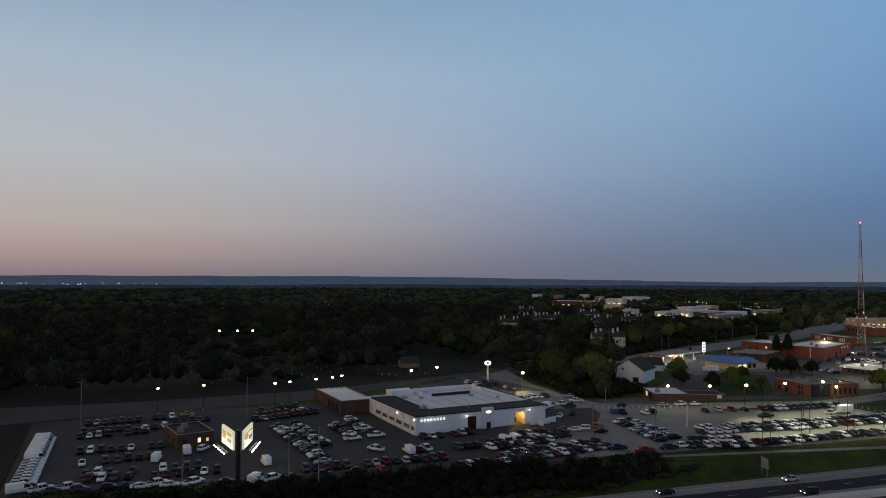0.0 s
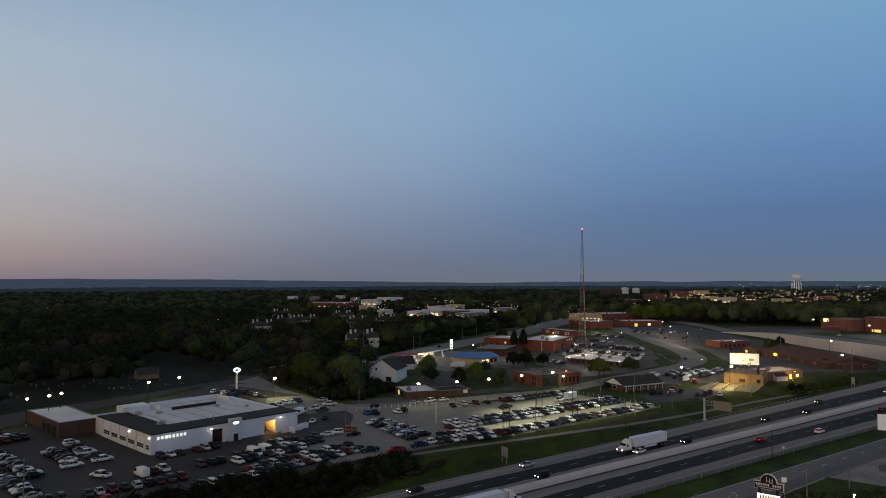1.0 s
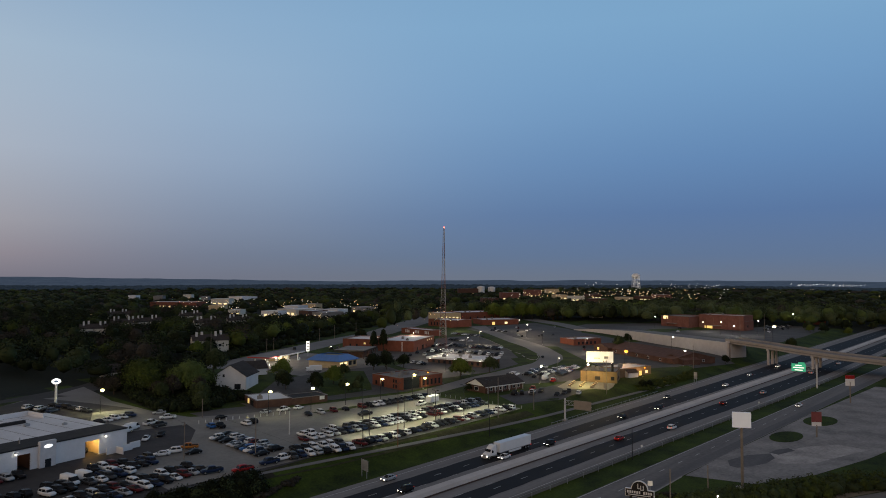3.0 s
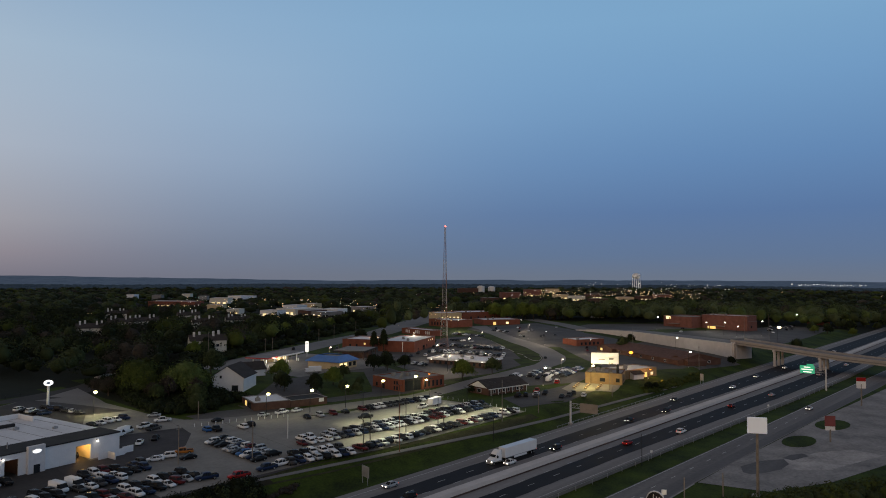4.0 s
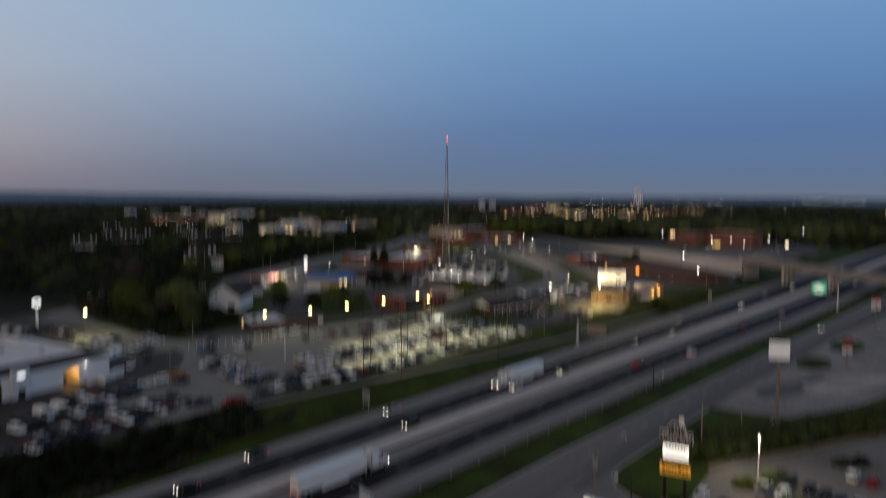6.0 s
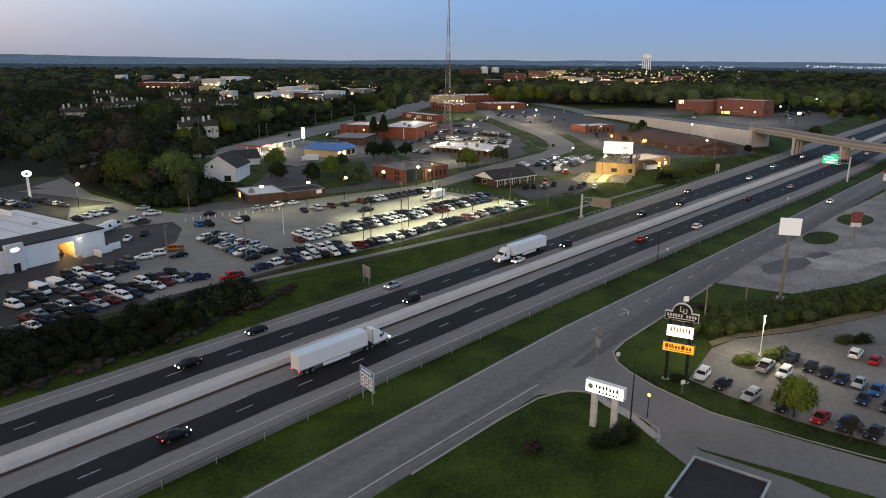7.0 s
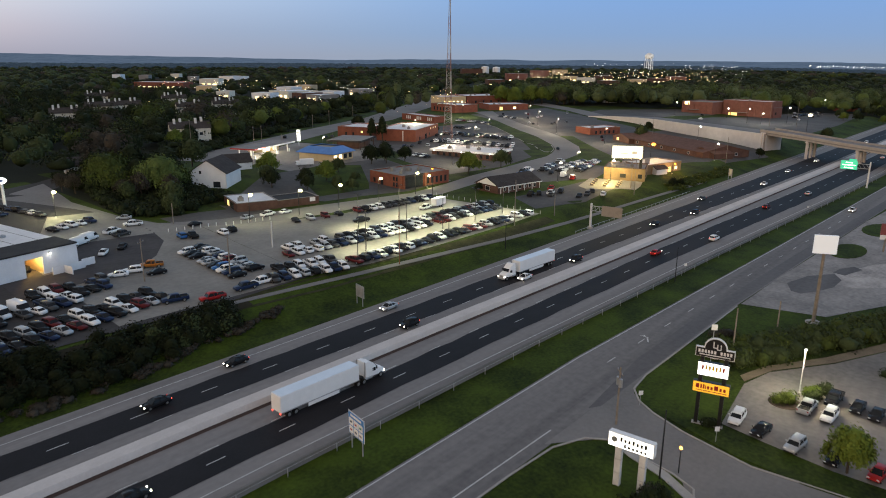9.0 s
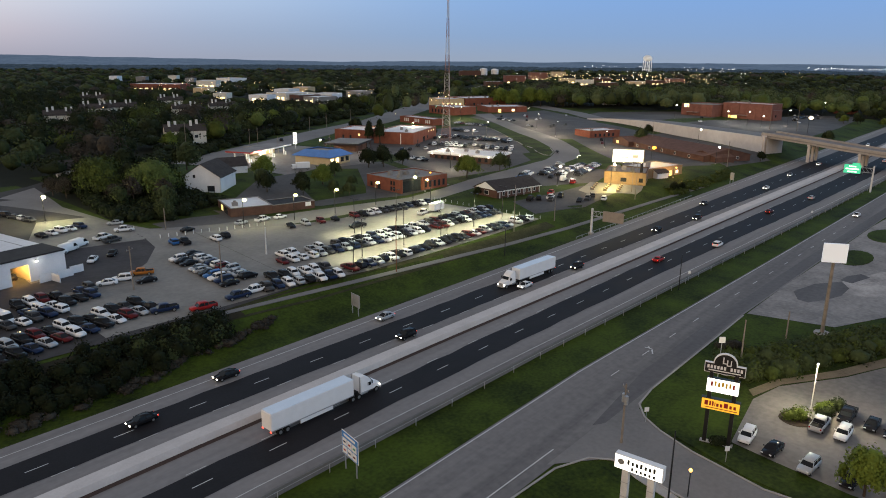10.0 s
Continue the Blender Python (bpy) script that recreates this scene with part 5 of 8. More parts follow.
HEADLIT, TAILLIT = glow("lit_headlamp", (1.0, 0.93, 0.78), 7.0), glow("lit_tail_lamp", (1.0, 0.08, 0.05), 1.6)


def loft(bm, stations, mat=0):
    """stations: (x, [(y, z), ...]) rings with as many points each; capped at both ends."""
    prev = None
    first = None
    for x, ring in stations:
        vs = [bm.verts.new((x, y, z)) for y, z in ring]
        if prev:
            n = len(vs)
            for i in range(n):
                bm.faces.new((prev[i], prev[(i + 1) % n], vs[(i + 1) % n], vs[i])).material_index = mat
        else:
            first = vs
        prev = vs
    bm.faces.new(list(reversed(first))).material_index = mat
    bm.faces.new(prev).material_index = mat
    return bm


def hull(zb, zm, zt, w, tuck=0.92):
    return [(-w * 0.9, zb), (-w, zb + 0.16), (-w, zm), (-w * tuck, zt), (w * tuck, zt), (w, zm), (w, zb + 0.16), (w * 0.9, zb)]


def cabin(zl, zh, wl, wh):
    return [(-wl, zl), (-wh, zh), (wh, zh), (wl, zl)]


CAR_SHAPES = {
    # lower body stations: x, sill, shoulder, top, half width; cabin: x, base, roof, half widths; length of roof cap
    "sedan": ([(-2.35, 0.38, 0.66, 0.80, 0.70), (-2.2, 0.28, 0.78, 0.98, 0.84), (-1.2, 0.22, 0.80, 0.98, 0.90), (0.6, 0.20, 0.78, 0.93, 0.91), (1.5, 0.22, 0.72, 0.86, 0.89), (2.15, 0.28, 0.62, 0.74, 0.82), (2.36, 0.36, 0.54, 0.62, 0.66)],
              [(-1.85, 0.94, 0.96, 0.74, 0.70), (-0.95, 0.94, 1.40, 0.80, 0.60), (0.25, 0.92, 1.44, 0.82, 0.61), (1.2, 0.88, 0.92, 0.76, 0.70)], (-0.95, 0.25), 1.42, (1.42, -1.42), 0.33),
    "suv": ([(-2.3, 0.48, 0.80, 1.00, 0.78), (-2.2, 0.34, 0.95, 1.12, 0.88), (-1.2, 0.30, 0.95, 1.12, 0.94), (0.7, 0.30, 0.93, 1.10, 0.94), (1.6, 0.32, 0.88, 1.02, 0.92), (2.2, 0.36, 0.78, 0.92, 0.84), (2.38, 0.46, 0.66, 0.76, 0.70)],
            [(-2.15, 1.08, 1.12, 0.82, 0.76), (-1.8, 1.08, 1.70, 0.84, 0.70), (0.3, 1.08, 1.74, 0.86, 0.70), (1.15, 1.04, 1.08, 0.82, 0.76)], (-1.8, 0.3), 1.72, (1.45, -1.42), 0.38),
    "pickup": ([(-2.85, 0.50, 0.80, 1.04, 0.88), (-2.8, 0.42, 0.95, 1.10, 0.95), (-0.95, 0.38, 0.95, 1.10, 0.97), (0.6, 0.36, 0.97, 1.14, 0.98), (1.7, 0.36, 0.95, 1.12, 0.96), (2.55, 0.40, 0.85, 1.04, 0.92), (2.8, 0.48, 0.72, 0.86, 0.80)],
               [(-0.95, 1.08, 1.12, 0.88, 0.82), (-0.8, 1.08, 1.82, 0.88, 0.74), (0.75, 1.08, 1.86, 0.88, 0.74), (1.55, 1.08, 1.12, 0.86, 0.80)], (-0.8, 0.75), 1.84, (1.85, -1.75), 0.42),
    "van": ([(-2.8, 0.46, 1.0, 2.30, 0.92), (-2.7, 0.36, 1.2, 2.45, 0.98), (0.9, 0.34, 1.2, 2.45, 1.0), (1.35, 0.34, 1.15, 2.30, 0.99), (2.05, 0.36, 0.9, 1.30, 0.96), (2.7, 0.40, 0.8, 1.05, 0.88), (2.85, 0.48, 0.66, 0.80, 0.74)],
            [(0.75, 1.34, 1.38, 1.02, 0.97), (0.85, 1.34, 2.12, 1.02, 0.955), (1.55, 1.34, 2.16, 1.01, 0.95), (2.2, 1.24, 1.34, 0.98, 0.94)], (0.6, 1.0), 2.42, (1.9, -1.7), 0.36),
}
PROTO = {}


def wheel_mesh(r, w=0.24):
    bm = bmesh.new()
    rod(bm, (0, -w / 2, 0), (0, w / 2, 0), r, n=11)
    rod(bm, (0, -w / 2 - 0.015, 0), (0, w / 2 + 0.015, 0), r * 0.62, n=7, mat=1)
    return bm


def vehicle(kind, colour, detail=False, lit=False, label="", group=""):
    """The first vehicle of its kind and colour, at the origin; forward is +x."""
    body_st, cab_st, cap, zcap, axles, wr = CAR_SHAPES[kind]
    names = {"sedan": "car", "suv": "suv", "pickup": "pickup_truck", "van": "van"}
    root = thing(names[kind], label or "%s parked %s" % (colour, {"sedan": "sedan car on grey paving", "suv": "sport utility car on grey paving", "pickup": "pickup truck on grey paving", "van": "cargo van on grey paving"}[kind]),
                 {"sedan": "car", "suv": "car", "pickup": "pickup truck", "van": "van"}[kind], group=group)
    bm = bmesh.new()
    loft(bm, [(x, hull(a, b, c, w)) for x, a, b, c, w in body_st])
    x0, x1 = cap
    wh = cab_st[1][4]
    nose_x, tail_x = x1 + 0.34 * (cab_st[3][0] - x1), x0 - 0.22 * (x0 - cab_st[0][0])
    loft(bm, [(tail_x, cabin(zcap - 0.14, zcap - 0.10, wh + 0.05, wh - 0.02)), (x0, cabin(zcap - 0.09, zcap + 0.02, wh + 0.06, wh - 0.06)), ((x0 + x1) / 2, cabin(zcap - 0.08, zcap + 0.06, wh + 0.06, wh - 0.06)),
              (x1, cabin(zcap - 0.09, zcap + 0.03, wh + 0.06, wh - 0.06)), (nose_x, cabin(zcap - 0.26, zcap - 0.20, wh + 0.07, wh))])
    if kind != "van":
        for s in (-1, 1):
            for xa, xb, zb in ((x0, cab_st[0][0] + 0.12, cab_st[0][1]), ((x0 + x1) / 2, (x0 + x1) / 2, cab_st[1][1]), (x1 + 0.2, cab_st[3][0] - 0.1, cab_st[3][1])):
                rod(bm, (xa, s * (wh + 0.02), zcap - 0.05), (xb, s * (cab_st[1][3] + 0.01), zb), 0.055, n=4)
    if kind == "pickup":
        for y in (-0.9, 0.9):
            box(bm, -1.9, y, 1.08, 1.85, 0.1, 0.12)
        box(bm, -2.78, 0, 1.05, 0.1, 1.8, 0.15)
    bmesh.ops.recalc_face_normals(bm, faces=bm.faces)
    body = part("body", bm, PAINTS[colour], root)
    for poly in body.data.polygons:
        poly.use_smooth = True
    if kind == "pickup":
        part("bed", boxed(-1.9, 0, 1.085, 1.75, 1.68, 0.03), TYRE, root, "dark open load bed")
    bm = loft(bmesh.new(), [(x, cabin(a, b, c, d)) for x, a, b, c, d in cab_st])
    bmesh.ops.recalc_face_normals(bm, faces=bm.faces)
    part("window_glass", bm, AUTOGLASS, root, "dark tinted windows")
    yw = 0.86 if kind in ("pickup", "van") else 0.78
    wm = None
    for ax in axles:
        for s in (-1, 1):
            if wm is None:
                w_ = part("wheel", wheel_mesh(wr), [TYRE, RIM], root)
                wm = w_.data
            else:
                w_ = new("wheel", wm)
                w_.parent = root
            w_.location = (ax, s * yw, wr)
    if detail:
        nose, tail = body_st[-2], body_st[1]
        for s in (-1, 1):
            part("headlight", boxed(nose[0] + 0.06, s * nose[4] * 0.72, nose[2] - 0.06, 0.22, 0.34, 0.17, 0, 0.03), HEADLIT if lit else LENS_CLEAR, root)
            part("tail_light", boxed(tail[0] - 0.02, s * tail[4] * 0.84, tail[2] - 0.1, 0.16, 0.22, 0.26, 0, 0.03), TAILLIT if lit else LENS_RED, root)
            part("mirror", boxed(0.75 if kind != "pickup" else 1.2, s * (body_st[3][4] + 0.1), body_st[3][3] + 0.02, 0.14, 0.2, 0.14), body.data.materials[0], root)
        part("bumper", boxed(nose[0] + 0.14, 0, 0.34, 0.16, nose[4] * 1.7, 0.18, 0, 0.04), BLACKMETAL, root)
    return root


PLACED = []


def park(kind, colour, x, y, heading, detail=False, lit=False, label="", group="parked cars", lift=0.1, gap=2.3):
    if any((x - a) ** 2 + (y - b) ** 2 < gap * gap for a, b in PLACED):
        return
    PLACED.append((x, y))
    key = (kind, colour, detail, lit, label, group)
    m = pose(x, y, far_z(x, y) + lift, 0, 0, heading)
    if key not in PROTO:
        PROTO[key] = vehicle(kind, colour, detail, lit, label, group)
        PROTO[key].matrix_basis = m
        return PROTO[key]
    return copy_thing(PROTO[key], m)


rc = random.Random(11)
MIX = ["white"] * 15 + ["black"] * 20 + ["grey"] * 8 + ["silver"] * 4 + ["navy"] * 4 + ["maroon"] * 3 + ["navy"]
WHITES = ["white"] * 9 + ["silver"] * 2 + ["black"] * 3 + ["maroon", "grey", "navy"]
DARKS = ["black"] * 8 + ["navy"] * 2 + ["grey"] * 4 + ["silver"] * 1 + ["white"] * 2 + ["maroon"]


def park_row(x0, y0, x1, y1, turn=-90, kinds=("sedan", "suv", "suv", "sedan"), mix=MIX, spacing=2.75, skip=0.04):
    ln = math.hypot(x1 - x0, y1 - y0)
    n = max(1, round(ln / spacing))
    a = math.degrees(math.atan2(y1 - y0, x1 - x0))
    for k in range(n + 1):
        if rc.random() < skip:
            continue
        f = k / max(1, n)
        park(rc.choice(kinds), rc.choice(mix), x0 + (x1 - x0) * f + rc.uniform(-.12, .12), y0 + (y1 - y0) * f + rc.uniform(-.3, .3), a + turn + rc.uniform(-3, 3) + (180 if rc.random() < 0.1 else 0))


# things picked out singly come first: they keep their places
for x_, y_, h_, k_, c_ in ((86.5, 141.0, 172, "pickup", "red"), (100.5, 142.6, 175, "pickup", "white"), (95.5, 142.0, 176, "pickup", "navy"), (80.5, 146.0, 165, "pickup", "navy"), (89.6, 174.0, 150, "pickup", "orange"),
                           (87.6, 167.6, 170, "sedan", "black"), (84.4, 173.0, 155, "suv", "white"), (80.6, 172.6, 155, "sedan", "white"), (158.5, 171.8, 170, "pickup", "black"), (187.3, 170.0, 12, "pickup", "white"),
                           (106.7, 219.0, 160, "pickup", "white"), (108.4, 228.5, 150, "sedan", "silver"), (120.1, 206.0, 10, "sedan", "black"), (109.7, 195.4, 80, "suv", "blue"), (112.0, 193.4, 80, "pickup", "black"),
                           (120.1, 190.4, 85, "suv", "white"), (123.6, 191.4, 85, "suv", "black"), (136.7, 202.6, 8, "sedan", "silver"), (143.8, 201.2, 10, "pickup", "white"), (150.2, 200.4, 8, "sedan", "white"),
                           (98.4, 214.8, 20, "pickup", "white"), (99.0, 210.0, 15, "pickup", "grey"), (86.6, 208.6, 25, "van", "white"), (90.4, 211.4, 25, "van", "white"), (82.8, 206.4, 25, "pickup", "white")):
    park(k_, c_, x_, y_, h_)
for x_, y_ in ((56.0, 163.6), (52.2, 163.0)):
    park("van", "white", x_, y_, -78, gap=2.0)
for x_, y_, h_, k_, c_ in ((-23.1, 143.6, 60, "van", "white"), (-19.0, 144.2, 35, "pickup", "white"), (-46.0, 148.0, 25, "pickup", "white"), (-66.0, 150.6, 20, "pickup", "white"), (-71.6, 151.0, 25, "pickup", "white"),
                           (-53.0, 148.4, 40, "sedan", "navy"), (-76.2, 151.2, 20, "van", "white"), (-37.6, 146.6, 35, "pickup", "white"), (9.0, 144.6, 100, "sedan", "red"), (2.0, 143.6, 172, "pickup", "black"),
                           (12.0, 166.0, 125, "pickup", "white"), (8.0, 181.0, 8, "pickup", "white"), (16.0, 183.0, 8, "pickup", "white"), (-40.6, 178.6, 100, "van", "white"), (-36.0, 181.4, 60, "suv", "white"),
                           (-48.0, 172.6, 80, "van", "white"), (-19.6, 160.0, 100, "van", "white"), (-42.6, 232.6, 5, "sedan", "gold"), (20.6, 160.5, 100, "van", "white"), (23.6, 161.4, 100, "suv", "maroon"), (26.4, 162.6, 100, "pickup", "white")):
    park(k_, c_, x_, y_, h_)
# the row of white vans along the fence
for k in range(17):
    park("van" if k < 9 else "pickup", "white", -82.5 + 0.36 * k, 207 - 3.1 * k, 2 + rc.uniform(-2, 2), gap=2.2)
WESTMIX = ["black"] * 22 + ["white"] * 14 + ["grey"] * 10 + ["navy"] * 6 + ["maroon"] * 4 + ["silver"] * 3
EAST_ROWS = ((103.6, 142.4, 121.4, 138.4), (108.9, 147.6, 122.6, 144.6), (126.5, 139.4, 204.0, 139.0), (118.9, 156.8, 150.0, 154.2), (152.5, 153.8, 205.0, 152.6),
             (122.5, 162.2, 134.3, 160.8), (139.5, 159.5, 208.0, 158.2))
for r_ in EAST_ROWS:
    park_row(*r_, mix=WHITES if r_[1] > 150 and r_[0] < 152 else MIX, kinds=("suv", "pickup", "sedan", "suv"))
park_row(144.8, 187.4, 160.3, 184.6, -95, spacing=4.6)
park_row(167.9, 183.6, 201.5, 181.0, -95, spacing=3.2, kinds=("suv", "pickup", "suv"), mix=WHITES)
for r_ in ((102.0, 178.9, 99.4, 151.5), (107.2, 180.6, 105.4, 152.5)):
    park_row(*r_, turn=90 if r_[0] > 105 else -90, mix=DARKS + ["silver"] * 6 + ["white"] * 3 + ["blue"] * 2)
WEST_ROWS = ((40.5, 142.0, 79.5, 149.4), (44.0, 147.8, 78.5, 154.2), (45.0, 157.6, 66.0, 162.0), (36.0, 160.5, 74.5, 166.6), (61.0, 171.0, 79.0, 171.6), (30.0, 140.8, 40.0, 141.6),
             (-10.0, 150.5, 28.0, 151.5), (30.0, 176.6, 46.0, 178.8))
for r_ in WEST_ROWS:
    park_row(*r_, mix=WESTMIX, skip=0.06)
FAR_WEST_ROWS = ((-62.6, 156.9, -53.3, 156.4), (-47.3, 155.8, -32.3, 155.9), (-66.8, 173.7, -50.0, 176.6), (-69.6, 187.6, -48.2, 189.1), (-73.1, 208.3, -54.7, 210.6), (-73.1, 214.1, -60.5, 216.1),
                 (-73.7, 226.8, -58.3, 227.5), (-53.3, 229.5, -44.6, 230.6), (-55.1, 214.7, -49.0, 216.5), (-46.0, 222.6, -35.6, 223.6), (-64.0, 162.4, -53.0, 162.0), (-45.6, 161.8, -34.0, 162.0))
for r_ in FAR_WEST_ROWS:
    park_row(*r_, mix=DARKS, skip=0.12)
for r_ in ((-76.0, 150.0, -30.0, 144.6), (-14.0, 144.0, 8.0, 143.4)):
    park_row(*r_, turn=10, kinds=("pickup", "suv", "sedan"), spacing=6.4, mix=DARKS + ["white"] * 4, skip=0.15)
for r_ in ((-19.2, 218.3, 2.1, 225.4), (-18.6, 223.4, 0.0, 229.6), (-17.3, 233.1, -3.6, 237.4)):
    park_row(*r_, mix=DARKS)
for r_, t_ in (((-12.7, 205.0, -4.6, 157.3), -90), ((-6.8, 207.0, -1.6, 176.0), 90), ((6.2, 201.3, 8.2, 188.0), -90), ((12.6, 210.1, 14.4, 188.6), 90)):
    park_row(*r_, turn=t_, mix=MIX, kinds=("sedan", "suv", "pickup"))
for r_, t_ in (((86.0, 266.0, 91.0, 249.0), 0), ((86.9, 228.4, 99.0, 231.4), -90), ((86.8, 194.6, 92.7, 196.6), -150), ((78.0, 268.0, 82.0, 256.0), 90)):
    park_row(*r_, turn=t_, mix=DARKS + ["white"] * 3, spacing=3.4)
park("suv", "black", 28.4 + 39.6 * math.cos(radians(9)) - 5.4 * math.sin(radians(9)), 181.3 + 39.6 * math.sin(radians(9)) + 5.4 * math.cos(radians(9)), 99, lift=0.12, gap=1.0)
# smaller car parks up the hill
for x_, y_ in ((232.8, 156.7), (236, 155), (237.6, 150.6), (245.7, 151.3), (243.1, 141.5), (248.7, 141.2), (254.9, 142.6), (281.9, 173), (278.2, 165.4), (282.1, 178.7)):
    park(rc.choice(("sedan", "suv", "pickup")), rc.choice(MIX), x_, y_, rc.choice((20, 35, 200)), gap=2.4)
for x_, y_, h_, k_, c_ in ((253.5, 136.8, 20, "suv", "white"), (276.4, 163.9, 15, "suv", "red"), (279.6, 170.6, 15, "van", "white"), (248.8, 157.6, 20, "pickup", "red"), (240.6, 152.6, 15, "pickup", "white")):
    park(k_, c_, x_, y_, h_, gap=1.6)
for r_ in ((286, 186, 318, 196), (290, 179, 326, 188), (294, 172.5, 330, 182), (266, 186, 284, 192)):
    park_row(*r_, mix=MIX + ["blue"] * 3, skip=0.1)
for r_ in ((275, 268, 275.5, 249), (323, 288, 341, 243), (329, 291, 348, 247), (359, 311, 366, 263), (365, 313, 373, 266), (399, 333, 399, 311), (443, 370, 442, 336), (498, 369, 492, 347)):
    park_row(*r_, mix=MIX, skip=0.15)
for x_, y_ in ((518, 378), (498, 356), (542, 370), (501, 340), (515, 340), (526, 343), (466, 315), (461, 308), (471, 298), (480, 301), (494, 299), (534, 362), (426, 231), (414, 224), (292, 349), (298, 350), (311, 287),
               (295, 284), (298, 281), (306, 276), (349, 307), (274, 366), (760, 202), (780, 200), (678, 177), (722, 177), (738, 176), (756, 160), (612, 238), (649, 251), (403, 141), (408, 147), (570, 344)):
    park(rc.choice(("sedan", "suv")), rc.choice(MIX), x_, y_, rc.choice((30, 45, 210)))
for r_ in ((726, 190, 790, 186), (700, 186, 740, 196)):
    park_row(*r_, mix=DARKS, spacing=3.2, skip=0.2)
# the lot beside the junction, seen from near
for x_, y_, h_, k_, c_ in ((115.9, 39.0, 210, "suv", "white"), (114.6, 35.0, 200, "sedan", "black"), (113.3, 29.8, 200, "suv", "silver"), (113.4, 24.6, 200, "sedan", "black"), (127.1, 31.6, 25, "pickup", "silver"),
                           (126.3, 28.2, 205, "suv", "white"), (133.0, 29.0, 205, "pickup", "black"), (132.5, 25.4, 205, "sedan", "black"), (131.7, 22.6, 205, "sedan", "black"), (130.7, 19.9, 205, "sedan", "navy"),
                           (131.0, 17.2, 205, "sedan", "silver"), (129.8, 14.4, 205, "sedan", "blue"), (124.8, 15.4, 205, "sedan", "navy"), (113.2, 19.2, 200, "sedan", "red"), (113.2, 15.6, 200, "suv", "navy"),
                           (113.4, 11.8, 200, "sedan", "black"), (144.5, 20.4, 25, "suv", "white"), (143.8, 17.0, 25, "sedan", "red"), (124.4, 11.8, 205, "sedan", "grey")):
    park(k_, c_, x_, y_, h_ - 27, detail=True, label="%s %s in the worn parking lot" % (c_, {"suv": "sport utility car", "sedan": "sedan car", "pickup": "pickup truck", "van": "cargo van"}[k_]), lift=0.08)
# traffic on the highway: westbound shows headlamps, eastbound tail lamps
for x_, y_, c_, k_ in ((57.9, 111.4, "black", "sedan"), (75.5, 115.6, "black", "sedan"), (114.8, 115.4, "silver", "sedan"), (110.2, 104.6, "black", "suv"), (153.5, 105.0, "white", "sedan"), (176.6, 103.6, "black", "suv"),
                       (233, 106, "black", "sedan"), (287.8, 111.0, "grey", "sedan"), (259, 102.5, "black", "suv"), (341, 103.2, "white", "sedan"), (388, 106, "silver", "sedan"), (439, 105, "white", "sedan"), (560, 103, "white", "suv")):
    park(k_, c_, x_, y_, 180, True, True, "%s car with lit headlamps on the highway" % c_, "westbound traffic", 0.11)
for x_, y_, c_, k_ in ((43.5, 90.0, "black", "sedan"), (198.7, 90.0, "red", "sedan"), (226.6, 83.4, "white", "suv"), (289, 86.6, "maroon", "sedan"), (330, 82, "silver", "sedan"), (420, 82, "silver", "suv"), (480, 80, "white", "sedan")):
    park(k_, c_, x_, y_, -1.5, True, True, "%s car with red tail lamps on the highway" % c_, "eastbound traffic", 0.11)
park("sedan", "white", 304.9, 60.6, 178, True, True, "white sedan driving on the frontage road", "frontage traffic", 0.07)
park("sedan", "black", 356, 221, 215, True, False, "black sedan driving on the hill street", "street traffic", 0.1)


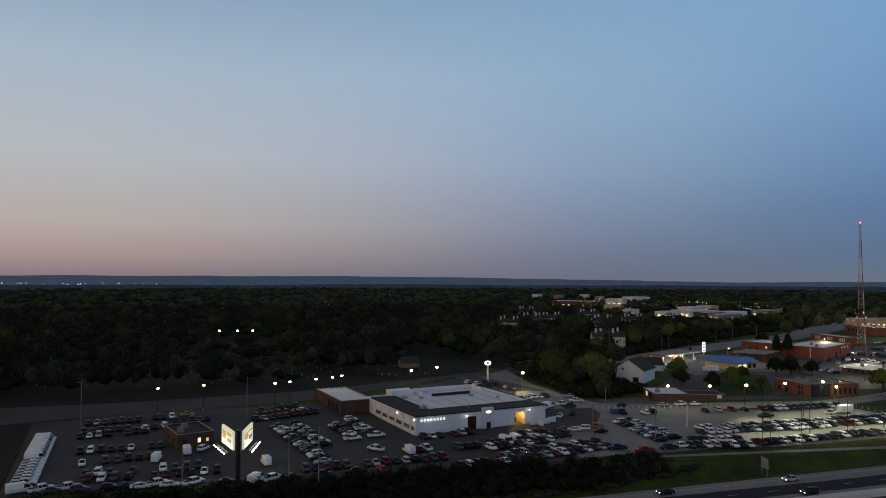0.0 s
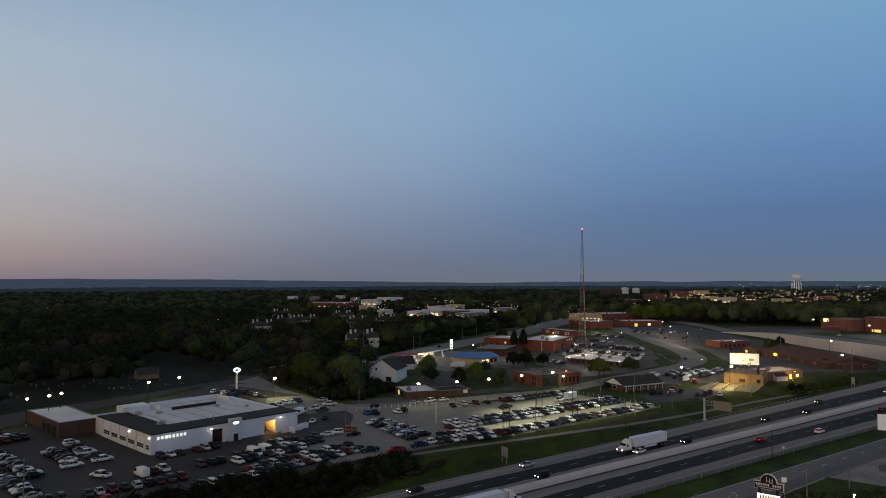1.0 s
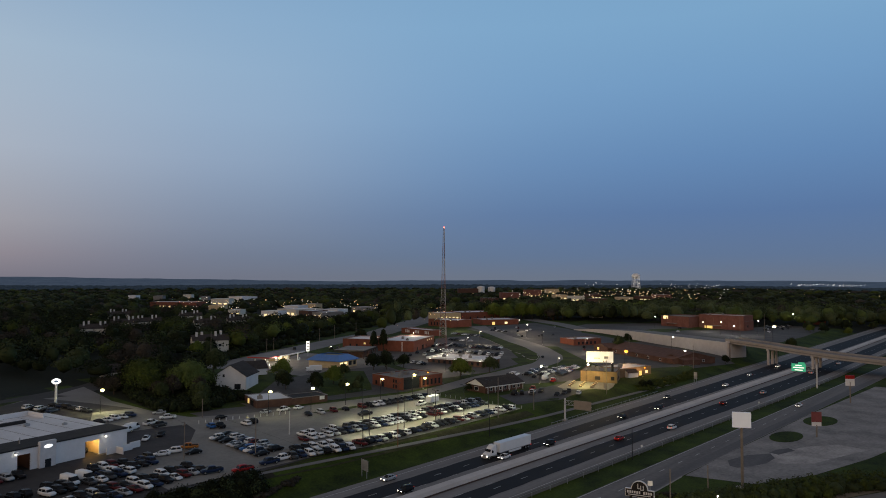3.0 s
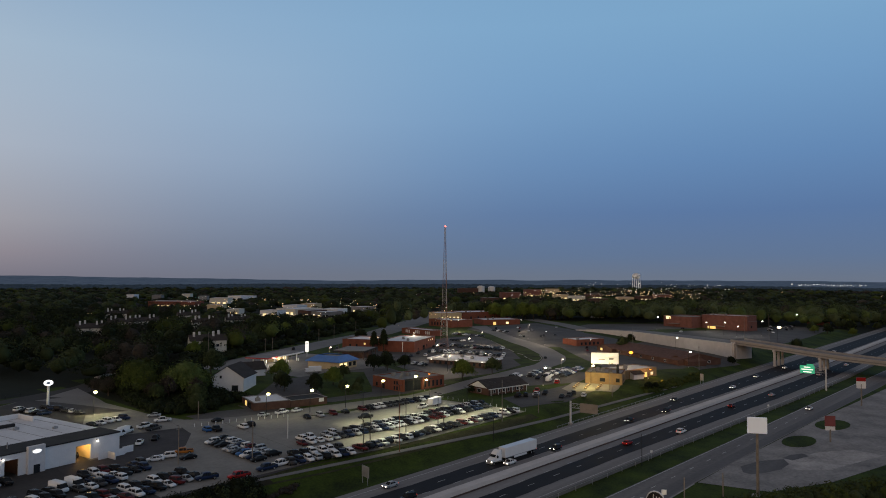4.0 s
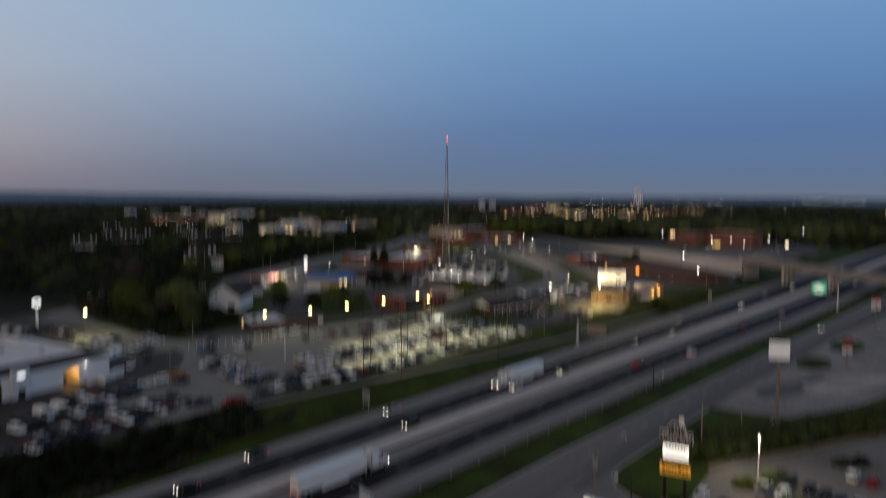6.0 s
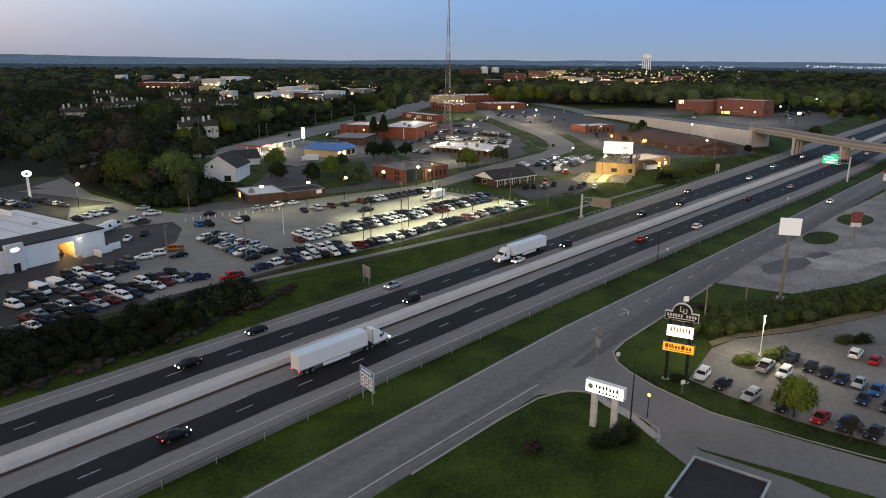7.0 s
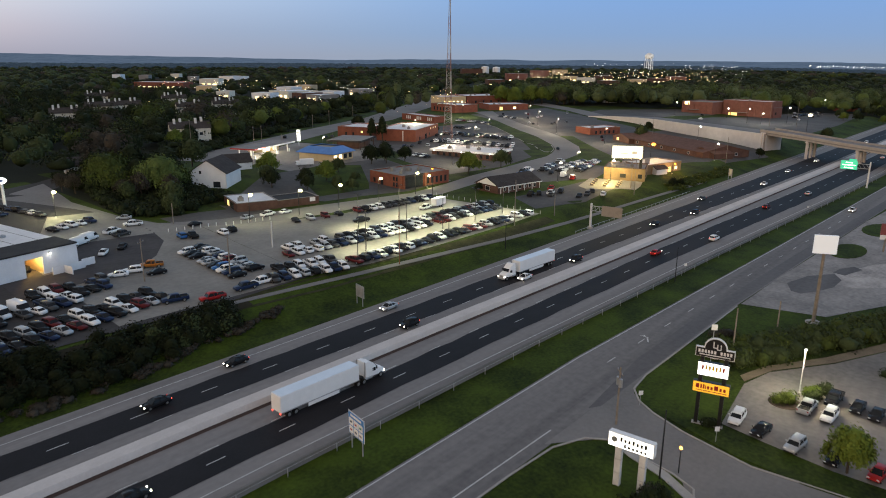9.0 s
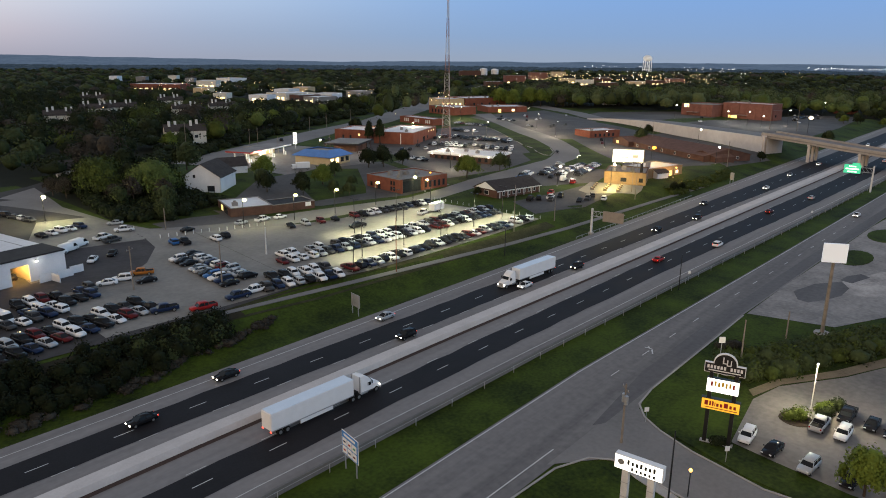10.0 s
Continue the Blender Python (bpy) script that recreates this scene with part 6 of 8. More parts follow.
def semi(x, y, heading, cab_colour, label):
    root = thing("semi_truck", label, "semi truck", pose(x, y, 0.11, 0, 0, heading))
    TR = PAINTS["white"]
    bm = boxed(-10.0, 0, 1.15, 16.0, 2.55, 2.85, 0, 0.06)
    trailer = part("trailer", bm, TR, root, "long white box trailer")
    part("trailer_roof", boxed(-10.0, 0, 4.0, 15.9, 2.45, 0.05), surface("trailer_roof_white", (0.55, 0.62, 0.70), (0.66, 0.72, 0.8), 0.3, 0.4) if "trailer_roof_white" not in bpy.data.materials else bpy.data.materials["trailer_roof_white"], trailer)
    part("rear_door", boxed(-18.04, 0, 1.25, 0.08, 2.4, 2.65), SIGNWHITE, trailer)
    for s in (-1, 1):
        part("rail", boxed(-10.0, s * 1.27, 1.1, 15.9, 0.06, 0.16), GALV, trailer)
        part("side_skirt", boxed(-9.6, s * 1.22, 0.45, 6.4, 0.05, 0.7), TR, trailer)
        part("tail_light", boxed(-18.06, s * 1.05, 0.95, 0.1, 0.36, 0.16), TAILLIT, root)
        part("headlight", boxed(4.0, s * 0.95, 0.95, 0.16, 0.34, 0.24, 0, 0.03), HEADLIT, root)
        part("exhaust_stack", rodded((-0.55, s * 1.05, 1.2), (-0.55, s * 1.05, 3.9), 0.09), GALV, root)
        part("fuel_tank", rodded((-0.6, s * 0.95, 0.8), (1.1, s * 0.95, 0.8), 0.33, n=12), GALV, root)
        part("mirror", boxed(1.9, s * 1.42, 2.1, 0.12, 0.2, 0.6), BLACKMETAL, root)
    cb = PAINTS[cab_colour]
    bm = bmesh.new()
    loft(bm, [(-0.4, hull(0.9, 2.4, 3.75, 1.18, 0.9)), (0.4, hull(0.85, 2.4, 3.8, 1.2, 0.86)), (1.3, hull(0.8, 2.2, 3.35, 1.2, 0.82)), (1.9, hull(0.8, 1.9, 2.75, 1.18, 0.84)), (2.35, hull(0.75, 1.6, 2.05, 1.12, 0.85)),
              (3.6, hull(0.6, 1.4, 1.75, 1.0, 0.8)), (4.05, hull(0.5, 1.1, 1.4, 0.98, 0.82))])
    bmesh.ops.recalc_face_normals(bm, faces=bm.faces)
    cab = part("cab", bm, cb, root, "%s sleeper cab" % cab_colour)
    bm = bmesh.new()
    vs = [bm.verts.new(p) for p in ((1.96, -0.95, 2.72), (1.96, 0.95, 2.72), (2.4, 0.9, 2.1), (2.4, -0.9, 2.1))]
    bm.faces.new(vs)
    r = bmesh.ops.extrude_face_region(bm, geom=list(bm.faces))
    bmesh.ops.translate(bm, vec=(0.05, 0, 0.05), verts=[v for v in r["geom"] if isinstance(v, bmesh.types.BMVert)])
    bmesh.ops.recalc_face_normals(bm, faces=bm.faces)
    part("windscreen", bm, AUTOGLASS, cab)
    for s in (-1, 1):
        part("side_window", boxed(1.45, s * 1.17, 1.75, 0.8, 0.06, 0.6), AUTOGLASS, cab)
    part("grille", boxed(4.07, 0, 0.7, 0.06, 1.1, 0.75), GALV, cab)
    part("bumper", boxed(4.1, 0, 0.4, 0.2, 2.3, 0.35, 0, 0.05), GALV, root)
    part("chassis", boxed(-3.6, 0, 0.75, 9, 1.0, 0.3), BLACKMETAL, root)
    for ax in (3.1, -0.9, -2.2, -15.2, -16.5):
        for s in (-1, 1):
            w_ = part("wheel", wheel_mesh(0.5, 0.32 if ax > 2 else 0.6), [TYRE, RIM], root)
            w_.location = (ax, s * 0.98, 0.5)
    return root


semi(86.5, 93.2, -1.5, "white", "long white articulated truck driving on the highway")
semi(152.5, 108.6, 178, "white", "white articulated truck heading west with lit lamps")
PLACED.append((86, 93))
# box truck by the restaurant, white trailer in the lit lot
for x_, y_, h_, l_ in ((213.5, 268.5, 0, "white box truck beside the restaurant"), (193.4, 169.4, 8, "white enclosed trailer in the car lot")):
    bt = thing("box_truck" if h_ == 0 else "box_trailer", l_, "truck" if h_ == 0 else "trailer", pose(x_, y_, far_z(x_, y_) + 0.1, 0, 0, h_ - 28 * (h_ == 0)))
    part("cargo_box", boxed(0, 0, 0.8, 6.2, 2.4, 2.5, 0, 0.05), PAINTS["white"], bt)
    if h_ == 0:
        part("cab", boxed(-4.1, 0, 0.6, 1.9, 2.1, 1.9, 0, 0.25), PAINTS["white"], bt)
        part("windscreen", boxed(-5.05, 0, 1.5, 0.1, 1.8, 0.7), AUTOGLASS, bt)
    for ax in ((-3.9, 2.0) if h_ == 0 else (-0.6, 0.6)):
        for s in (-1, 1):
            w_ = part("wheel", wheel_mesh(0.42), [TYRE, RIM], bt)
            w_.location = (ax, s * 1.05, 0.42)


# ---- street lamps, poles ----
LENS_Y = glow("sodium_lens", (1.0, 0.90, 0.34), 11.0)
LENS_W = glow("white_lens", (1.0, 0.95, 0.82), 6.0)
LENS_O = glow("orange_lens", (1.0, 0.34, 0.03), 4.0)


def street_lamp(x, y, h, lens, watts=0, colour=(1, 0.95, 0.6), aim=-90, size=0.64, label="lit lamp on a slim dark pole", double=False):
    g = far_z(x, y)
    root = thing("street_lamp", label, "lamp", pose(x, y, g, 0, 0, aim), "street lamps")
    part("base", rodded((0, 0, -0.1), (0, 0, 0.5), 0.28), KERB, root)
    part("pole", rodded((0, 0, 0.4), (0, 0, h - 0.2), 0.13, 0.08), BLACKMETAL, root)
    for s in ((1, -1) if double else (1,)):
        part("arm", rodded((0, 0, h - 0.25), (s * 0.9, 0, h - 0.05), 0.05), BLACKMETAL, root)
        head = part("head", boxed(s * 1.1, 0, h - 0.1, 0.9, 0.5, 0.2, 0, 0.05), BLACKMETAL, root)
        # ball far bigger than a real lens, its size standing in for glare
        bm = bmesh.new()
        ball(bm, s * 1.15, 0, h - 0.18, size, size, size * 0.7, 2)
        if lens:
            part("lens", bm, lens, head)
        else:
            bm.free()
    if watts:
        li = bpy.data.lights.new("lamp_light", "POINT" if lens else "SPOT")
        li.energy, li.color, li.shadow_soft_size = watts, colour, 0.4
        if not lens:
            li.spot_size, li.spot_blend = radians(116), 0.7
        lo = new("lamp_light", li)
        a = radians(aim)
        lo.location = (x + 1.15 * math.cos(a), y + 1.15 * math.sin(a), g + h - 0.9)
    return root


YEL, WARM, ORA = (1.0, 0.96, 0.52), (1.0, 0.93, 0.80), (1.0, 0.55, 0.18)
for x_, y_ in ((135.2, 198.8), (150.8, 193.6), (166.2, 191.4), (185, 191), (203, 189.6)):
    street_lamp(x_, y_, 9.0, LENS_Y, 700, YEL)
street_lamp(94, 244.2, 8.6, LENS_Y, 4200, YEL)
for x_, y_ in ((47.8, 259.1), (61.1, 264.2)):
    street_lamp(x_, y_, 9.0, LENS_Y, 1100, YEL)
for x_, y_ in ((-53, 233), (-37.3, 235.7), (-11.5, 233.3), (-5.7, 235.4), (4.8, 238.9), (11.7, 241.1), (15.9, 243.9)):
    street_lamp(x_, y_ + 6, 9.4, LENS_Y, 0, YEL, size=0.55)
# shielded lamps over the lit rows of the car lot
for x_, y_ in ((136, 145.4), (152, 145.4), (168, 145.4), (184, 145.4), (200, 146), (152, 166), (172, 168), (192, 171)):
    street_lamp(x_, y_, 11.0, None, 8300, (1.0, 0.99, 0.62), double=True, label="shielded twin lamp over the car lot")
street_lamp(266.5, 165.6, 8.6, LENS_W, 500, WARM, size=0.6)
street_lamp(281.4, 148.6, 9.6, LENS_W, 4800, (1.0, 0.74, 0.34), size=0.6)
li_ = bpy.data.lights.new("terrace_light", "POINT")
li_.energy, li_.color, li_.shadow_soft_size = 3600, (1.0, 0.82, 0.26), 0.3
new("terrace_light", li_).location = (273.5, 145.5, far_z(273, 146) + 3.6)
street_lamp(345, 160, 10, LENS_O, 15000, ORA, size=1.05)
street_lamp(322, 138.5, 5, LENS_O, 1500, ORA, size=0.4)
for x_, y_, h_ in ((624, 266, 12), (643, 227, 9), (614, 200, 12), (614, 189, 9), (639, 176, 13), (766, 179, 14), (466, 183, 9), (379, 140, 9)):
    street_lamp(x_, y_, h_, LENS_W, 3000 if 600 < x_ < 660 else 500, WARM, size=0.62)
# lamps added at guessed places to lift the dark town lots
for x_, y_, h_, w_ in ((338, 268, 10, 2600), (383, 292, 10, 2600), (300, 262, 9, 2200), (268, 226, 9, 1800), (455, 300, 11, 3200), (505, 342, 11, 3200), (420, 262, 10, 2400), (478, 392, 10, 3200), (352, 330, 9, 2200), (300, 176, 9, 1800), (400, 215, 10, 2400), (246, 296, 9, 2200)):
    street_lamp(x_, y_, h_, LENS_W, w_ * 2.3, (1.0, 0.84, 0.58), size=0.32, label="slim lamp added to brighten a car park")
street_lamp(567, 143, 13, glow("floodlit_sign", (1.0, 0.85, 0.55), 3), 0, WARM, size=1.5)
street_lamp(325.5, 344, 8, LENS_O, 1600, ORA, size=0.7)
street_lamp(218.6, 197.6, 5.1, LENS_Y, 500, YEL, size=0.6)
street_lamp(231, 207, 5.6, LENS_O, 400, ORA, size=0.4)
for x_, y_ in ((-31.6, 507.2), (-18.9, 504.4), (-8.1, 502)):
    street_lamp(x_, y_, 9, LENS_Y, 0, YEL, size=0.9)
# the lamp in the junction's lot and a small one by the drive
lot_lamp = thing("parking_lot_lamp", "tall pale pole lamp in the parking lot", "lamp", pose(131.5, 34, 0.05))
part("base", rodded((0, 0, 0), (0, 0, 0.7), 0.3), KERB, lot_lamp)
part("pole", rodded((0, 0, 0.5), (0, 0, 8.4), 0.09, 0.06), STONE, lot_lamp)
part("head", boxed(0.15, 0, 8.4, 0.6, 0.35, 0.22, 0, 0.06), STONE, lot_lamp)
part("bracket", boxed(0.35, 0, 5.2, 0.9, 0.1, 0.1), STONE, lot_lamp)
li_ = bpy.data.lights.new("lot_lamp_light", "POINT")
li_.energy, li_.color, li_.shadow_soft_size = 2700, (1.0, 0.88, 0.62), 0.3
new("lot_lamp_light", li_).location = (130.9, 33.6, 8.0)
drive_lamp = thing("drive_lamp", "short dark lamp with an orange globe", "lamp", pose(96, 40.1, 0.05))
part("pole", rodded((0, 0, 0), (0, 0, 3.7), 0.09, 0.06), BLACKMETAL, drive_lamp)
bm = bmesh.new()
ball(bm, 0, 0, 3.85, 0.24, 0.24, 0.24, 2)
part("globe", bm, glow("orange_globe", (1.0, 0.46, 0.10), 2.2), drive_lamp)
li_ = bpy.data.lights.new("drive_light", "POINT")
li_.energy, li_.color, li_.shadow_soft_size = 60, (1.0, 0.6, 0.25), 0.25
new("drive_light", li_).location = (96, 40.1, 4.3)
for u_, v_, w_, c_ in ((39.7, 2.4, 700, (1.0, 0.68, 0.26)), (21.0, 5.0, 30, (1.0, 0.7, 0.4))):
    li_ = bpy.data.lights.new("bay_light", "POINT")
    li_.energy, li_.color, li_.shadow_soft_size = w_, c_, 0.3
    c9, s9 = math.cos(radians(9)), math.sin(radians(9))
    new("bay_light", li_).location = (28.4 + u_ * c9 - v_ * s9, 181.3 + u_ * s9 + v_ * c9, 3.55 + 3.9)
for u_, w_ in ((18.6, 14), (43.5, 16), (4.5, 10)):
    li_ = bpy.data.lights.new("wall_light", "POINT")
    li_.energy, li_.color, li_.shadow_soft_size = w_, (1.0, 0.95, 0.85), 0.2
    new("wall_light", li_).location = (28.4 + u_ * c9 + 1.2 * s9, 181.3 + u_ * s9 - 1.2 * c9, 3.55 + 4.7)
li_ = bpy.data.lights.new("canopy_light", "POINT")
li_.energy, li_.color, li_.shadow_soft_size = 2600, (1.0, 0.95, 0.8), 1.0
new("canopy_light", li_).location = (214, 301, far_z(214, 301) + 4.4)


def utility_pole(x, y, h, arms=True, material=None, r=0.17, label="weathered wooden utility pole with a cross arm"):
    root = thing("utility_pole", label, "utility pole", pose(x, y, far_z(x, y), 0, 0, 20 + (x * 7) % 30), "utility poles")
    part("pole", rodded((0, 0, -0.4), (0, 0, h), r, r * 0.65), material or TIMBER, root)
    if arms:
        part("cross_arm", boxed(0, 0, h - 0.9, 2.4, 0.12, 0.14), TIMBER, root)
        for k in (-1.0, 0.0, 1.0):
            part("insulator", rodded((k, 0, h - 0.76), (k, 0, h - 0.5), 0.06, 0.04, 6), GALV, root)
    return root


for x_, y_, h_, a_ in ((83, 164.5, 10.4, 1), (116.6, 212.7, 6.8, 0), (190.6, 134.5, 14.8, 1), (213, 133.6, 7.6, 0), (269.2, 131.5, 15.3, 1), (-15.1, 142.6, 15, 0), (-8.8, 134.9, 15.2, 0), (-22.5, 219, 15.6, 0),
                       (-75.2, 221, 16.3, 1), (98.3, 152.6, 10.8, 0), (246.5, 358.7, 10, 1), (324, 401, 10, 1), (255.3, 363.5, 9.7, 1), (504, 522, 13.3, 1), (402.7, 446.7, 10.2, 1), (379, 134, 13.4, 1), (-40.2, 145.6, 9.1, 0),
                       (599, 178, 20, 0), (598, 158, 21, 0), (154.6, 44.4, 8.5, 0), (141.5, 48.5, 9.5, 0), (347, 410.6, 11, 1), (208.8, 361.8, 16, 1), (238.6, 321, 9, 0), (262.6, 307.2, 9, 0), (427, 196.7, 17, 0), (276.9, 136.8, 13, 1)):
    utility_pole(x_, y_, h_, a_, label="weathered wooden utility pole" if not a_ else "weathered wooden utility pole with a cross arm")
utility_pole(136, 132.7, 14.2, False, surface("rusty_steel", (0.16, 0.055, 0.03), (0.24, 0.09, 0.05), 0.6, 0.8), 0.12, "tall rust-red steel pole")
utility_pole(121.1, 167.3, 7.6, False, STONE, 0.22, "pale concrete post in the lot")
for x_, y_, h_ in ((172.8, 125.1, 7.8), (177.8, 75.4, 9.2), (126.3, 138.0, 9.2), (165.7, 141.0, 6.5), (93, 41.5, 10.4)):
    utility_pole(x_, y_, h_, False, BLACKMETAL, 0.13, "slim black steel pole")
tp = utility_pole(102.4, 52.8, 9.7, True, None, 0.2, "wooden utility pole carrying grey transformers")
for s_ in (-0.45, 0.45):
    part("transformer", rodded((s_, 0, 6.6), (s_, 0, 7.9), 0.32, n=12), GALV, tp, "grey transformer can")


# ---- signs ----
def sign_panel(root, name, x, z, w, h, d, material, label=""):
    return part(name, boxed(x, 0, z, w, d, h, 0, 0.03), material, root, label)


pylon = thing("shop_pylon_sign", "tall black pylon with three lit shop signs", "sign", pose(111.6, 42.1, 0.05, 0, 0, -76))
for x in (-1.7, 1.7):
    part("post", boxed(x, 0, -0.3, 0.55, 0.5, 12.2), BLACKMETAL, pylon)
part("footing", boxed(0, 0, -0.1, 4.6, 1.0, 0.25), KERB, pylon)
SG_Y, SG_W = glow("lit_yellow_panel", (0.85, 0.43, 0.04), 0.42), glow("lit_white_panel", (1.0, 0.97, 0.90), 1.25)
low = sign_panel(pylon, "sign_box", 0, 5.5, 5.4, 1.75, 0.9, BLACKMETAL)
part("panel", boxed(0, -0.47, 5.58, 5.2, 0.06, 1.6), SG_Y, low, "lit yellow sign panel")
for k, (x, w, h) in enumerate(((-1.95, 0.62, 0.72), (-1.42, 0.3, 0.72), (-1.05, 0.3, 0.72), (-0.75, 0.16, 0.6), (-0.4, 0.4, 0.5), (0.1, 0.4, 0.5), (0.75, 0.7, 0.74), (1.4, 0.42, 0.5), (1.95, 0.42, 0.5))):
    part("letter_bar", boxed(x, -0.52, 6.2, w * 0.8, 0.05, h), surface("sign_red", (0.30, 0.015, 0.01), (0.36, 0.02, 0.015), 1, 0.6) if k == 0 else bpy.data.materials["sign_red"], low)
part("underline", boxed(0.1, -0.52, 5.85, 4.5, 0.05, 0.1), bpy.data.materials["sign_red"], low)
mid = sign_panel(pylon, "sign_box", 0, 8.3, 4.5, 2.2, 0.7, BLACKMETAL)
part("panel", boxed(0, -0.37, 8.38, 4.35, 0.06, 2.05), SG_W, mid, "lit white sign panel")
for k in range(7):
    part("letter_bar", boxed(-1.5 + 0.5 * k, -0.41, 9.25 + 0.1 * (k % 2), 0.3, 0.04, 0.75), bpy.data.materials["sign_red"] if k in (0, 6) else surface("sign_amber", (0.6, 0.36, 0.03), (0.7, 0.42, 0.05), 1, 0.6) if k == 1 else bpy.data.materials["sign_amber"], mid)
top = sign_panel(pylon, "sign_box", 0, 11.3, 5.6, 1.55, 0.5, SIGNWHITE)
part("panel", boxed(0, -0.27, 11.4, 5.4, 0.05, 1.35), BLACKMETAL, top, "black panel with a white edge")
for k in range(11):
    part("letter_bar", boxed(-2.25 + 0.45 * k, -0.31, 12.0, 0.3, 0.04, 0.5), SIGNWHITE, top) if k != 6 else None
part("underline", boxed(0, -0.31, 11.65, 4.4, 0.04, 0.16), SIGNWHITE, top)
bm = rodded((0, -0.23, 12.85), (0, 0.23, 12.85), 1.65, n=28)
part("arch", bm, SIGNWHITE, top, "rounded crest with a white edge")
part("arch_face", rodded((0, -0.29, 12.85), (0, -0.2, 12.85), 1.5, n=28), BLACKMETAL, top)
part("crest_bar", boxed(-0.3, -0.32, 12.95, 0.16, 0.05, 1.0), SIGNWHITE, top)
part("crest_bar", boxed(-0.1, -0.32, 12.95, 0.5, 0.05, 0.14), SIGNWHITE, top)
for x in (0.25, 0.75):
    part("crest_bar", boxed(x, -0.32, 12.75, 0.15, 0.05, 0.85), SIGNWHITE, top)
part("crest_bar", boxed(0.5, -0.32, 12.7, 0.6, 0.05, 0.14), SIGNWHITE, top)

carpet = thing("carpet_shop_sign", "lit white box sign on two white columns", "sign", pose(88.2, 43.7, 0.0, 0, 0, -86))
for x in (-1.65, 1.65):
    col = part("column", boxed(x, 0, -0.3, 0.85, 0.7, 6.3), STONE, carpet)
    for z in (1.9, 3.9):
        part("joint", boxed(x, 0, z, 0.9, 0.75, 0.08), GALV, col)
bx = part("sign_box", boxed(0, 0, 5.75, 6.2, 1.0, 2.0, 0, 0.06), SIGNWHITE, carpet)
part("panel", boxed(0, -0.52, 5.85, 6.0, 0.06, 1.8), SG_W, bx, "lit white panel")
part("panel", boxed(0, 0.52, 5.85, 6.0, 0.06, 1.8), SG_W, bx, "lit white panel")
part("emblem", rodded((-2.2, -0.6, 6.85), (-2.2, -0.53, 6.85), 0.42, n=16), GALV, bx)
for k in range(7):
    part("letter_bar", boxed(-1.25 + 0.55 * k, -0.57, 6.75, 0.30, 0.05, 0.5 + 0.15 * (k % 3 == 0)), BLACKMETAL, bx)
for k in range(6):
    part("letter_bar", boxed(-0.7 + 0.55 * k, -0.57, 6.02, 0.28, 0.05, 0.36 + 0.12 * (k == 0)), BLACKMETAL, bx)

blue_sign = thing("service_sign", "blue highway service sign with six logo panels", "road sign", pose(70.3, 77.1, 0.0, 0, 0, 78 + 180))
for x in (-1.5, 1.5):
    part("post", boxed(x, 0.1, -0.3, 0.16, 0.16, 5.6), GALV, blue_sign)
pn = part("panel", boxed(0, 0, 2.4, 4.2, 0.1, 3.4, 0, 0.02), surface("sign_blue", (0.04, 0.18, 0.46), (0.05, 0.22, 0.54), 1, 0.5), blue_sign, "blue sign panel")
part("border", boxed(0, 0.03, 2.32, 4.4, 0.06, 3.56), SIGNWHITE, pn)
for r_ in range(2):
    for c_ in range(3):
        part("logo_panel", boxed(-1.3 + 1.3 * c_, -0.07, 2.6 + 1.25 * r_, 1.1, 0.05, 1.05), SIGNWHITE, pn)
        part("logo_bar", boxed(-1.3 + 1.3 * c_, -0.105, 2.98 + 1.25 * r_, 0.56, 0.03, 0.26), (PAINTS["red"], PAINTS["navy"], PAINTS["maroon"], PAINTS["navy"], PAINTS["red"], surface("sign_green2", (0.02, 0.2, 0.12), (0.03, 0.24, 0.15), 1, 0.5) if "sign_green2" not in bpy.data.materials else bpy.data.materials["sign_green2"])[r_ * 3 + c_], pn)
part("word_bar", boxed(0, -0.07, 5.25, 3.0, 0.05, 0.3), SIGNWHITE, pn)

back_sign = thing("highway_sign_back", "grey back of a highway sign on two posts", "road sign", pose(112.3, 122.2, 0.0, 0, 0, 80))
for x in (-1.2, 1.2):
    part("post", boxed(x, 0, -0.3, 0.15, 0.15, 4.6), GALV, back_sign)
part("panel", boxed(0, -0.1, 1.9, 3.4, 0.08, 2.9), GALV, back_sign, "bare metal panel back")
low_sign = thing("roadside_sign", "grey sign on posts by the far shoulder", "road sign", pose(343.6, 119.4, 0, 0, 0, 80))
for x in (-0.7, 0.7):
    part("post", boxed(x, 0, -0.3, 0.18, 0.18, 5.2), GALV, low_sign)
part("panel", boxed(0, -0.12, 2.0, 1.9, 0.1, 3.4), GALV, low_sign)
gantry = thing("sign_cantilever", "grey steel cantilever with the back of a sign", "road sign", pose(214.3, 120.3, 0, 0, 0, -84))
part("footing", rodded((0, 0, -0.2), (0, 0, 0.6), 0.9, n=12), KERB, gantry)
part("post", rodded((0, 0, 0.5), (0, 0, 8.6), 0.4, 0.34, 12), STONE, gantry)
bm = bmesh.new()
for z in (6.2, 7.8):
    rod(bm, (0, -0.3, z), (11, -0.3, z), 0.12)
for k in range(7):
    rod(bm, (1.5 * k, -0.3, 6.2), (1.5 * k + 1.5, -0.3, 7.8), 0.07, n=5)
    rod(bm, (1.5 * k, -0.3, 6.2), (1.5 * k, -0.3, 7.8), 0.07, n=5)
part("truss", bm, GALV, gantry)
part("panel", boxed(7.4, -0.6, 4.9, 7.0, 0.12, 3.4), surface("sign_back", (0.22, 0.19, 0.16), (0.3, 0.26, 0.22), 0.6, 0.7), gantry, "brown-grey sign back")
